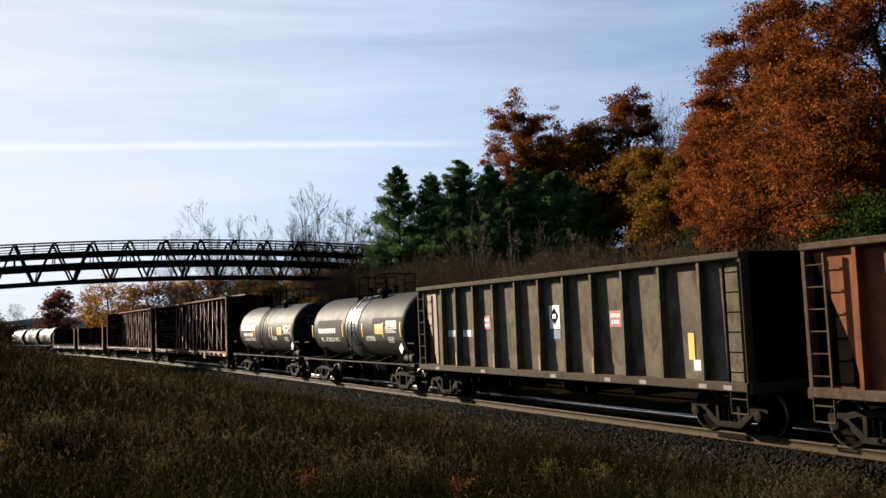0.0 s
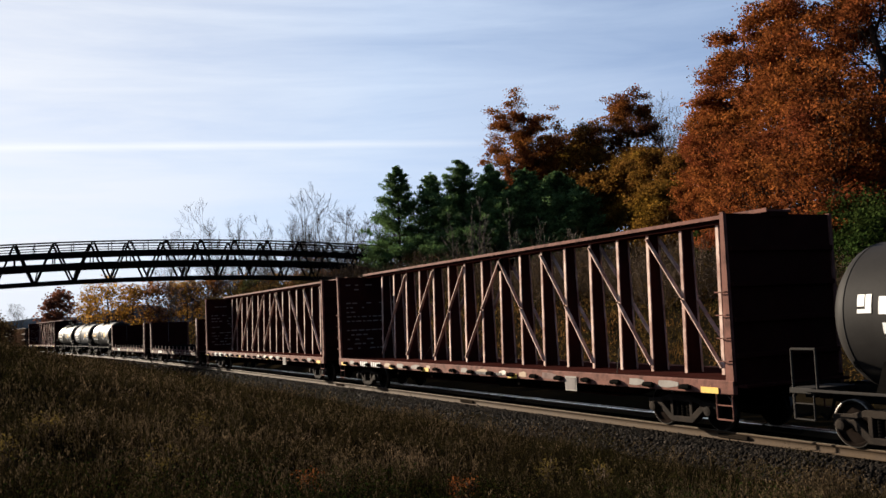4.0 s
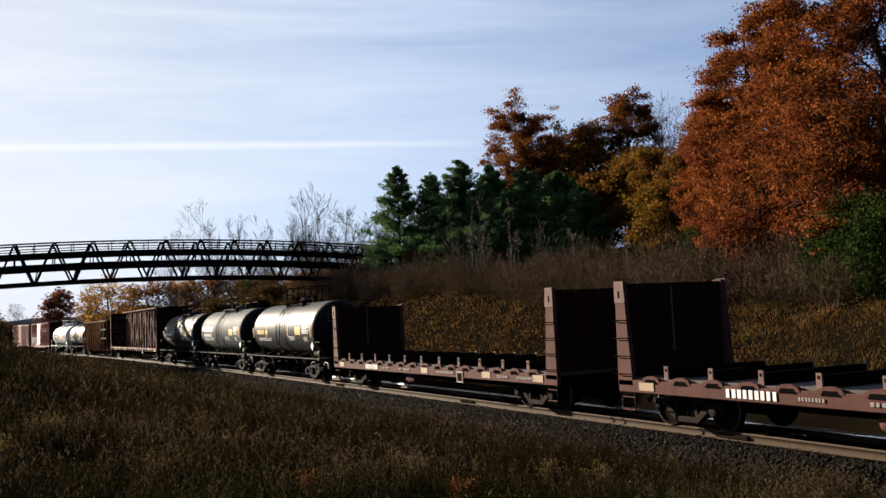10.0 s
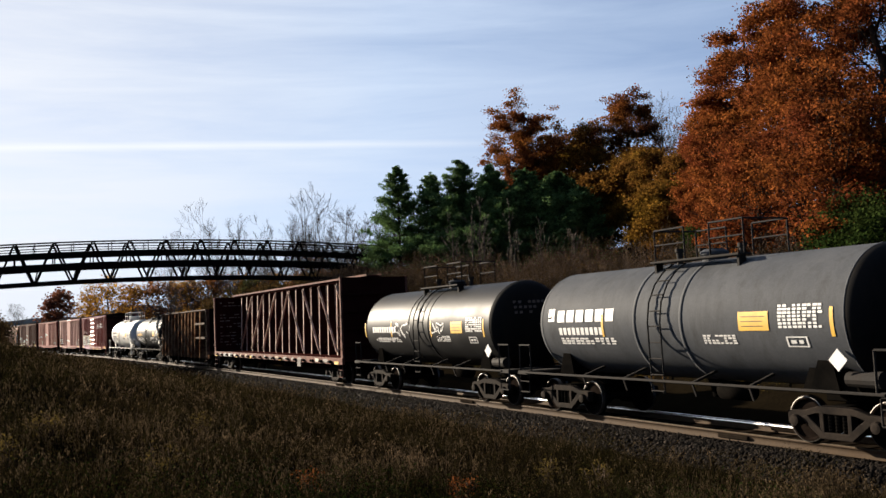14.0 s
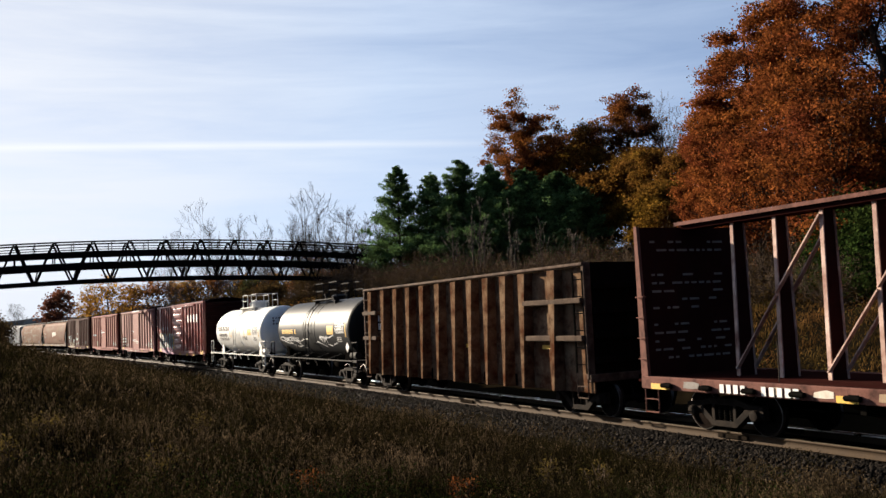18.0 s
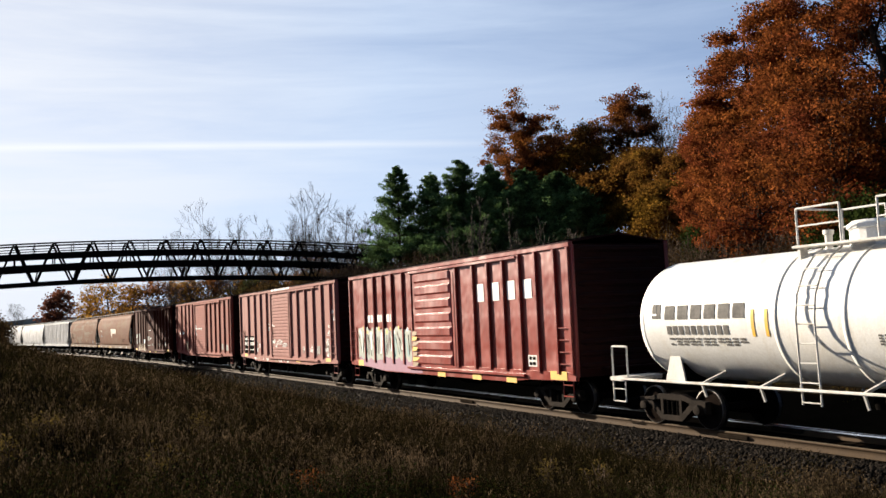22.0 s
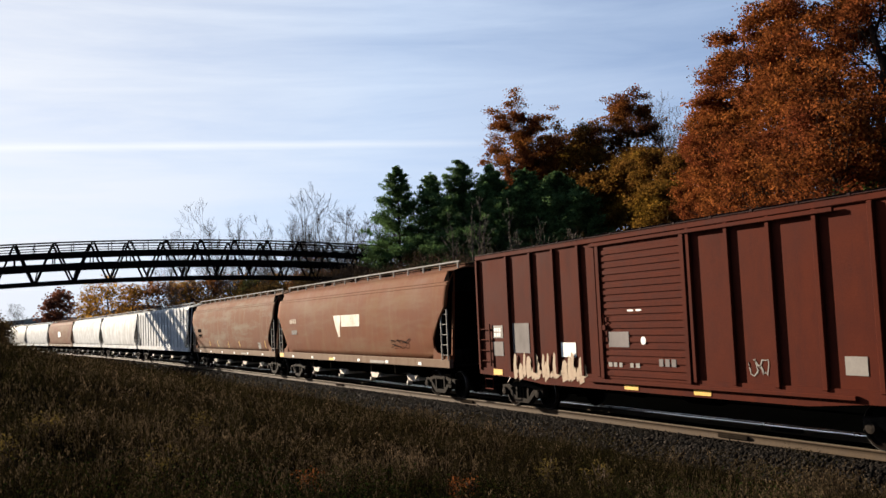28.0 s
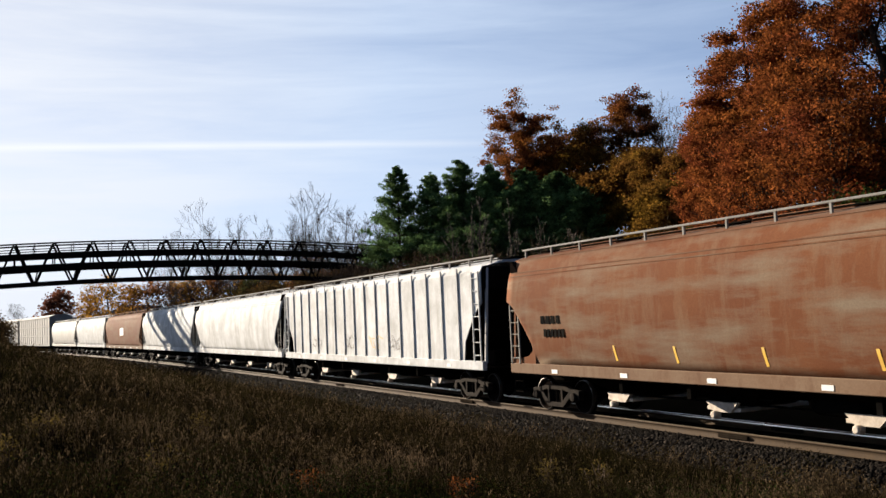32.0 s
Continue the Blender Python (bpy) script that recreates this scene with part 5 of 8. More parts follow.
paint("hopper_grey", (0.55, 0.53, 0.50), (0.48, 0.46, 0.43), 0.65, (0.30, 0.25, 0.2), 0.5, 8.0)
paint("pale_rail", (0.50, 0.48, 0.45), (0.38, 0.36, 0.33), 0.75, (0.2, 0.16, 0.12), 0.5, spec=0.1)
paint("sill_dust", (0.30, 0.175, 0.105), (0.37, 0.245, 0.160), 0.85, (0.20, 0.088, 0.046), 0.6, 2.0, spec=0.1)
paint("sign_cream", (0.72, 0.67, 0.585), (0.62, 0.565, 0.48), 0.8, (0.40, 0.28, 0.18), 0.6, 2.0, 3.0, spec=0.1)
paint("gate", (0.60, 0.53, 0.44), (0.46, 0.38, 0.30), 0.7, (0.16, 0.10, 0.07), 0.6, 1.5, 3.0)


def dented(m):
    """Long shallow dents in thin plate."""
    nt = m.node_tree
    n, l = nt.nodes, nt.links
    old = [k for k in n if k.type == "BUMP"][0]
    tc, mp, noi, bp = n.new("ShaderNodeTexCoord"), n.new("ShaderNodeMapping"), n.new("ShaderNodeTexNoise"), n.new("ShaderNodeBump")
    mp.inputs["Scale"].default_value = (1.5, 1.0, 1.2)
    noi.inputs["Scale"].default_value, noi.inputs["Detail"].default_value = 0.8, 2
    bp.inputs["Strength"].default_value, bp.inputs["Distance"].default_value = 0.42, 0.16
    l.new(tc.outputs["Object"], mp.inputs[0])
    l.new(mp.outputs[0], noi.inputs["Vector"])
    l.new(noi.outputs[0], bp.inputs["Height"])
    l.new(old.outputs[0], bp.inputs["Normal"])
    l.new(bp.outputs[0], n["Principled BSDF"].inputs["Normal"])


dented(M["box_gloss_red"])
dented(M["drab_steel"])
dented(M["rust_wall"])


def scrawl(c, x0, w, z, h, y, mat, seed, curved_on=False, label="loose painted scrawl"):
    """A hand-sprayed looping ribbon, with no readable form."""
    rnd = random.Random(seed)
    n = 22
    pts = []
    for i in range(n + 1):
        u = i / n
        zz = z + h * (0.5 + 0.45 * math.sin(u * 15 + seed + rnd.uniform(-0.9, 0.9)) * rnd.uniform(0.5, 1.0))
        pts.append((x0 + w * (u + 0.22 * math.cos(u * 19 + seed)), zz))

    def lay(px, pz):
        if curved_on:
            a = math.asin(max(-0.95, min(0.95, (pz - TZ) / TR)))
            return (px, -(TR + 0.006) * math.cos(a), TZ + (TR + 0.006) * math.sin(a))
        return (px, y, pz)
    bm = B()
    row = []
    for i, (px, pz) in enumerate(pts):
        a, b = pts[max(i - 1, 0)], pts[min(i + 1, n)]
        d = Vector((b[0] - a[0], b[1] - a[1]))
        d.normalize()
        k = (0.024 if curved_on else 0.016) * rnd.uniform(0.5, 1.2)
        row.append((bm.verts.new(lay(px - d.y * k, pz + d.x * k)), bm.verts.new(lay(px + d.y * k, pz - d.x * k))))
    for p, q in zip(row, row[1:]):
        bm.faces.new((p[0], p[1], q[1], q[0]))
    part("graffiti", bm, mat, c, label)


def skin(z):
    """Half width of a smooth covered hopper at height z."""
    return float(np.interp(z, [1.25, 1.7, 2.4, 3.0, 3.5, 3.85, 4.08], [1.40, 1.49, 1.545, 1.535, 1.46, 1.34, 1.20]))


def skin_patch(c, name, pts, mat, label=""):
    """A painted patch that follows a hopper's curved side: pairs of points from its foot to its head."""
    bm = B()
    rows = []
    (ax, az), (bx, bz), (dx, dz), (ex, ez) = pts
    for i in range(7):
        u = i / 6
        l_, r_ = (ax + (ex - ax) * u, az + (ez - az) * u), (bx + (dx - bx) * u, bz + (dz - bz) * u)
        rows.append([bm.verts.new((q[0], -(skin(q[1]) + 0.006), q[1])) for q in (l_, r_)])
    for p, q in zip(rows, rows[1:]):
        bm.faces.new((p[0], p[1], q[1], q[0]))
    return part(name, bm, mat, c, label)


def tank_marks(c, txt, stripes, seed, logo=True):
    plain = M["white"] if txt == M["yellow"] else txt
    if logo:
        em = B()
        for x0, x1, a0, a1 in ((-4.50, -4.36, 8, 17), (-4.34, -4.22, 3, 17), (-4.50, -4.34, 3, 6)):
            curved(em, x0, x1, a0, a1)
        part("emblem", em, txt, c, "small plain emblem")
        tank_text(c, -4.08, 2.45, 6, 2, 13, txt, "large plain block lettering", seed=seed, fill=0.78)
        tank_text(c, -4.02, 1.9, 10, -12, 8, txt, "block numerals under the lettering", seed=seed + 1, fill=0.7)
    else:
        tank_text(c, -4.2, 2.2, 10, -7, 9, txt, "block lettering and numerals", seed=seed, fill=0.7)
    tank_text(c, -4.0, 2.3, 11, -17, 1.8, M["white"] if txt not in (M["grime"], M["grey_ink"]) else txt, "rows of small lettering", 3, seed + 2)
    decal(c, "warning_panel", 2.30, 3.08, -9, 7, M["yellow"], "yellow warning panel")
    pt = B()
    for a_ in (2.5, -1.5, -5.5):
        curved(pt, 2.38, 3.0 - 0.06 * (a_ < 0), a_, a_ + 0.7, TR + 0.013)
    part("panel_text", pt, M["warning_text"], c)
    tank_text(c, 3.32, 1.05, 9, 10, 1.9, plain, "block of small technical lettering", 7, seed + 3)
    tank_text(c, 1.25, 0.95, 8, -14, 1.5, plain, "block of small technical lettering", 4, seed + 4)
    fr = B()
    for x0, x1, a0, a1 in ((3.45, 3.95, -15, -14), (3.45, 3.95, -23, -22), (3.45, 3.49, -22, -15), (3.91, 3.95, -22, -15), (3.55, 3.68, -20, -17), (3.74, 3.84, -20, -17)):
        curved(fr, x0, x1, a0, a1)
    part("data_box", fr, plain, c, "small framed data box")
    for s in stripes:
        decal(c, "conspicuity_stripe", s, s + 0.08, -14, 9, M["yellow"], "upright amber stripe")
    # writing high on the end
    bm = B()
    for r, n in ((0, 9), (1, 6), (2, 4)):
        for k in range(n):
            y = -0.72 + k * 0.15
            if (k * 7 + r * 3 + seed) % 6:
                rr = math.hypot(y + 0.05, 0.66 - r * 0.15)
                xe = TH - 0.62 + 0.62 * math.sqrt(max(0.0, 1 - (rr / TR) ** 2))
                box(bm, xe + 0.002, xe + 0.012, y, y + 0.10, TZ + 0.62 - r * 0.15, TZ + 0.70 - r * 0.15)
    part("end_lettering", bm, M["faint"], c, "faded lettering high on the tank end")


def build_train():
    # rust-orange gondola
    a = gondola("rust-orange ribbed steel gondola with grey top edge", -5.0, M["orange_rust"], M["rust_rim"], M["dark_end"], [-6.3 + k * 1.26 for k in range(11)], 3.62, 0.2)
    # drab gondola with signs
    b = gondola("drab grey-green ribbed steel gondola with red and white signs", -21.3, M["drab_steel"], M["drab_rim"], M["dark_end"], [-5.65, -4.68, -3.55, -2.35, -1.12, 0.08, 1.25, 2.45, 3.65, 4.95, 6.2], 3.62, 0.2)
    # the side sheet tapers to a corner gusset at the open ends
    for car, paint_ in ((b, M["ochre_post"]), (a, M["orange_rust"])):
        for e in (-1, 1) if car is a else (-1,):
            # a near-black plate on the side stands in for the shaded opening
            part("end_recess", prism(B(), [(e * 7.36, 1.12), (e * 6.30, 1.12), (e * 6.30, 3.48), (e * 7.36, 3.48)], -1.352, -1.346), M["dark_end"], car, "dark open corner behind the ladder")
            part("end_gusset", prism(B(), [(e * 6.28, 1.12), (e * 6.42, 1.12), (e * 6.62, 1.9), (e * 7.30, 3.46), (e * 6.28, 3.48)], -1.372, -1.353), paint_, car, "painted corner gusset that tapers downwards")
    s = plate(b, "sign", 0.36, 0.84, 2.18, 2.78, -1.35, M["white"], "white board with a dark diamond")
    part("diamond", prism(B(), [(0.42, 2.50), (0.60, 2.72), (0.78, 2.50), (0.60, 2.28)], -1.362, -1.357), M["grime"], s)
    part("diamond_core", box(B(), 0.52, 0.68, -1.367, -1.362, 2.44, 2.56), M["white"], s)
    plate(b, "blue_sign", 0.36, 0.84, 1.92, 2.16, -1.35, M["blue_sign"], "blue board with pale lettering")
    for x0, x1 in ((2.95, 3.42), (-3.18, -2.78)):
        r = plate(b, "red_sign", x0, x1, 2.2, 2.58, -1.35, M["red_sign"], "red sign with two lines of white lettering")
        lettering(r, x0 + 0.05, 2.42, x1 - x0 - 0.1, 0.09, 5, -1.357, M["white"], "", seed=3)
        lettering(r, x0 + 0.08, 2.27, x1 - x0 - 0.16, 0.09, 4, -1.357, M["white"], "", seed=5)
    lettering(b, -5.52, 1.98, 0.78, 0.2, 4, -1.352, M["white"], "white block lettering", seed=1, gap=0.28)
    lettering(b, -4.52, 1.98, 0.80, 0.2, 4, -1.352, M["white"], "white block numerals", seed=2, gap=0.28)
    plate(b, "amber_flag", 5.62, 5.80, 1.5, 2.05, -1.35, M["yellow"], "amber painted mark")
    plate(b, "pale_patch", 5.75, 6.0, 1.28, 1.5, -1.35, M["white"])
    rep("rust_strip", 0, lambda: box(B(), -0.04, 0.04, -0.008, 0, 1.12, 1.5), M["ochre_post"], b, [(x, -1.545, 0) for x in (-2.35, 0.08, 2.45, -4.68)])
    rep("sill_light_patch", 0, lambda: box(B(), -0.12, 0.12, -0.006, 0, 0.95, 1.04), M["worn"], b, [(x, -1.552, 0) for x in (-6.0, -3.0, 0.7, 3.0, 4.3, 6.2, 6.9)])
    # two dark tank cars
    c = tank_car("dark grey tank car with a polished steel band", -35.4, M["tank_matte"], M["tank_end_shaded"], M["frame_grey"], 1, M["black"], jacket=M["polished"])
    for x0, x1 in ((-4.3, -1.35), (2.0, 4.75)):
        decal(c, "dark_panel", x0, x1, -20, 17, M["panel_black"], "darker repainted panel")
    tank_marks(c, M["white"], (-5.05, -1.25, 0.95, 3.0, 4.6), 10, logo=False)
    d = tank_car("black tank car with white lettering", -48.25, M["tank_matte_black"], M["tank_end_shaded"], M["frame_grey"], 2)
    tank_marks(d, M["white"], (-2.2, -1.85, 0.9, 1.35, 4.45), 20)
    # two empty centre-beam flats
    centre_beam("empty dull red centre-beam flat wagon with slanting braces", -66.7, M["beam_red"], M["beam_dark"], 31)
    centre_beam("empty dull red centre-beam flat wagon with slanting braces", -90.95, M["beam_red"], M["beam_dark"], 37)
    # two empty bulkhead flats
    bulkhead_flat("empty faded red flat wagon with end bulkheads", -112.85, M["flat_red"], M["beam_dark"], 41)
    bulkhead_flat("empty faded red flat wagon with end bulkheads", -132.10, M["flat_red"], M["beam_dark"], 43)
    # three tank cars
    i = tank_car("dark grey tank car with yellow lettering", -148.6, M["tank_gunmetal"], M["tank_end_shaded"], M["frame_grey"], 3)
    tank_marks(i, M["yellow"], (-5.0, -2.55, 1.1, 4.5), 50, logo=False)
    j = tank_car("light grey tank car with white lettering", -161.25, M["tank_grey"], M["tank_end_shaded"], M["frame_grey"], 4, M["frame_grey"])
    tank_marks(j, M["white"], (-2.2, 4.5), 60)
    k = tank_car("black tank car with scrawled white paint", -173.75, M["tank_black"], M["tank_end_shaded"], M["frame_grey"], 5, M["frame_grey"])
    tank_marks(k, M["white"], (-5.0, -2.5, 0.8, 4.4), 70, logo=False)
    scrawl(k, -2.3, 1.3, 1.9, 0.7, 0, M["white"], 71, True)
    scrawl(k, 0.9, 0.9, 2.0, 0.55, 0, M["white"], 73, True)
    # centre beam, gondola, two tank cars
    centre_beam("empty dull red centre-beam flat wagon with slanting braces", -192.1, M["beam_red"], M["beam_dark"], 81)
    m = gondola("rusty brown deep gondola with pale worn posts", -212.5, M["rust_wall"], M["gondola_post"], M["dark_end"], [-6.47, -5.25, -4.11, -3.02, -1.9, -0.72, 0.42, 1.46, 2.46, 3.46, 4.46, 5.92], 3.78, 0.34, half=7.26, sill=False)
    for x0, x1 in ((4.5, 7.2), (-7.2, -5.9)):
        for z in (1.94, 2.86):
            part("side_bar", box(B(), x0, x1, -1.62, -1.34, z - 0.07, z + 0.07, 0.02), M["rust_rim"], m, "pale level steel bar")
    plate(m, "number_panel", -6.32, -5.34, 2.20, 2.84, -1.349, M["grime"], "black painted number panel")
    lettering(m, -6.26, 2.55, 0.86, 0.23, 4, -1.354, M["white"], "white block lettering", seed=91, gap=0.28)
    lettering(m, -6.26, 2.25, 0.86, 0.23, 5, -1.354, M["white"], "white block numerals", seed=92, gap=0.3)
    for x0 in (-6.0, -2.6, 0.7, 5.0):
        plate(m, "amber_reflector", x0, x0 + 0.55, 1.66, 1.76, -1.352, M["yellow"])
    n = tank_car("silver-grey tank car with scrawled white paint", -227.0, M["tank_gunmetal"], M["tank_end_shaded"], M["frame_grey"], 6, M["frame_grey"])
    tank_marks(n, M["yellow"], (4.5,), 100, logo=False)
    scrawl(n, -4.4, 3.4, 1.45, 0.6, 0, M["white"], 101, True)
    scrawl(n, 0.9, 2.2, 1.5, 0.6, 0, M["white"], 103, True)
    o = tank_car("white tank car with black lettering and white railings", -240.05, M["tank_white"], M["tank_white"], M["frame_white"], 7, M["frame_white"])
    tank_marks(o, M["grey_ink"], (-1.55, -1.2, 1.6, 4.5), 110)
    # four boxcars
    p = boxcar("glossy red boxcar with dented sides and spray-painted corner", -255.0, M["box_gloss_red"], M["box_dark_red"], [-6.14, -5.2, -4.34, -3.5, -2.57], [2.61, 3.51, 4.39, 5.26, 6.1, 7.0], "plug", M["box_dark_red"], 1)
    # four large plain marks, one to a panel
    for x0 in (2.74, 3.63, 4.50, 5.37):
        part("large_mark", box(B(), x0 + 0.04, x0 + 0.46, -1.512, -1.505, 3.00, 3.52, 0.003), M["white"], p, "large plain white painted block")
    # spray paint: a pale blue crowded band over a pink foot, dark edges, yellow flecks
    rnd = random.Random(5)

    def ragged(x0, x1, lo, hi, wob, n=26):
        """A closed outline with a ragged head and foot."""
        up = [(x0 + (x1 - x0) * i / n, hi + rnd.uniform(-wob, wob)) for i in range(n + 1)]
        dn = [(x1 + (x0 - x1) * i / n, lo + rnd.uniform(-wob, wob)) for i in range(n + 1)]
        return up + dn
    part("graffiti", prism(B(), [(-6.95, 1.02), (-6.6, 1.32), (-5.5, 1.30), (-4.2, 1.36), (-3.0, 1.32), (-2.2, 1.40), (-1.75, 1.3), (-1.3, 1.1), (-1.1, 0.80), (-1.6, 0.78), (-3.0, 0.78), (-4.6, 0.79), (-5.8, 0.88), (-6.5, 0.92)], -1.5475, -1.545), M["pink_spray"], p, "pink foot of a large spray painting")
    part("graffiti", prism(B(), ragged(-6.85, -1.85, 1.20, 2.28, 0.10), -1.5495, -1.5476), M["pale_spray_wash"], p, "pale blue-green body of a large spray painting")
    for k in range(30):
        dark = k % 2 == 0
        cx = -6.68 + k * 0.162
        hgt, w = rnd.uniform(0.26, 0.44), rnd.uniform(0.018, 0.04) if dark else rnd.uniform(0.05, 0.10)
        cz, lean = 1.74 + rnd.uniform(-0.10, 0.10), rnd.uniform(-0.16, 0.16)
        ring = [(cx - w - lean, cz - hgt), (cx + w * 0.5 - lean, cz - hgt * rnd.uniform(0.8, 1.0)), (cx + w, cz - 0.1 * hgt), (cx + w * 0.7 + lean, cz + hgt), (cx - w * 0.9 + lean, cz + hgt * rnd.uniform(0.75, 1.0)), (cx - w * rnd.uniform(0.3, 0.9), cz + 0.1 * hgt)]
        part("graffiti", prism(B(), ring, -1.5510 - 0.0004 * (k % 3), -1.5497), M["grime" if dark else ("aqua_spray", "white", "faint")[k % 3]], p, "dark edge in a large spray painting" if dark else "pale stroke of a large spray painting")
    for k in range(14):
        x0, z0, q = -6.75 + k * 0.37, 2.14 + rnd.uniform(-0.06, 0.16), rnd.uniform(0.5, 1.0)
        part("graffiti", prism(B(), [(x0, z0), (x0 + 0.10 * q, z0 + 0.14 * q), (x0 + 0.24 * q, z0 + 0.05), (x0 + 0.18 * q, z0 - 0.07)], -1.5526, -1.552), M["yellow" if k % 3 else "white"], p, "yellow fleck of a spray painting")
    for k in range(7):
        z0 = 1.0 + 0.17 * k
        part("graffiti", prism(B(), [(-1.78, z0), (-1.72, z0 + 0.16), (-1.30 + 0.12 * math.sin(k * 2.0), z0 + 0.14), (-1.42, z0 + 0.03)], -1.6010 - 0.0005 * (k % 2), -1.5995), M["yellow" if k % 2 else "peach_spray"], p, "yellow end of a spray painting")
    plate(p, "data_box", 5.5, 5.92, 1.2, 1.5, -1.506, M["white"], "framed white data box")
    rep("data_bar", 0, lambda: box(B(), -0.07, 0.07, -0.004, 0, -0.045, 0.045), M["grime"], p, [(x, -1.513, z) for x in (5.62, 5.80) for z in (1.28, 1.42)])
    for x0 in (-6.95, 0.0, 2.35, 4.35, 6.6):
        plate(p, "yellow_reflector", x0, x0 + (0.55 if x0 != 6.6 else 0.75), 0.74 if abs(x0) < 5 else 0.9, 0.90 if abs(x0) < 5 else 1.12, -1.545, M["yellow"])
    for x0 in (-5.92, -5.0, -4.12):
        lettering(p, x0, 2.52, 0.62, 0.27, 2, -1.506, M["white"], "white block lettering", seed=120, gap=0.2)
    q = boxcar("faded pinkish-red boxcar with scrawled white paint", -272.05, M["box_pink_red"], M["box_dark_red"], [-6.0, -4.75, -3.6, -2.5], [2.55, 3.7, 4.8, 5.92, 7.0], "rib", M["box_dark_red"], 2)
    plate(q, "dark_panel", -7.0, -6.05, 1.12, 2.05, -1.506, M["grime"], "dark painted number panel")
    plate(q, "dark_panel", -5.95, -5.0, 1.12, 2.05, -1.506, M["grime"], "dark painted number panel")
    for zz, hh in ((1.83, 0.13), (1.55, 0.17), (1.30, 0.06)):
        lettering(q, -6.95, zz, 0.85, hh, 3, -1.513, M["white"], "white block lettering", seed=int(zz * 10))
        lettering(q, -5.85, zz, 0.85, hh, 3, -1.513, M["white"], "white block numerals", seed=int(zz * 11))
    rnd = random.Random(17)
    for k in range(34):
        x0, z = rnd.choice(((-4.6, 1.3), (2.75, 1.25), (3.95, 1.2), (4.95, 1.15), (6.1, 2.3), (6.15, 1.9), (6.2, 1.45), (6.15, 1.2), (6.9, 2.7)))
        scrawl(q, x0 + rnd.uniform(0, 0.55), rnd.uniform(0.16, 0.34), z + rnd.uniform(-0.1, 0.25), rnd.uniform(0.16, 0.30), -1.507 - 0.0006 * (k % 9), M["white"] if k % 3 else M["worn"], 130 + k)
    for k in range(9):
        scrawl(q, -1.45 + 0.27 * k, 0.25, 1.55 + rnd.uniform(-0.1, 0.1), rnd.uniform(0.2, 0.34), -1.5735 - 0.0005 * k, M["white"], 190 + k)
    # peeled paint along the top edge and scuffs along the foot
    for k in range(12):
        x0, w = -1.5 + 0.25 * k + rnd.uniform(-0.1, 0.1), rnd.uniform(0.12, 0.4)
        part("peeled_paint", prism(B(), [(x0, 4.24), (x0 + w * 0.4, 4.22 + rnd.uniform(0, 0.03)), (x0 + w, 4.27), (x0 + w * 0.8, 4.335), (x0 + 0.1 * w, 4.33)], -1.566 - 0.0004 * (k % 3), -1.56), M["white"], q, "pale peeled paint on the top edge")
    for k in range(22):
        x0, w, z = rnd.uniform(-5.2, -1.9) if k % 2 else rnd.uniform(-1.6, 1.2), rnd.uniform(0.06, 0.25), rnd.uniform(0.79, 0.88)
        part("scuff", prism(B(), [(x0, z), (x0 + w * 0.5, z - 0.03), (x0 + w, z + 0.02), (x0 + w * 0.7, z + 0.08), (x0 + 0.1 * w, z + 0.06)], -1.5435 - 0.0003 * (k % 5), -1.5405), M["peach_spray" if k % 3 == 0 else "white"], q, "pale scuffed paint")
    for x0, z in ((-2.35, 2.6), (-2.30, 2.42), (-1.45, 2.55), (-1.2, 2.5), (-2.4, 2.3)):
        plate(q, "white_dab", x0, x0 + 0.2, z, z + 0.055, -1.506 if x0 < -1.8 else -1.576, M["white"], "short white paint dab")
    plate(q, "data_box", 5.1, 5.5, 1.25, 1.6, -1.506, M["worn"], "framed data box")
    for x0 in (-6.9, 2.2, 6.3):
        plate(q, "yellow_reflector", x0, x0 + 0.6, 0.84 if abs(x0) < 5 else 0.95, 1.0 if abs(x0) < 5 else 1.1, -1.545, M["yellow"])
    r = boxcar("orange-red boxcar with pale stencils", -289.5, M["box_orange_red"], M["box_dark_red"], [-6.0, -4.75, -3.6, -2.5], [2.6, 3.78, 4.85, 6.02, 7.1], "rib", M["box_dark_red"], 3)
    lettering(r, -6.8, 2.2, 1.6, 0.16, 7, -1.506, M["white"], "white block lettering", seed=140)
    scrawl(r, -1.75, 0.6, 1.9, 1.2, -1.576, M["white"], 141)
    lettering(r, -1.2, 2.5, 1.7, 0.1, 4, -1.576, M["white"], "short white lines", seed=142)
    plate(r, "yellow_spray", -4.6, -3.65, 1.05, 1.7, -1.506, M["peach_spray"], "faded ochre paint patch")
    plate(r, "data_box", 5.2, 5.6, 1.25, 1.6, -1.506, M["worn"], "framed data box")
    plate(r, "data_box", 6.3, 6.8, 1.2, 1.55, -1.506, M["worn"], "framed data box")
    s = boxcar("dark maroon boxcar with pale and ochre patches", -306.85, M["box_maroon"], M["box_dark_red"], [-5.92, -4.68, -3.58, -2.46], [2.6, 3.68, 4.76, 5.91, 7.0], "rib", M["box_dark_red"], 4)
    plate(s, "pale_patch", -6.9, -6.35, 1.95, 2.3, -1.506, M["worn"], "pale stencilled patch")
    plate(s, "grey_patch", -5.8, -4.95, 1.55, 2.35, -1.506, M["faint"], "dull grey painted-out patch")
    plate(s, "pale_patch", -6.9, -6.35, 1.45, 1.85, -1.506, M["faint"], "dull grey painted-out patch")
    lettering(s, -6.82, 2.13, 0.40, 0.10, 3, -1.514, M["white"], "white block lettering", seed=155, gap=0.28)
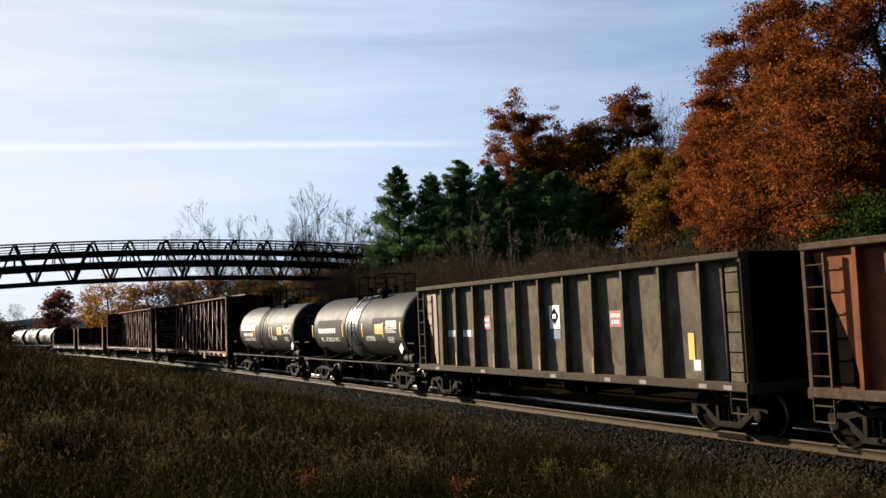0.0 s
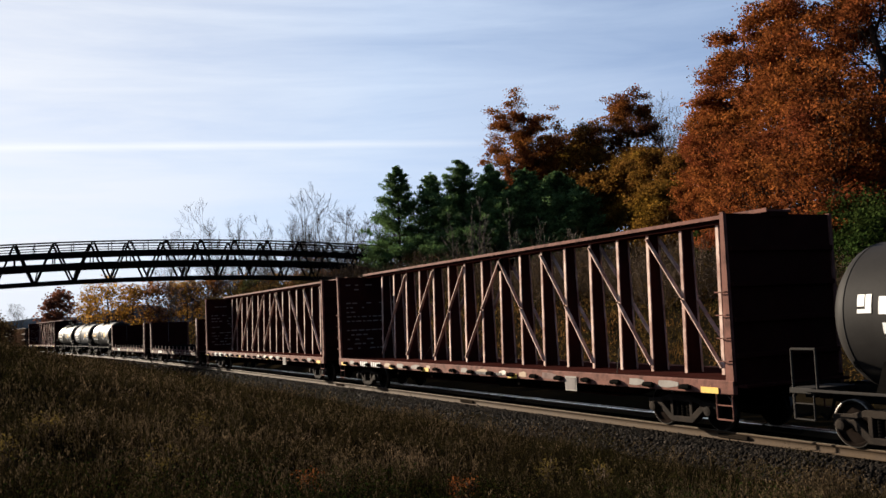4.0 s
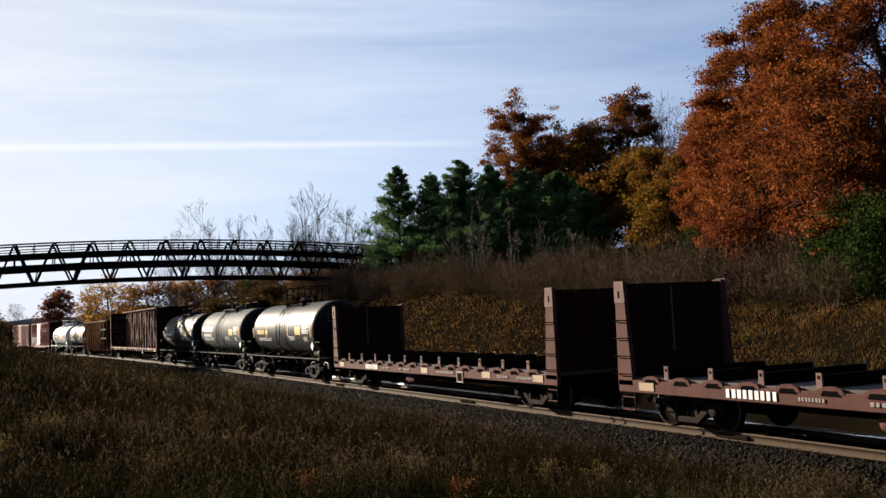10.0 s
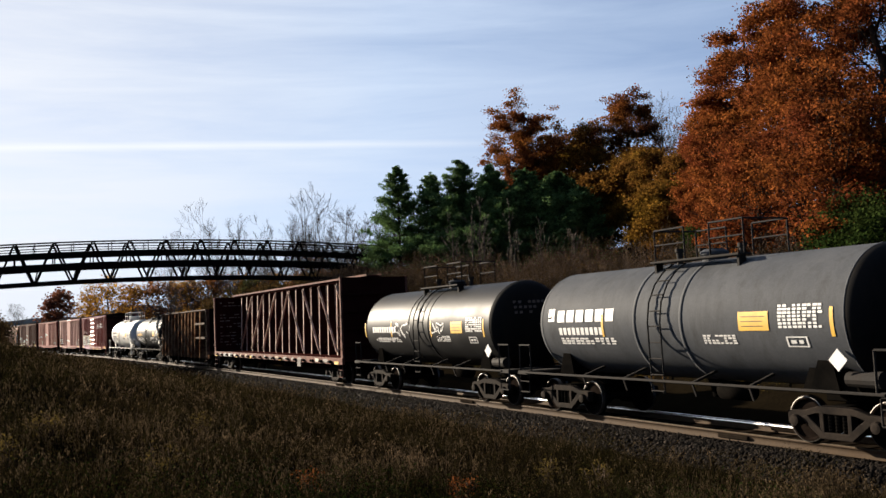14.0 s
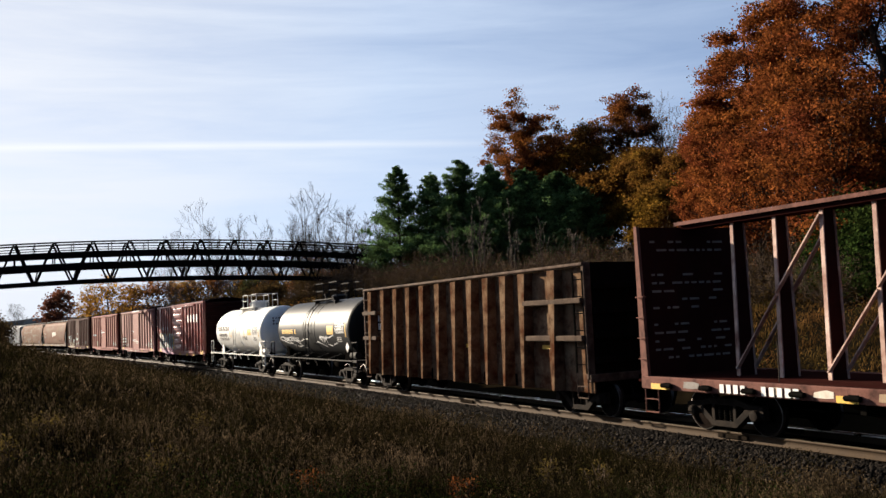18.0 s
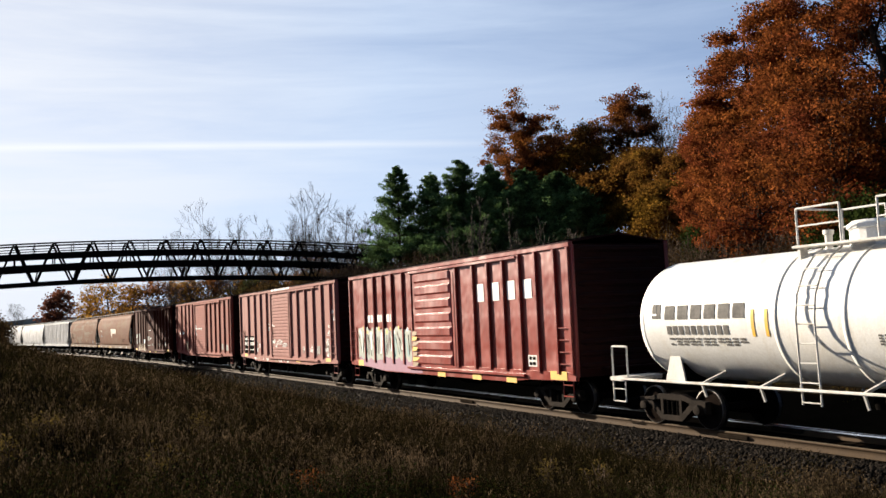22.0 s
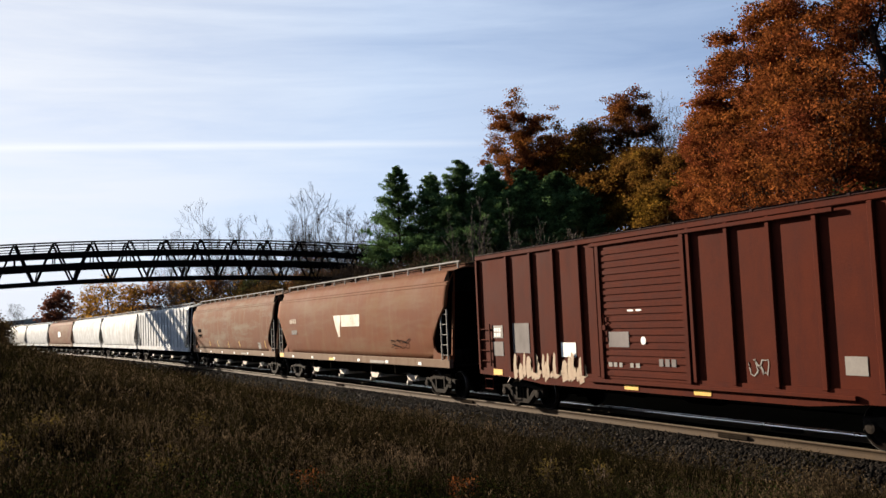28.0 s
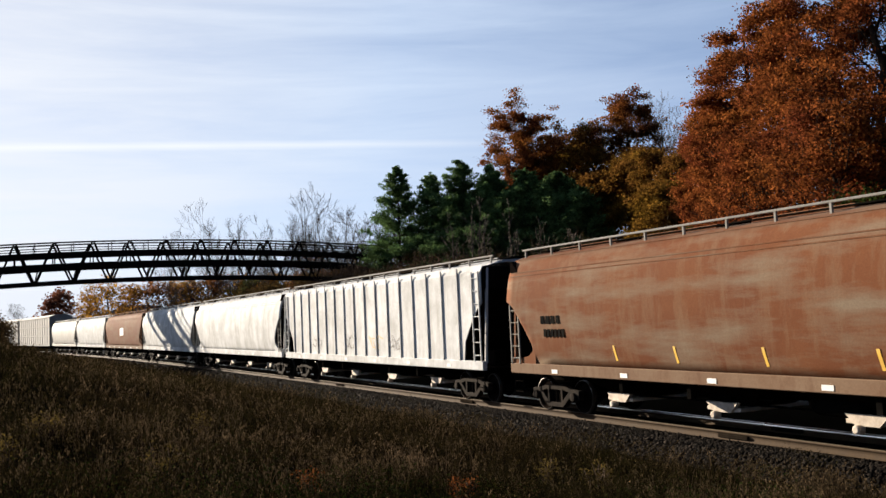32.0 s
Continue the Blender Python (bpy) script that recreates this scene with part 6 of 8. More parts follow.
    lettering(s, -6.82, 1.99, 0.40, 0.10, 3, -1.514, M["white"], "white block numerals", seed=156, gap=0.28)
    plate(s, "notice", -3.45, -2.8, 1.48, 1.84, -1.506, M["white"], "square white notice")
    rnd = random.Random(9)
    for k in range(26):
        x0, w = -5.75 + k * 0.13 + rnd.uniform(-0.04, 0.04), rnd.uniform(0.10, 0.24)
        z0, zz = rnd.uniform(0.80, 1.0), rnd.uniform(1.08, 1.62)
        part("graffiti", prism(B(), [(x0, z0), (x0 - 0.03, (z0 + zz) / 2), (x0 + 0.03, zz - 0.05), (x0 + w * 0.5, zz), (x0 + w, zz - 0.09), (x0 + w * 0.8, (z0 + zz) / 2 + 0.06), (x0 + w * 1.1, z0 + 0.08)], -1.5495 - 0.0004 * (k % 6), -1.5465), M["peach_spray"], s, "ochre spray paint along the foot of the side")
    plate(s, "green_patch", -1.35, -0.6, 1.75, 2.1, -1.576, M["faint"], "dull painted patch")
    part("white_spot", lathe(B(), [(0.09, -1.577), (0.09, -1.571)], "y", 16, (-0.1, 0, 1.9)), M["white"], s)
    lettering(s, -1.4, 1.3, 1.2, 0.1, 6, -1.576, M["worn"], "faded lettering", seed=150)
    lettering(s, 0.4, 1.35, 0.6, 0.16, 3, -1.576, M["faint"], "faded lettering", seed=151)
    lettering(s, -0.6, 2.55, 0.6, 0.04, 2, -1.576, M["white"], "thin white line", seed=152)
    plate(s, "data_box", 5.15, 5.6, 1.33, 1.65, -1.506, M["worn"], "framed data box")
    scrawl(s, 3.0, 0.4, 1.2, 0.4, -1.51, M["worn"], 153)
    for x0 in (-6.9, -0.9, 1.4, 6.2):
        plate(s, "yellow_reflector", x0, x0 + 0.5, 0.80 if abs(x0) < 5 else 0.92, 0.92 if abs(x0) < 5 else 1.08, -1.545, M["yellow"])
    # covered hoppers
    t = hopper("rust-brown covered hopper with a pale sign", -325.85, M["hopper_brown_deep"], M["hopper_brown_deep"], M["dark_end"], 9.2, rail=M["pale_rail"], seed=1)
    skin_patch(t, "pale_sign", [(-0.28, 2.40), (1.72, 2.40), (1.72, 2.86), (-0.28, 2.86)], M["sign_cream"], "pale blank sign board with thin joints")
    for x0 in (0.72, 1.27):
        skin_patch(t, "sign_joint", [(x0, 2.41), (x0 + 0.025, 2.41), (x0 + 0.025, 2.85), (x0, 2.85)], M["sill_dust"])
    skin_patch(t, "pale_shield", [(-0.72, 1.98), (-0.55, 1.98), (-0.33, 2.86), (-1.23, 2.86)], M["sign_cream"], "pale blank shield-shaped sign")
    lettering(t, -7.2, 2.60, 1.0, 0.20, 4, -1.553, M["peach_spray"], "pale block lettering", seed=160)
    lettering(t, -7.0, 2.1, 1.0, 0.2, 6, -1.535, M["faint"], "dark faded numerals", seed=161)
    scrawl(t, 4.6, 1.6, 1.55, 0.4, -1.53, M["grime"], 162)
    plate(t, "yellow_reflector", -2.0, -1.4, 1.03, 1.13, -1.506, M["yellow"])
    plate(t, "pale_strip", 2.6, 4.0, 1.03, 1.13, -1.506, M["worn"])
    plate(t, "yellow_patch", -9.1, -8.5, 1.04, 1.22, -1.506, M["yellow"])
    u = hopper("sun-bleached brown covered hopper with amber stripes", -345.20, M["hopper_brown"], M["hopper_brown"], M["dark_end"], 9.33, rail=M["pale_rail"], seed=2)
    lettering(u, -7.6, 2.32, 0.95, 0.2, 4, -1.553, M["grime"], "dark faded block lettering", seed=170)
    lettering(u, -7.5, 1.98, 1.0, 0.2, 6, -1.535, M["grime"], "dark faded numerals", seed=171)
    for x0 in (-4.6, -2.5, 0.0, 2.5, 7.6):
        skin_patch(u, "amber_stripe", [(x0, 1.42), (x0 + 0.07, 1.42), (x0 + 0.02, 1.78), (x0 - 0.05, 1.78)], M["yellow"], "slanting amber stripe")
    skin_patch(u, "data_box", [(6.25, 1.38), (6.75, 1.38), (6.75, 1.70), (6.25, 1.70)], M["worn"], "framed data box")
    skin_patch(u, "data_field", [(6.30, 1.56), (6.48, 1.56), (6.48, 1.66), (6.30, 1.66)], M["hopper_brown"])
    plate(u, "pale_strip", 3.0, 4.0, 1.05, 1.13, -1.506, M["worn"])
    v = hopper("white ribbed covered hopper with scrawled paint", -365.95, M["hopper_white"], M["hopper_white"], M["dark_end"], 9.8, ribs=16, seed=3, rail=M["pale_rail"])
    for k, x0 in enumerate((-5.6, -1.6, 0.9, 2.8)):
        scrawl(v, x0, 1.1, 1.4, 0.7, -1.47, M["faint"] if k != 2 else M["yellow"], 180 + k)
    hopper("clean white covered hopper with smooth sides", -385.9, M["hopper_white"], M["hopper_white"], M["dark_end"], 9.5, seed=4, rail=M["pale_rail"])
    hopper("greyish white covered hopper with smooth sides", -405.5, M["hopper_white"], M["hopper_white"], M["dark_end"], 9.5, seed=5, rail=M["pale_rail"])
    y = hopper("brown covered hopper with a small pale sign", -425.0, M["hopper_brown_deep"], M["hopper_brown_deep"], M["dark_end"], 9.4, seed=6)
    plate(y, "pale_sign", -0.9, 1.0, 2.2, 2.9, -1.552, M["white"], "small pale sign board")
    hopper("white covered hopper with smooth sides", -444.5, M["hopper_white"], M["hopper_white"], M["dark_end"], 9.4, seed=7)
    hopper("pale grey covered hopper with smooth sides", -464.0, M["hopper_grey"], M["hopper_grey"], M["dark_end"], 9.4, seed=8)
    car_carrier("tall pale grey car carrier wagon with screened sides", -488.6, M["hopper_grey"], M["dark_end"])
    car_carrier("tall pale grey car carrier wagon with screened sides", -516.8, M["hopper_grey"], M["dark_end"])


build_train()

# ---- plants ----
M["bark"] = shade("bark", (0.055, 0.043, 0.033), (0.085, 0.068, 0.052), 0.95, scale=3, fine=20, bump=0.6, spec=0.0)
M["bark_pale"] = shade("bark_pale", (0.0975, 0.0825, 0.07125), (0.135, 0.1162, 0.1013), 0.95, scale=3, fine=20, bump=0.4, spec=0.0)
M["bark_sapling"] = shade("sapling_bark", (0.12, 0.105, 0.09), (0.17, 0.15, 0.13), 0.95, scale=3, fine=20, bump=0.3, spec=0.0)
M["twig"] = shade("twigs", (0.105, 0.075, 0.055), (0.19, 0.140, 0.105), 0.95, scale=1, fine=12, bump=0.0, vary=0.55, spec=0.0)
M["maple"] = leafy("maple_leaves", (0.118, 0.030, 0.013), (0.205, 0.068, 0.017), 0.42, 0.70, 1.28, 0.55, 1.5, 0.35)
M["oak"] = leafy("oak_leaves", (0.088, 0.025, 0.013), (0.205, 0.078, 0.018), 0.42, 0.6, 1.4, 0.45, 1.3, 0.28)
M["gold"] = leafy("golden_leaves", (0.150, 0.083, 0.013), (0.115, 0.050, 0.014), 0.42, 0.55, 1.45, 0.55, 1.4, 0.3)
M["amber"] = leafy("amber_leaves", (0.30, 0.105, 0.022), (0.22, 0.088, 0.020), 0.5, 0.55, 1.45, 0.4, 1.3, 0.3)
M["far_gold"] = leafy("far_golden_leaves", (0.27, 0.145, 0.022), (0.17, 0.075, 0.02), 0.45, 0.5, 1.5, 0.5, 0.8)
M["far_orange"] = leafy("far_orange_leaves", (0.18, 0.070, 0.02), (0.095, 0.046, 0.022), 0.45, 0.5, 1.5, 0.5, 0.8)
M["far_green"] = leafy("far_green_leaves", (0.049, 0.056, 0.021), (0.07, 0.063, 0.021), 0.3)
M["brush"] = leafy("brown_bush_leaves", (0.051, 0.033, 0.015), (0.072, 0.045, 0.015), 0.3)
M["bank_bush"] = leafy("bank_bush_leaves", (0.060, 0.036, 0.018), (0.040, 0.030, 0.013), 0.3)
M["maroon"] = leafy("maroon_leaves", (0.104, 0.044, 0.028), (0.144, 0.056, 0.032), 0.35)
M["green"] = leafy("green_leaves", (0.020, 0.036, 0.009), (0.033, 0.044, 0.011), 0.3, 0.5, 1.5, 0.5, 1.6)
M["pine"] = leafy("pine_needles", (0.054, 0.100, 0.037), (0.086, 0.136, 0.049), 0.3, 0.55, 1.5, 0.5, 0.9)
# dry grass set very dark: shade among the blades is in its colour
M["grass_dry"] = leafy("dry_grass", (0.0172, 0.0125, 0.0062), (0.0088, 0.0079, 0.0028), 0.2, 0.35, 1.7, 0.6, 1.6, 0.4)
M["grass_bank"] = leafy("bank_grass_blades", (0.122, 0.058, 0.019), (0.074, 0.046, 0.014), 0.3, 0.7, 1.3, 0.5, 1.1, 0.3)


def tubes(segs, sides=5):
    """Tapered round limbs from (a, b, ra, rb) rows, as vertices and faces."""
    a = np.array([s[0] for s in segs])
    b = np.array([s[1] for s in segs])
    ra = np.array([s[2] for s in segs])[:, None, None]
    rb = np.array([s[3] for s in segs])[:, None, None]
    d = b - a
    d /= np.linalg.norm(d, axis=1, keepdims=True) + 1e-9
    ref = np.where(np.abs(d[:, 2:3]) < 0.9, np.array([[0, 0, 1.0]]), np.array([[1.0, 0, 0]]))
    u = np.cross(d, ref)
    u /= np.linalg.norm(u, axis=1, keepdims=True)
    w = np.cross(d, u)
    an = np.arange(sides) * 2 * np.pi / sides
    ring = u[:, None, :] * np.cos(an)[None, :, None] + w[:, None, :] * np.sin(an)[None, :, None]
    v = np.concatenate([a[:, None, :] + ring * ra, b[:, None, :] + ring * rb], 1).reshape(-1, 3)
    n = len(segs)
    base = (np.arange(n) * 2 * sides)[:, None]
    i = np.arange(sides)
    j = (i + 1) % sides
    f = np.stack([base + i, base + j, base + sides + j, base + sides + i], -1).reshape(-1, 4)
    return v, f


def stem_tube(segs, sides=7):
    """One tapered stem through the ends of a chain of pieces."""
    pts = [segs[0][0]] + [q[1] for q in segs]
    rad = [segs[0][2]] + [q[3] for q in segs]
    an = np.arange(sides) * 2 * np.pi / sides
    v = np.concatenate([np.array(p) + np.column_stack([np.cos(an) * r, np.sin(an) * r, np.zeros(sides)]) for p, r in zip(pts, rad)])
    i = np.arange(sides)
    j = (i + 1) % sides
    f = np.concatenate([np.column_stack([k * sides + i, k * sides + j, (k + 1) * sides + j, (k + 1) * sides + i]) for k in range(len(segs))])
    return v, f


def leaves(centres, size, rng, aspect=0.75, flat=0.0):
    """One bent four-cornered leaf or spray at each centre."""
    n = len(centres)
    d = rng.normal(size=(n, 3))
    d[:, 2] *= 1 - flat
    d /= np.linalg.norm(d, axis=1, keepdims=True)
    e = rng.normal(size=(n, 3))
    e -= (e * d).sum(1, keepdims=True) * d
    e /= np.linalg.norm(e, axis=1, keepdims=True)
    s = size * rng.uniform(0.55, 1.35, (n, 1))
    k = np.cross(d, e) * s * 0.18
    v = np.stack([centres - d * s * 0.5, centres + e * s * aspect * 0.5 + k, centres + d * s * 0.5, centres - e * s * aspect * 0.5 + k], 1).reshape(-1, 3)
    f = np.arange(n * 4).reshape(n, 4)
    return v, f


THIN = 0.006


def branch(rng, start, way, length, r, depth, segs, tips, spread=0.55, lift=0.15, kids=3):
    """Grows one limb in three bent pieces, then its side limbs."""
    p = np.array(start, float)
    d = np.array(way, float)
    d /= np.linalg.norm(d)
    pts = [p]
    for i in range(3):
        d = d + rng.normal(size=3) * 0.16 + np.array([0, 0, lift * 0.3])
        d /= np.linalg.norm(d)
        q = p + d * length / 3
        r2 = r * (1 - 0.22 * (i + 1))
        segs.append((p, q, max(r * (1 - 0.22 * i), THIN), max(r2, THIN)))
        p = q
        pts.append(p)
    if depth == 0:
        tips.append(pts[2])
        tips.append(pts[3])
        return
    for k in range(kids):
        t = rng.uniform(0.3, 1.0)
        i = min(int(t * 3), 2)
        q = pts[i] + (pts[i + 1] - pts[i]) * (t * 3 - i)
        w = d + rng.normal(size=3) * spread
        w[2] += lift
        branch(rng, q, w, length * rng.uniform(0.5, 0.75), r * 0.5, depth - 1, segs, tips, spread, lift, kids)
    branch(rng, p, d + rng.normal(size=3) * 0.3, length * 0.6, r * 0.4, depth - 1, segs, tips, spread, lift, kids)


def broadleaf(name, label, x, y, top, width, leaf, count, size, seed, low=0.22, bark="bark", clump=0.55):
    rng = np.random.default_rng(seed)
    z0 = float(ground_z(x, y)) - 0.15
    hgt = top - z0
    segs, tips = [], []
    base = np.array([0.0, 0, 0])
    p = base
    n = 6
    for i in range(n):
        q = np.array([rng.normal() * 0.12 * i / n * width * 0.2, rng.normal() * 0.12 * i / n * width * 0.2, hgt * 0.86 * (i + 1) / n])
        r0 = 0.020 * hgt * (1 - 0.85 * i / n)
        segs.append((p, q, r0, 0.020 * hgt * (1 - 0.85 * (i + 1) / n) + 0.01))
        p = q
    m = {"oak": 36, "maple": 34}.get(leaf, 22)
    for k in range(m):
        u = low + (0.95 - low) * (k + rng.uniform(0, 0.8)) / m
        zz = hgt * 0.86 * u
        i = min(int(u * n), n - 1)
        q = segs[i][0] + (segs[i][1] - segs[i][0]) * (u * n - i)
        a = k * 2.4 + rng.uniform(-0.5, 0.5)
        reach = width * 0.5 * (0.30 + 0.70 * math.sin(math.pi * (0.12 + 0.72 * (1 - u)))) * rng.uniform(0.62, 1.05)
        w = (math.cos(a), math.sin(a), 0.25 + 0.65 * u)
        branch(rng, q, w, reach * 0.72, 0.0075 * hgt * (1.15 - u), 2, segs, tips, 0.6, 0.16, 3)
    t = thing(name, label, "tree")
    t.location = (x, y, z0)
    raw("trunk", *stem_tube(segs[:n], 7), M[bark], t)
    raw("limb_work", *tubes(segs[n:], 4), M[bark], t)
    if count:
        tips = np.array(tips)
        if leaf in ("oak", "maple", "gold", "amber"):      # leaves sit in tufts, with gaps between them
            tips = tips[rng.permutation(len(tips))[:int(len(tips) * {"oak": 0.38, "maple": 0.38}.get(leaf, 0.5))]]
        pick = tips[rng.integers(0, len(tips), count)]
        c = pick + rng.normal(size=(count, 3)) * clump * np.array([1, 1, 0.42 if leaf in ("oak", "maple") else 0.6])
        c = c[c[:, 2] > hgt * low * 0.55]
        over = np.linalg.norm(c[:, :2], axis=1)
        c = c[over < width * 0.60]
        v, f = leaves(c, size, rng, 0.8, 0.2)
        raw("crown", v, f, M[leaf], t)
    return t


def bare_tree(name, label, x, y, top, width, seed, bark="bark_pale"):
    """A leafless tree: a short trunk that fans out into many thin rising limbs."""
    global THIN
    THIN = 0.013 if x < -95 else 0.020 if bark == "bark_sapling" else 0.008
    rng = np.random.default_rng(seed)
    z0 = float(ground_z(x, y)) - 0.15
    hgt = top - z0
    segs, tips = [], []
    p = np.zeros(3)
    n = 7
    stem = []
    for i in range(n):
        q = p + np.array([rng.normal() * 0.05, rng.normal() * 0.05, 1.0]) * hgt * 0.86 / n
        r0, r1 = 0.011 * hgt * (1 - 0.9 * i / n), 0.011 * hgt * (1 - 0.9 * (i + 1) / n)
        segs.append((p, q, max(r0, THIN), max(r1, THIN)))
        stem.append((p, q))
        p = q
    limbs = 10 if bark == "bark_sapling" else 17
    for k in range(limbs):
        u = 0.22 + 0.72 * (k + rng.random()) / limbs
        a, b = stem[min(int(u * n), n - 1)]
        g = k * 2.4 + rng.uniform(-0.6, 0.6)
        w = (math.cos(g) * 0.62, math.sin(g) * 0.62, 1.05)
        ln = min(hgt * 0.34, width * 0.62) * (1.15 - 0.75 * u) * rng.uniform(0.75, 1.15)
        branch(rng, a + (b - a) * rng.random(), w, ln, 0.005 * hgt * (1.2 - u), 1 if bark == "bark_sapling" else 3, segs, tips, 0.42, 0.28, 2)
    THIN = 0.006
    v, f = tubes(segs[n:], 3)
    ob = thing(name, label, "tree")
    ob.location = (x, y, z0)
    raw("trunk", *stem_tube(segs[:n], 6), M[bark], ob)
    raw("crown", v, f, M[bark], ob)
    return ob


def pine(label, x, y, top, width, seed):
    rng = np.random.default_rng(seed)
    z0 = float(ground_z(x, y)) - 0.15
    hgt = top - z0
    segs, c = [], []
    n = 8
    for i in range(n):
        a, b = hgt * i / n, hgt * (i + 1) / n
        segs.append((np.array([0, 0, a]), np.array([rng.normal() * 0.05, rng.normal() * 0.05, b]), 0.016 * hgt * (1 - a / hgt) + 0.02, 0.016 * hgt * (1 - b / hgt) + 0.015))
    width *= 1.5
    z = 0.08 * hgt
    while z < hgt * 0.97:
        u = z / hgt
        for k in range(6):
            a = rng.uniform(0, 6.28)
            ln = width * 0.5 * min(1.0, 1.30 * (1 - u) ** 0.88) * rng.uniform(0.5, 1.12) + 0.12
            rise = 0.05 + 0.55 * u
            p = np.array([0, 0, z])
            q = p + np.array([math.cos(a), math.sin(a), rise]) * ln
            segs.append((p, q, 0.035 * (1 - u) + 0.012, 0.01))
            m = int(4 * ln) + 2                       # tufts along the limb
            per = 15
            sp = rng.uniform(0.28, 1.0, m)
            cc = p + (q - p) * sp[:, None]
            cc[:, 2] += 0.12 * ln * sp ** 2           # tips turn up
            cc = cc + rng.normal(size=(m, 3)) * (0.05 + 0.11 * ln * (1 - 0.6 * sp[:, None])) * np.array([1, 1, 0.3])
            cc = np.repeat(cc, per, 0) + rng.normal(size=(m * per, 3)) * np.array([0.21, 0.21, 0.10]) * (0.45 + 0.55 * min(1.0, 2.2 * (1 - u)))
            c.append(cc)
        z += hgt * 0.030 * rng.uniform(0.7, 1.3)
    c.append(np.column_stack([rng.normal(size=60) * 0.07, rng.normal(size=60) * 0.07, hgt * rng.uniform(0.93, 1.0, 60)]))
    t = thing("pine_tree", label, "tree", group="pines by the bridge")
    t.location = (x, y, z0)
    v, f = tubes(segs, 5)
    raw("trunk", v, f, M["bark"], t)
    v, f = leaves(np.concatenate(c), 0.36, rng, 0.24, 0.1)
    raw("crown", v, f, M["pine"], t)


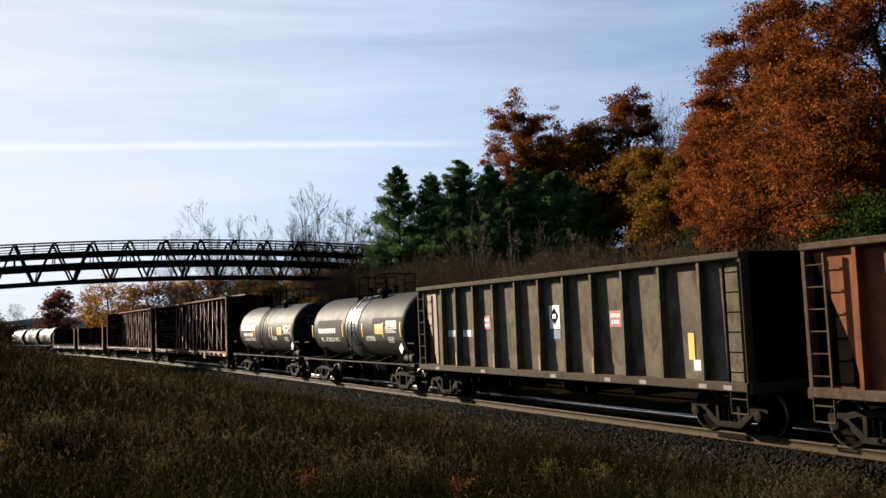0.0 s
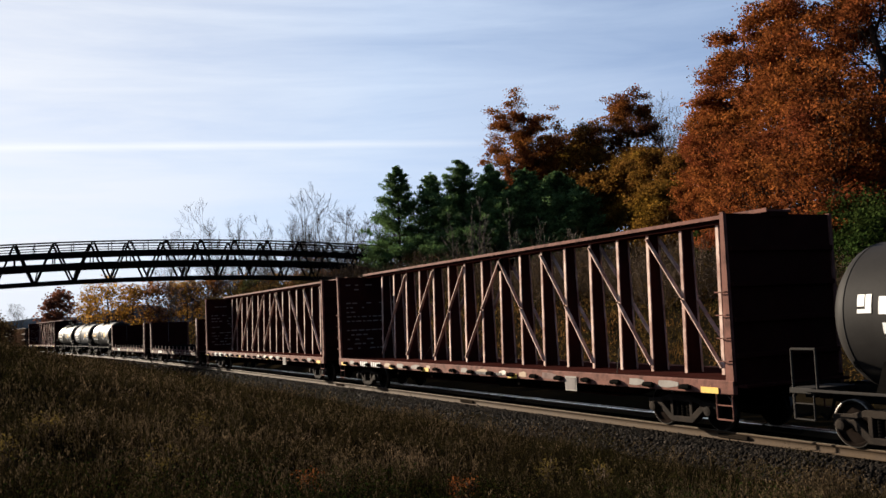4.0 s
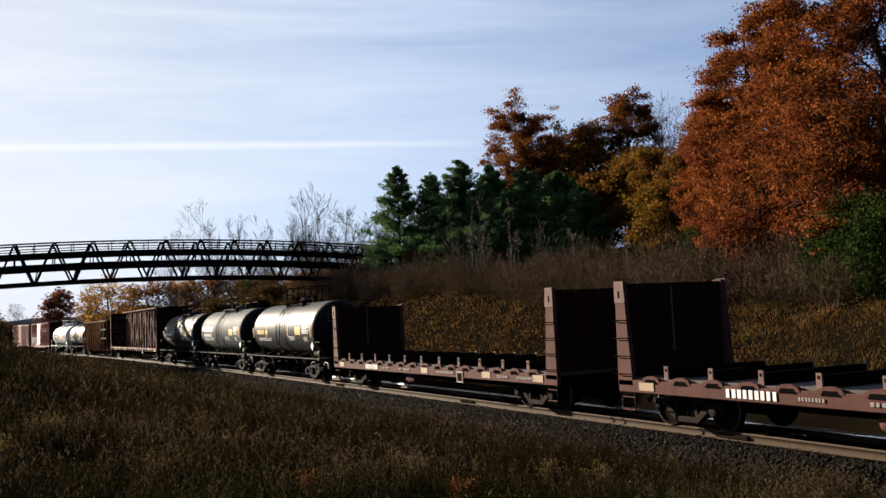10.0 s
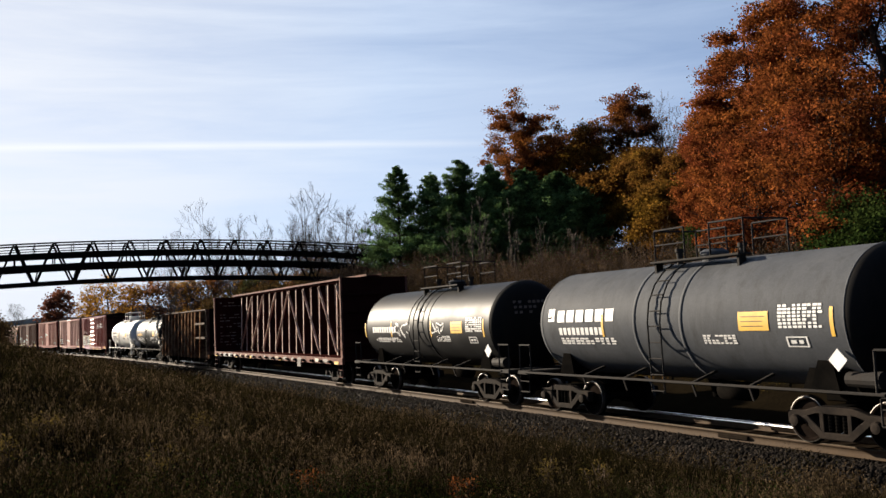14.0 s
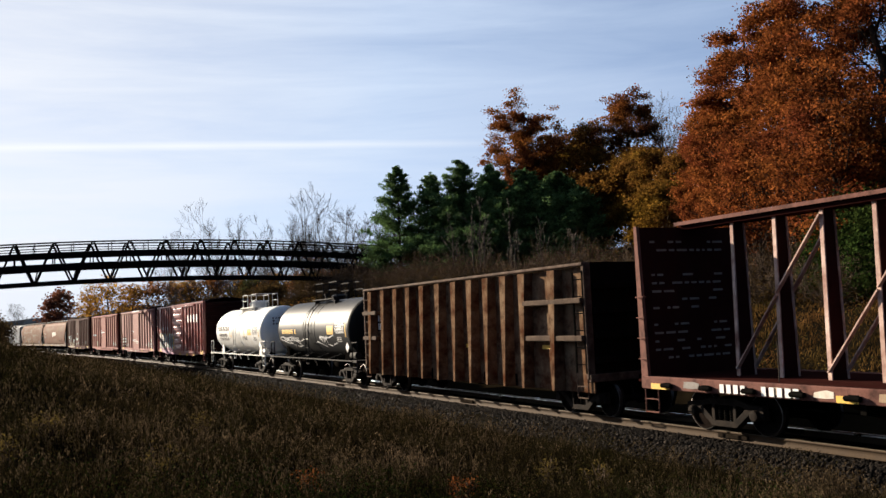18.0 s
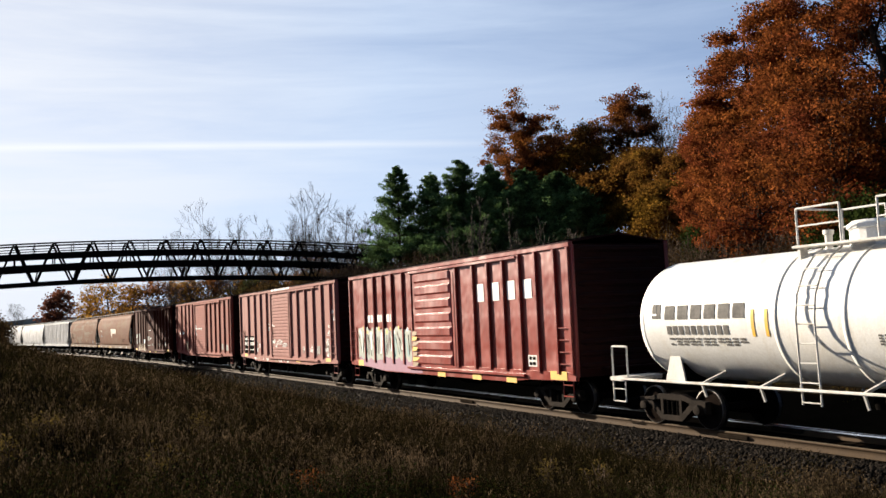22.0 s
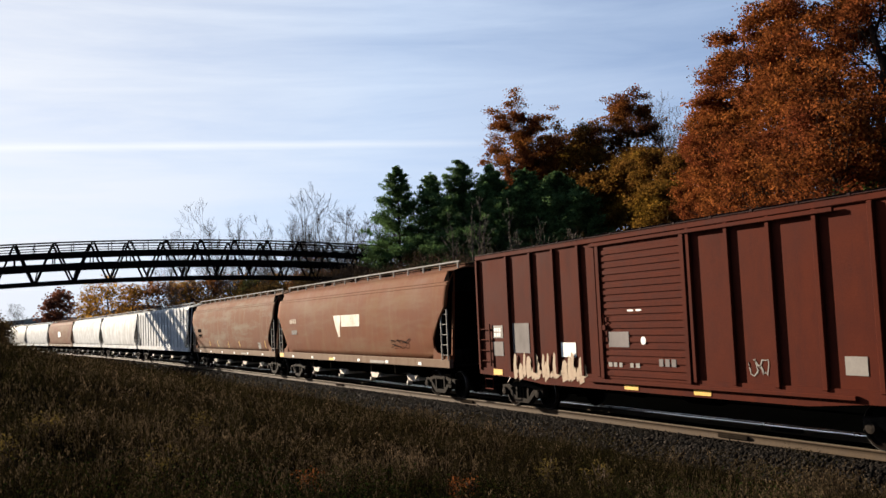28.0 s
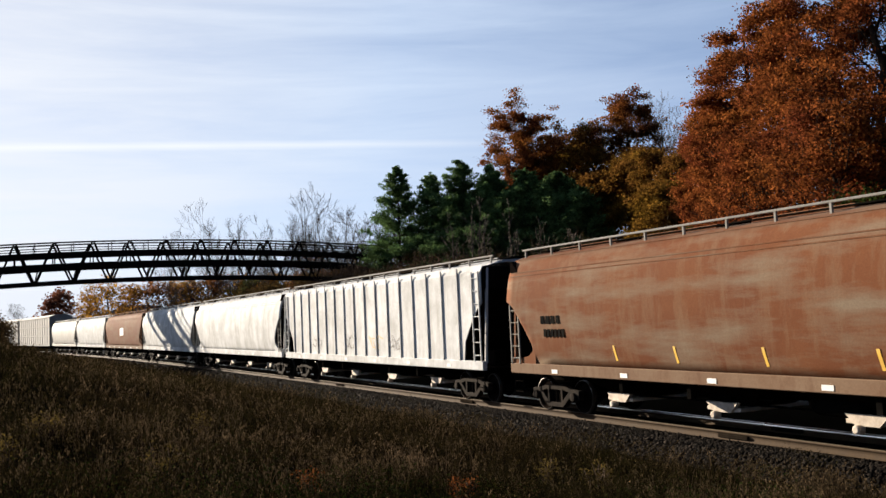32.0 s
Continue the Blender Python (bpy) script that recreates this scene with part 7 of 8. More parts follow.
TREES = [
    ("pine", -83.9, 37.0, 17.8, 5.3), ("pine", -81.9, 39.7, 16.9, 5.0), ("pine", -77.9, 40.9, 17.5, 5.9), ("pine", -74.8, 42.5, 16.6, 5.2), ("pine", -71.5, 44.0, 15.6, 5.6), ("pine", -68.2, 45.5, 14.9, 5.5), ("pine", -65.5, 45.9, 13.2, 3.9),
    ("pine", -83.0, 43.5, 15.5, 5.0), ("pine", -79.0, 45.0, 16.8, 5.6), ("pine", -75.5, 47.0, 16.2, 5.6), ("pine", -71.8, 48.6, 15.2, 5.4), ("pine", -76.4, 40.2, 14.0, 4.6), ("pine", -72.8, 41.8, 13.6, 4.6),
    ("oak", -81.6, 50.4, 25.4, 10.0), ("oak", -79.0, 51.0, 20.5, 8.0), ("amber", -81.2, 54.9, 22.0, 6.0), ("oak", -72.2, 56.6, 25.3, 7.0), ("amber", -75.6, 54.0, 22.8, 5.5), ("amber", -78.5, 57.0, 21.5, 5.0),
    ("gold", -64.3, 50.2, 15.6, 4.4), ("gold", -60.6, 50.0, 16.4, 4.2), ("gold", -57.0, 49.4, 15.4, 4.6), ("gold", -67.8, 49.5, 15.2, 4.6), ("gold", -53.8, 44.7, 11.5, 4.7),
    ("maple", -33.5, 37.1, 18.8, 9.1), ("maple", -28.4, 36.6, 20.5, 9.4), ("maple", -40.2, 40.4, 20.6, 6.9), ("maple", -43.8, 41.9, 16.6, 4.6), ("maple", -46.3, 42.7, 15.6, 4.6), ("maple", -27.9, 32.8, 11.8, 6.8), ("maple", -36.6, 37.0, 11.8, 6.3),
    ("gold", -74.0, 52.5, 20.5, 6.5), ("bare", -69.5, 58.5, 22.6, 5.0), ("bare", -65.5, 57.0, 21.0, 4.5), ("gold", -66.5, 52.5, 17.5, 5.5),
    ("brush", -99.0, 26.5, 4.6, 3.2), ("brush", -104.0, 29.5, 5.6, 4.0), ("brush", -109.0, 25.0, 4.2, 3.6), ("brush", -114.0, 30.0, 5.0, 4.2), ("brush", -103.0, 34.0, 7.2, 4.0), ("brush", -119.0, 27.0, 4.4, 4.0), ("brush", -96.0, 32.0, 6.4, 3.2), ("brush", -97.0, 37.5, 8.2, 3.6),
    ("green", -27.6, 31.9, 5.6, 2.6), ("green", -25.8, 31.2, 6.6, 2.8), ("green", -23.8, 30.4, 6.0, 2.8), ("green", -44.6, 40.1, 7.7, 2.2),
    ("bare", -79.6, 66.9, 25.6, 5.7), ("bare", -75.5, 65.6, 22.6, 4.2), ("bare", -84.0, 56.1, 25.0, 2.5), ("bare", -77.5, 63.2, 22.3, 3.6),
    ("bank_bush", -54.0, 0.15, 3.7, 1.7), ("bank_bush", -48.0, 0.25, 3.1, 1.6), ("bank_bush", -60.0, 1.0, 3.2, 1.5),
    ("maroon", -184.6, 12.3, 10.5, 7.0),
    ("far_gold", -149.0, 17.1, 10.8, 7.3), ("far_gold", -150.5, 21.0, 10.1, 5.5), ("far_orange", -146.0, 24.1, 10.5, 6.3), ("far_gold", -143.3, 27.8, 9.9, 6.2), ("far_orange", -138.6, 30.8, 10.1, 6.0), ("far_gold", -133.8, 33.8, 9.1, 5.0), ("far_gold", -126.8, 36.7, 9.1, 4.8), ("far_orange", -119.8, 39.2, 8.0, 5.4), ("far_orange", -112.6, 41.4, 8.0, 5.1), ("far_gold", -169.2, 16.7, 9.2, 5.2), ("far_orange", -121.3, 40.9, 10.4, 7.0), ("far_green", -129.5, 34.5, 8.3, 4.1),
    ("bare", -146.6, 31.6, 21.0, 8.2), ("bare", -141.7, 35.3, 20.8, 7.1), ("bare", -136.9, 37.6, 18.8, 6.0), ("bare", -119.8, 39.0, 20.4, 6.9), ("bare", -117.2, 40.6, 19.2, 5.3), ("bare", -114.3, 42.7, 18.6, 4.4), ("bare", -155.6, 27.5, 19.6, 6.7), ("bare", -102.4, 40.2, 14.1, 4.0), ("bare", -147.3, 28.2, 17.7, 5.5), ("bare", -219.9, 6.8, 8.9, 5.3),
    ("sapling", -63.1, 34.7, 12.2, 2.8), ("sapling", -60.2, 35.7, 11.4, 2.6), ("sapling", -57.3, 36.6, 9.6, 2.5), ("sapling", -65.9, 33.6, 10.5, 2.7), ("sapling", -61.4, 33.9, 10.4, 2.4), ("sapling", -64.6, 34.9, 11.6, 2.6), ("sapling", -58.6, 35.0, 9.2, 2.2), ("sapling", -54.6, 37.4, 8.8, 2.4),
]
KINDS = {
    "oak": ("oak_tree", "tall rust-brown oak in autumn leaf behind the pines", 36000, 0.17, 0.20, 0.36),
    "gold": ("young_maple", "golden brown young maple in autumn leaf", 17000, 0.17, 0.10, 0.36),
    "amber": ("young_maple", "bright orange young maple behind the pines", 17000, 0.17, 0.15, 0.36),
    "maple": ("maple_tree", "large rust-red maple in full autumn leaf", 62000, 0.13, 0.14, 0.34),
    "green": ("green_bush", "green leafy bush on the slope", 9000, 0.13, 0.05, 0.40),
    "maroon": ("maple_tree", "small dark maroon maple standing alone far off", 3500, 0.45, 0.15, 0.5),
    "far_gold": ("birch_tree", "yellow autumn birch beyond the bridge", 2600, 0.30, 0.12, 0.45),
    "far_orange": ("beech_tree", "brownish orange beech beyond the bridge", 2600, 0.30, 0.12, 0.45),
    "brush": ("leafy_bush", "dull brown leafy bush on the slope below the bridge", 3000, 0.22, 0.05, 0.5),
    "bank_bush": ("leafy_bush", "brown leafy bush on the near bank", 2600, 0.10, 0.05, 0.22),
    "far_green": ("spruce_tree", "dull green tree beyond the bridge", 2600, 0.42, 0.1, 0.5),
}


def plant_trees():
    for i, (k, x, y, top, w) in enumerate(TREES):
        if k == "pine":
            pine("dark green white pine at the end of the bridge", x, y, top, w, 100 + i)
        elif k == "sapling":
            bare_tree("bare_sapling", "slender leafless grey sapling before the pines", x, y, top, w, 200 + i, "bark_sapling")
        elif k == "bare":
            bare_tree("bare_tree", "leafless grey tree with thin upright branches", x, y, top, w, 200 + i, "bark_pale" if x < -95 else "twig")
        else:
            nm, lab, cnt, size, low, clump = KINDS[k]
            if k == "maple" and top < 12:
                cnt = 20000
            broadleaf(nm, lab, x, y, top, w, k, cnt, size, 300 + i, low, "bark", clump)


plant_trees()


def far_woods():
    """Leafless woods beyond the bridge: a few grown trees, copied."""
    rng = np.random.default_rng(41)
    protos = [bare_tree("bare_tree", "leafless grey tree in the woods beyond the bridge", -130.0 - 4 * k, 48.0 + 3 * k, 12.5 + k, 5.5 + k, 700 + k) for k in range(3)]
    for p in protos:
        tagged(p, group="leafless woods beyond the bridge")
    for k in range(44):
        x = rng.uniform(-175, -104)
        v = rng.uniform(15, 40) if x > -125 else rng.uniform(8, 34)
        y = float(TRACK_Y + bend(x) + v)
        p = protos[k % 3]
        c = copy_thing(p, pose(x, y, float(ground_z(x, y)) - 0.2, 0, 0, rng.uniform(0, 360)))
        s = rng.uniform(0.55, 0.95)
        c.scale = (s, s, s)


far_woods()


def shrub_mesh(seed, tall, stems):
    global THIN
    THIN = 0.012
    rng = np.random.default_rng(seed)
    segs, tips = [], []
    for s in range(stems):
        a = rng.uniform(0, 6.28)
        p = (math.cos(a) * rng.uniform(0, 0.5), math.sin(a) * rng.uniform(0, 0.5), -0.1)
        w = (math.cos(a) * 0.85 + rng.normal() * 0.4, math.sin(a) * 0.85 + rng.normal() * 0.4, 0.95)
        branch(rng, p, w, tall * rng.uniform(0.35, 0.62), 0.026, 2, segs, tips, 0.95, 0.12, 2)
    THIN = 0.006
    return tubes(segs, 3), np.array(tips)


def plant_shrubs():
    rng = np.random.default_rng(77)
    protos = []
    for k in range(6):
        (v, f), tips = shrub_mesh(500 + k, 2.5 + 0.32 * k, 13)
        ob = raw("bare_shrub", v, f, M["twig"])
        lv = rng.integers(0, len(tips), 420)
        dead = raw("dead_leaves", *leaves(tips[lv] * rng.uniform(0.55, 1.0, (420, 1)) + rng.normal(size=(420, 3)) * 0.14, 0.12, rng, 0.6, 0.1), M["brush"])
        protos.append((ob.data, dead.data))
        bpy.data.objects.remove(ob)
        bpy.data.objects.remove(dead)
    done = 0
    while done < 290:
        x = rng.uniform(-98, -10)
        v = rng.uniform(15.5, 29) if rng.random() < 0.8 else rng.uniform(14.0, 17)
        y = TRACK_Y + v
        stems, dead = protos[int(rng.integers(0, 6))]
        ob = new("bare_shrub", stems)
        part("dead_leaves", dead, M["brush"], ob)
        sc = rng.uniform(0.65, 1.1) * (0.72 + 0.28 * min(1, (v - 14) / 6))
        ob.matrix_basis = pose(x, y, float(ground_z(x, y)), 0, 0, rng.uniform(0, 360)) @ Matrix.Scale(sc, 4)
        tagged(ob, "leafless brown shrub in the thicket above the slope", "shrub", "thicket of bare shrubs")
        done += 1


plant_shrubs()


def blades(xy, hgt, wid, rng, lean=0.35):
    """Bent grass blades: a low wide piece and a thin tip each."""
    n = len(xy)
    z = ground_z(xy[:, 0], xy[:, 1]) - 0.03
    p = np.column_stack([xy, z])
    a = rng.uniform(0, 2 * np.pi, n)
    side = np.column_stack([np.cos(a), np.sin(a), np.zeros(n)]) * wid[:, None] * 0.5
    b = rng.uniform(0, 2 * np.pi, n)
    ln = rng.uniform(0.05, lean, n) * hgt
    out = np.column_stack([np.cos(b) * ln + 0.06 * hgt, np.sin(b) * ln, np.zeros(n)])
    up = np.column_stack([np.zeros(n), np.zeros(n), hgt])
    m = p + up * 0.55 + out * 0.35
    t = p + up * rng.uniform(0.85, 1.0, n)[:, None] + out
    v = np.stack([p - side, p + side, m + side * 0.8, m - side * 0.8, t + side * 0.35, t - side * 0.35], 1).reshape(-1, 3)
    i = (np.arange(n) * 6)[:, None]
    f = np.concatenate([i + np.array([[0, 1, 2, 3]]), i + np.array([[3, 2, 4, 5]])], 1).reshape(-1, 4)
    return v, f


def fan(rng, n, near, far, lo=-6, hi=60):
    """Places on the ground, ever thinner with the distance."""
    th = rng.uniform(radians(lo), radians(hi), n)
    r = np.exp(rng.uniform(math.log(near), math.log(far), n))
    x, y = -r * np.cos(th), r * np.sin(th)
    return x, y, r, y - TRACK_Y - bend_np(x)


def sow():
    rng = np.random.default_rng(9)
    # matted dry grass, leaning every way
    x, y, r, v = fan(rng, 270000, 5.0, 150)
    patch = bumps(x, y, 0.8, 3.0) + 0.6 * bumps(x, y, 2.6, 7.0)
    keep = (v < -1.85 + 0.3 * patch) & (rng.random(len(x)) < np.clip(0.75 + 0.45 * patch, 0.15, 1))
    x, y, r, v, patch = x[keep], y[keep], r[keep], v[keep], patch[keep]
    edge = np.clip((-v - 1.6) / 2.6, 0.3, 1)
    h = (0.27 + 0.17 * patch.clip(-1, 1)) * rng.uniform(0.5, 1.4, len(x)) * edge
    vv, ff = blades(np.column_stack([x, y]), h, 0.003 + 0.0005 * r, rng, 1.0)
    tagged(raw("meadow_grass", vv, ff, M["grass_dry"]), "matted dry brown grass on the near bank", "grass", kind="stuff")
    # small leaves of weeds among the grass
    x, y, r, v = fan(rng, 270000, 5.0, 120)
    patch = bumps(x, y, 1.1, 5.0) + 0.6 * bumps(x, y, 3.1, 2.0)
    k = (v < -2.0 + 0.4 * patch) & (rng.random(len(x)) < np.clip(0.55 + 0.5 * patch, 0.05, 1))
    x, y, r, patch = x[k], y[k], r[k], patch[k]
    z = ground_z(x, y) + (0.30 + 0.18 * patch.clip(-1, 1)) * rng.uniform(0.2, 1.4, len(x))
    vv, ff = leaves(np.column_stack([x, y, z]), (0.010 + 0.0018 * r)[:, None], rng, 0.40, 0.0)
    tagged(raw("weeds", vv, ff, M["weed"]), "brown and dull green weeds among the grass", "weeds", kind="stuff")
    # low green growth on the nearest part of the bank, its leaves darkened as in shade
    x, y, r, v = fan(rng, 70000, 6.0, 15)
    k = rng.random(len(x)) < np.clip(0.5 + 0.8 * bumps(x, y, 0.7, 6.0) - np.maximum(r - 11, 0) * 0.25, 0, 1)
    x, y, r = x[k], y[k], r[k]
    z = ground_z(x, y) + 0.05 + 0.42 * rng.random(len(x))
    vv, ff = leaves(np.column_stack([x, y, z]), (0.014 + 0.0026 * r)[:, None], rng, 0.34, 0.0)
    tagged(raw("green_weeds", vv, ff, M["weed_green"]), "dark green weeds on the near bank", "weeds", kind="stuff")
    # stalks with feathery seed heads that stand over the grass in drifts
    x, y, r, v = fan(rng, 52000, 6.0, 110, -4, 58)
    tuft = bumps(x, y, 0.45, 8.0) + 0.7 * bumps(x, y, 1.7, 4.0) + 0.6 * bumps(x, y, 5.3, 1.0)
    k = (v < -2.6) & (rng.random(len(x)) < np.clip(0.35 + 0.55 * tuft, 0.03, 1)) & ~((r < 11.0) & (rng.random(len(x)) < 0.7))
    x, y, r = x[k], y[k], r[k]
    n = len(x)
    h = rng.uniform(0.25, 0.60, n)
    vv, ff = blades(np.column_stack([x, y]), h, 0.002 + 0.00035 * r, rng, 0.75)
    tagged(raw("seed_stalks", vv, ff, M["grass_stalk"]), "thin dry stalks over the meadow grass", "grass", kind="stuff")
    q = vv.reshape(n, 6, 3)
    mid, tip = q[:, 2:4].mean(1), q[:, 4:6].mean(1)
    u = rng.uniform(0.25, 1.08, (n, 7, 1))
    c = (mid[:, None] + (tip - mid)[:, None] * u + rng.normal(size=(n, 7, 3)) * np.array([0.012, 0.012, 0.012])).reshape(-1, 3)
    vv, ff = leaves(c, np.repeat(0.024 + 0.0013 * r, 7)[:, None], rng, 0.28, -3.5)
    tagged(raw("seed_heads", vv, ff, M["seed_head"]), "feathery pale brown seed heads over the meadow grass", "grass", kind="stuff")
    # the far slope: short rough grass and low weeds
    x, y, r, v = fan(rng, 150000, 17, 170, 0, 62)
    k = (v > 7.6 + 1.0 * bumps(x, y, 0.6, 5.0)) & (v < 34)
    x, y, r, v = x[k], y[k], r[k], v[k]
    h = rng.uniform(0.08, 0.26, len(x)) * (1 + 0.6 * bumps(x, y, 0.9, 2.0)).clip(0.3, 1.7)
    vv, ff = blades(np.column_stack([x, y]), h, 0.006 + 0.0008 * r, rng, 1.3)
    tagged(raw("slope_grass", vv, ff, M["grass_bank"]), "short rough dry grass on the far slope", "grass", kind="stuff")
    x, y, r, v = fan(rng, 150000, 17, 120, 0, 62)
    patch = bumps(x, y, 0.7, 1.0) + 0.8 * bumps(x, y, 2.1, 6.0)
    k = (v > 6.6 + 1.2 * bumps(x, y, 0.6, 5.0)) & (v < 20) & (rng.random(len(x)) < np.clip(0.3 + 0.6 * patch, 0.02, 1))
    x, y, r, patch = x[k], y[k], r[k], patch[k]
    z = ground_z(x, y) + (0.05 + 0.30 * patch.clip(0, 1)) * rng.random(len(x)) + 0.02
    vv, ff = leaves(np.column_stack([x, y, z]), (0.03 + 0.0016 * r)[:, None], rng, 0.55, 0.2)
    tagged(raw("slope_weeds", vv, ff, M["slope_weed"]), "low olive and brown weeds on the far slope", "weeds", kind="stuff")


# weed leaves darkened likewise, with the bank's shade in the colour
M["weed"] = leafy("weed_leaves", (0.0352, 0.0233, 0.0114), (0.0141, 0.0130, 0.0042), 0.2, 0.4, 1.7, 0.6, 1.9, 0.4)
M["grass_stalk"] = leafy("seed_stalk", (0.0774, 0.0519, 0.0299), (0.0405, 0.0290, 0.0150), 0.2, 0.3, 1.7, 0.4, 1.2)
M["seed_head"] = leafy("seed_head", (0.0924, 0.0642, 0.0378), (0.0414, 0.0308, 0.0158), 0.25, 0.35, 1.8, 0.5, 1.2, 0.4)
M["weed_green"] = leafy("green_weed_leaves", (0.0120, 0.0185, 0.0045), (0.0180, 0.0220, 0.0058), 0.15, 0.4, 1.7, 0.4, 2.0)
M["slope_weed"] = leafy("slope_weed_leaves", (0.085, 0.052, 0.017), (0.036, 0.036, 0.009), 0.3, 0.5, 1.5, 0.5, 1.5, 0.4)
sow()


def weed_plant(label, x, y, h, mat, seed):
    """One branching weed: thin stems with narrow leaves."""
    rng = np.random.default_rng(seed)
    segs, tips = [], []
    for s in range(7):
        a = rng.uniform(0, 6.28)
        branch(rng, (0, 0, -0.03), (math.cos(a) * 0.4, math.sin(a) * 0.4, 1.2), h * rng.uniform(0.45, 0.7), 0.006, 1, segs, tips, 0.4, 0.25, 3)
    t = thing("weed_plant", label, "weed", "weeds standing in the grass")
    t.location = (x, y, float(ground_z(x, y)))
    raw("stems", *tubes(segs, 3), M["twig"], t)
    tips = np.array(tips)
    c = tips[rng.integers(0, len(tips), 260)] + rng.normal(size=(260, 3)) * 0.045
    raw("leaves", *leaves(c, 0.055, rng, 0.35, 0.0), M[mat], t)


M["weed_red"] = leafy("red_weed_leaves", (0.16, 0.050, 0.016), (0.12, 0.045, 0.014), 0.35)
M["weed_gold"] = leafy("yellow_weed_leaves", (0.105, 0.072, 0.022), (0.075, 0.058, 0.018), 0.35)
for k, (wx, wy, wh, mat) in enumerate(((-11.35, 3.70, 0.42, "weed_red"), (-10.15, 7.15, 0.55, "weed_gold"), (-15.4, 0.85, 0.55, "weed_gold"), (-12.4, 2.05, 0.5, "weed_gold"), (-13.5, 0.30, 0.5, "weed_gold"), (-10.6, 5.4, 0.45, "weed_red"), (-12.0, 7.6, 0.5, "weed_gold"), (-17.5, 3.6, 0.5, "weed_gold"))):
    weed_plant("small rust-red weed in the grass" if mat == "weed_red" else "tall yellowing weed in the grass", wx, wy, wh, mat, 900 + k)


def scatter_ballast():
    rng = np.random.default_rng(21)
    n = 26000
    x = -8 - np.abs(rng.gamma(1.6, 14, n))
    u = rng.uniform(-2.6, -0.9, n)
    z = np.interp(u, [-3.0, -1.70, 1.70], [-0.80, -0.195, -0.195])
    keep = (x > -95) & ~((np.abs(u + 0.75) < 0.09))
    x, u, z = x[keep], u[keep], z[keep]
    n = len(x)
    s = rng.uniform(0.022, 0.05, n)[:, None, None] * (1 + 0.012 * np.abs(x))[:, None, None].clip(1, 2)
    octa = np.array([(1, 0, 0), (0, 1, 0), (-1, 0, 0), (0, -1, 0), (0, 0, 0.8), (0, 0, -0.8)])
    p = octa[None] * rng.uniform(0.6, 1.3, (n, 6, 1)) * s + rng.normal(size=(n, 6, 3)) * s * 0.18
    a = rng.uniform(0, 6.28, n)
    c, sn = np.cos(a)[:, None], np.sin(a)[:, None]
    q = np.stack([p[..., 0] * c - p[..., 1] * sn, p[..., 0] * sn + p[..., 1] * c, p[..., 2]], -1)
    q += np.column_stack([x, TRACK_Y + bend_np(x) + u, z + 0.012])[:, None, :]
    i = (np.arange(n) * 6)[:, None, None]
    f = (i + np.array([(0, 1, 4), (1, 2, 4), (2, 3, 4), (3, 0, 4), (1, 0, 5), (2, 1, 5), (3, 2, 5), (0, 3, 5)])[None]).reshape(-1, 3)
    tagged(raw("ballast_stones", q.reshape(-1, 3), f, M["ballast_stone"]), "loose crushed grey ballast stones beside the rail", "stones", kind="stuff")


scatter_ballast()


def lay_ties():
    me = mesh_of("tie", box(B(), -0.115, 0.115, -1.28, 1.28, -0.34, -0.18, 0.012))
    me.materials.append(M["tie"])
    tk = thing("cross_ties", "weathered dark wooden cross ties bedded in the ballast", "ties", kind="structure")
    for k in range(150):
        s = 4 - k * 0.53
        o = new("tie", me)
        o.parent = tk
        o.location = (s, TRACK_Y + bend(s), 0)
    jb = mesh_of("joint_bar", box(B(), -0.42, 0.42, -0.03, 0.03, -0.135, -0.05, 0.01))
    jb.materials.append(M["tie"])
    for s in (-14.7, -26.4, -38.1, -3.0):
        for off in (-0.79, 0.71):
            o = new("joint_bar", jb)
            o.parent = tk
            o.location = (s, TRACK_Y + bend(s) + off, 0)


lay_ties()


# ---- distance ----
def far_hills():
    rng = np.random.default_rng(3)
    # the blue of distance haze is mixed into the hills' base colour
    M["hill"] = shade("hazy_hill", (0.040, 0.056, 0.080), (0.052, 0.070, 0.095), 1.0, scale=0.01, fine=0.2, bump=0.0, spec=0.0)
    v, f = [], []
    n = 60
    for i in range(n + 1):
        a = radians(-25 + 75 * i / n)
        h = 36 + 9 * math.sin(i * 0.5) + 5 * math.sin(i * 1.7 + 1) + rng.uniform(-2, 2)
        for rr, z in ((1450, -5), (1560, h * 0.7), (1640, h), (1760, -5)):
            v.append((-rr * math.cos(a), rr * math.sin(a), z))
    for i in range(n):
        for j in range(3):
            f.append((i * 4 + j, i * 4 + j + 1, i * 4 + j + 5, i * 4 + j + 4))
    tagged(raw("hills_backdrop", v, f, M["hill"], smooth=True), "low blue wooded hills on the horizon", "hills", kind="structure")


far_hills()


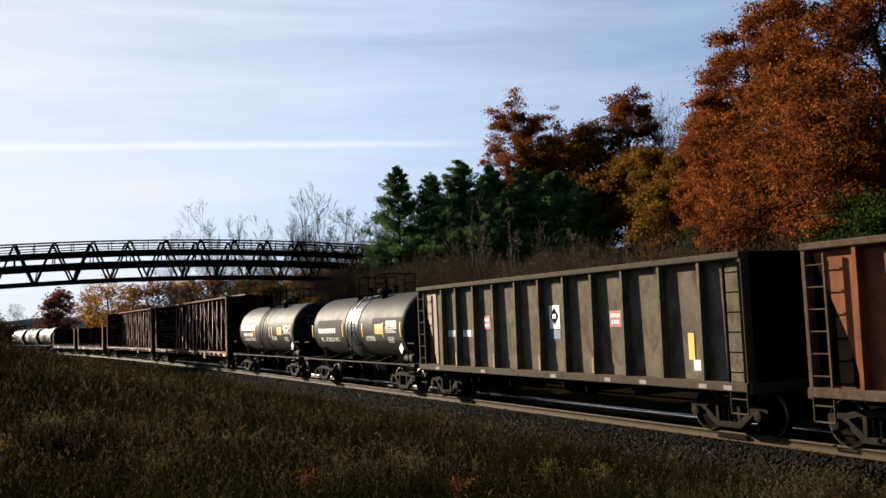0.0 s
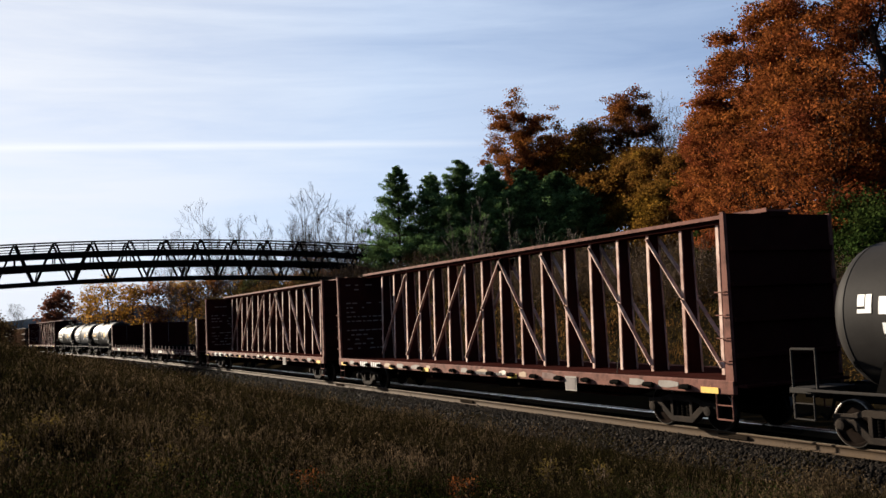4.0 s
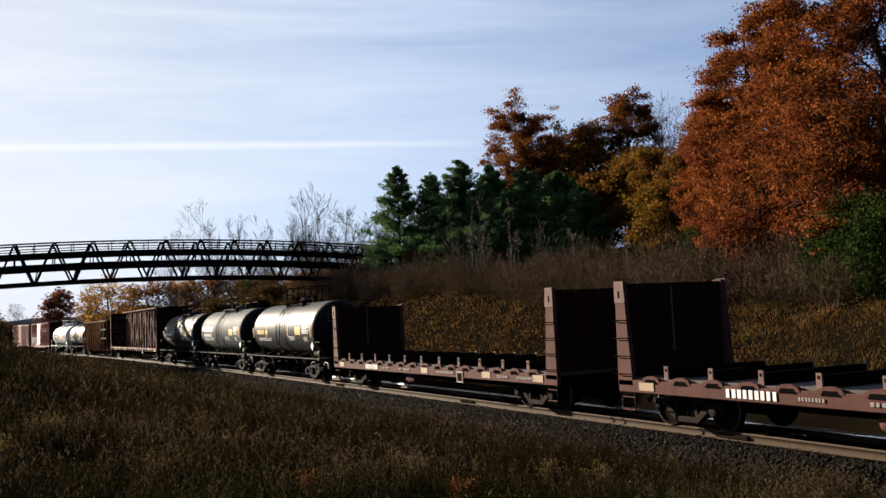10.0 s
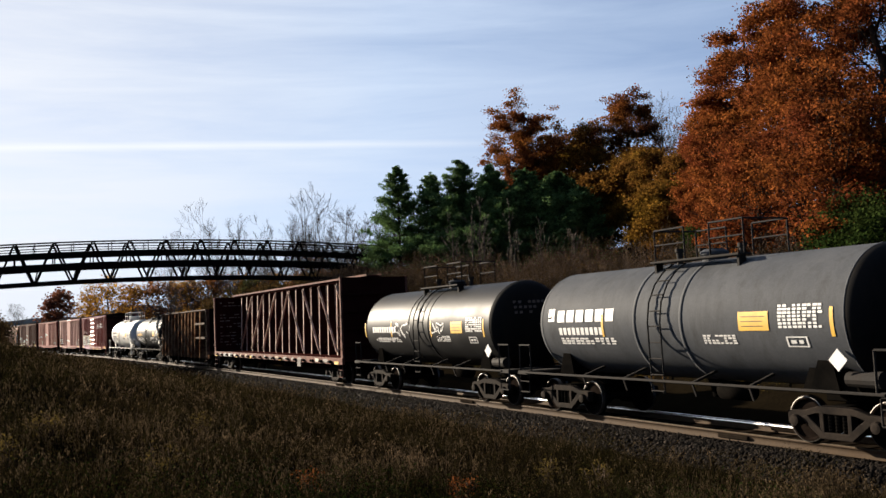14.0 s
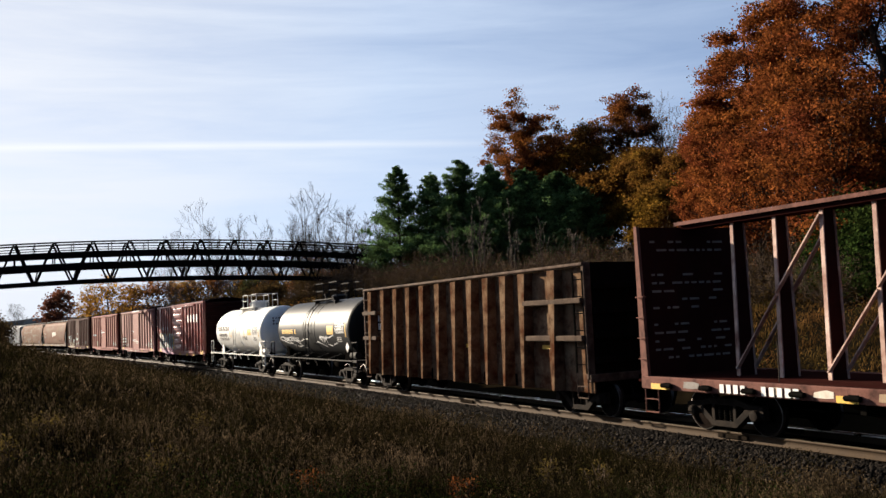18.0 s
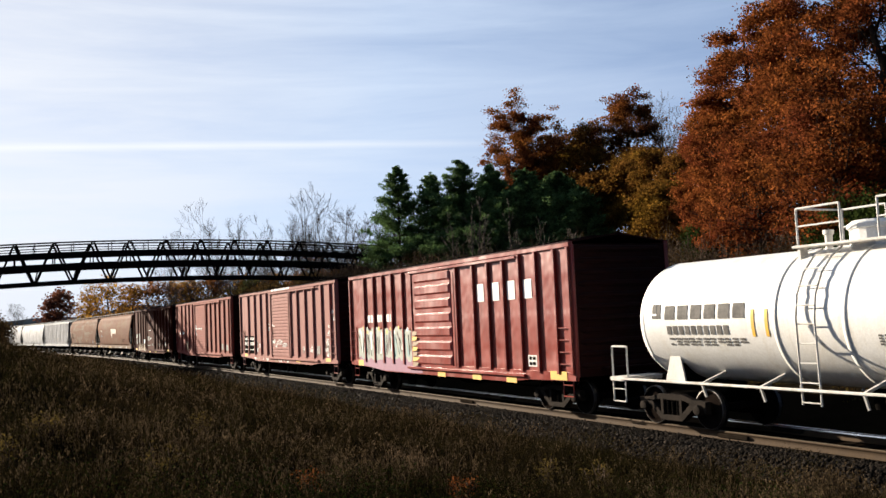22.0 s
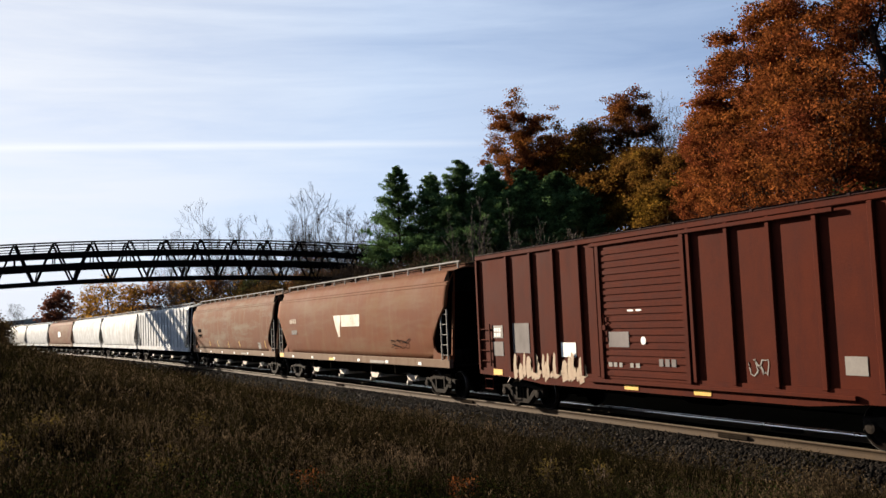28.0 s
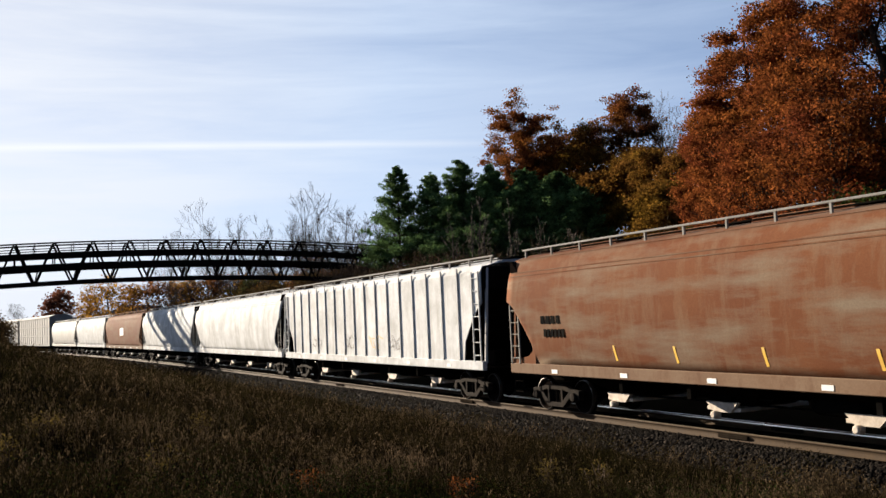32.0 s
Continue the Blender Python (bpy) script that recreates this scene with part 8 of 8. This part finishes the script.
def house():
    M["siding"] = shade("white_siding", (0.72, 0.72, 0.72), (0.64, 0.64, 0.65), 0.7, scale=1, fine=20, bump=0.1)
    M["shingle"] = shade("grey_shingles", (0.10, 0.10, 0.105), (0.14, 0.14, 0.14), 0.9, scale=2, fine=20, bump=0.3)
    x, y = -108.0, 57.5
    z = float(ground_z(x, y)) - 0.2
    h = thing("house", "small white house behind the pines", "house", loc=(x, y, z))
    h.rotation_euler.z = radians(25)
    part("wall", box(B(), -4, 4, -3, 3, 0, 3.4, 0.02), M["siding"], h)
    part("roof", prism_x([(-3.4, 3.3), (0, 5.4), (3.4, 3.3), (3.3, 3.15), (0, 5.2), (-3.3, 3.15)], -4.3, 4.3), M["shingle"], h)
    for xx in (-2.2, 2.0):
        w = part("window", box(B(), xx - 0.6, xx + 0.6, -3.05, -2.98, 1.1, 2.4, 0.01), M["siding"], h)
        part("pane", box(B(), xx - 0.5, xx + 0.5, -3.06, -3.052, 1.2, 2.3), M["black"], w)
    part("door", box(B(), -0.5, 0.5, -3.05, -2.98, 0.1, 2.2, 0.01), M["shingle"], h)


house()


# ---- what moves: the train rolls past at a steady pace, its wheels turning ----
def pos(t):
    return 10.36676 * t + 0.5 * 0.00357 * (t - 16) ** 2


def motions():
    for c, x in TRAIN:
        rows = []
        for i in range(33):
            s = x + pos(i)
            rows.append((float(i), pose(s, TRACK_Y + bend(s), 0, 0, 0, math.degrees(math.atan(bend_slope(s))))))
        walk(c, rows)
    spins = {}
    for c, w in SPIN:
        spins.setdefault(c, []).append(w)
    for c, x in TRAIN:
        # turning is keyed while the wagon passes close by
        f0 = max(0, round(((-46 - x) / 10.37) * FPS))
        f1 = min(32 * FPS, round(((6 - x) / 10.37) * FPS))
        if f1 <= 0 or f0 >= 32 * FPS:
            continue
        for w in spins.get(c, []):
            rows = []
            for f in ([0] if f0 > 0 else []) + list(range(f0, f1 + 1)) + ([32 * FPS] if f1 < 32 * FPS else []):
                t = f / FPS
                a = math.degrees((pos(min(max(t, f0 / FPS), f1 / FPS))) / 0.4235)
                rows.append((t, pose(*w.location, 0, a % 360.0, 0)))
            walk(w, rows)


motions()
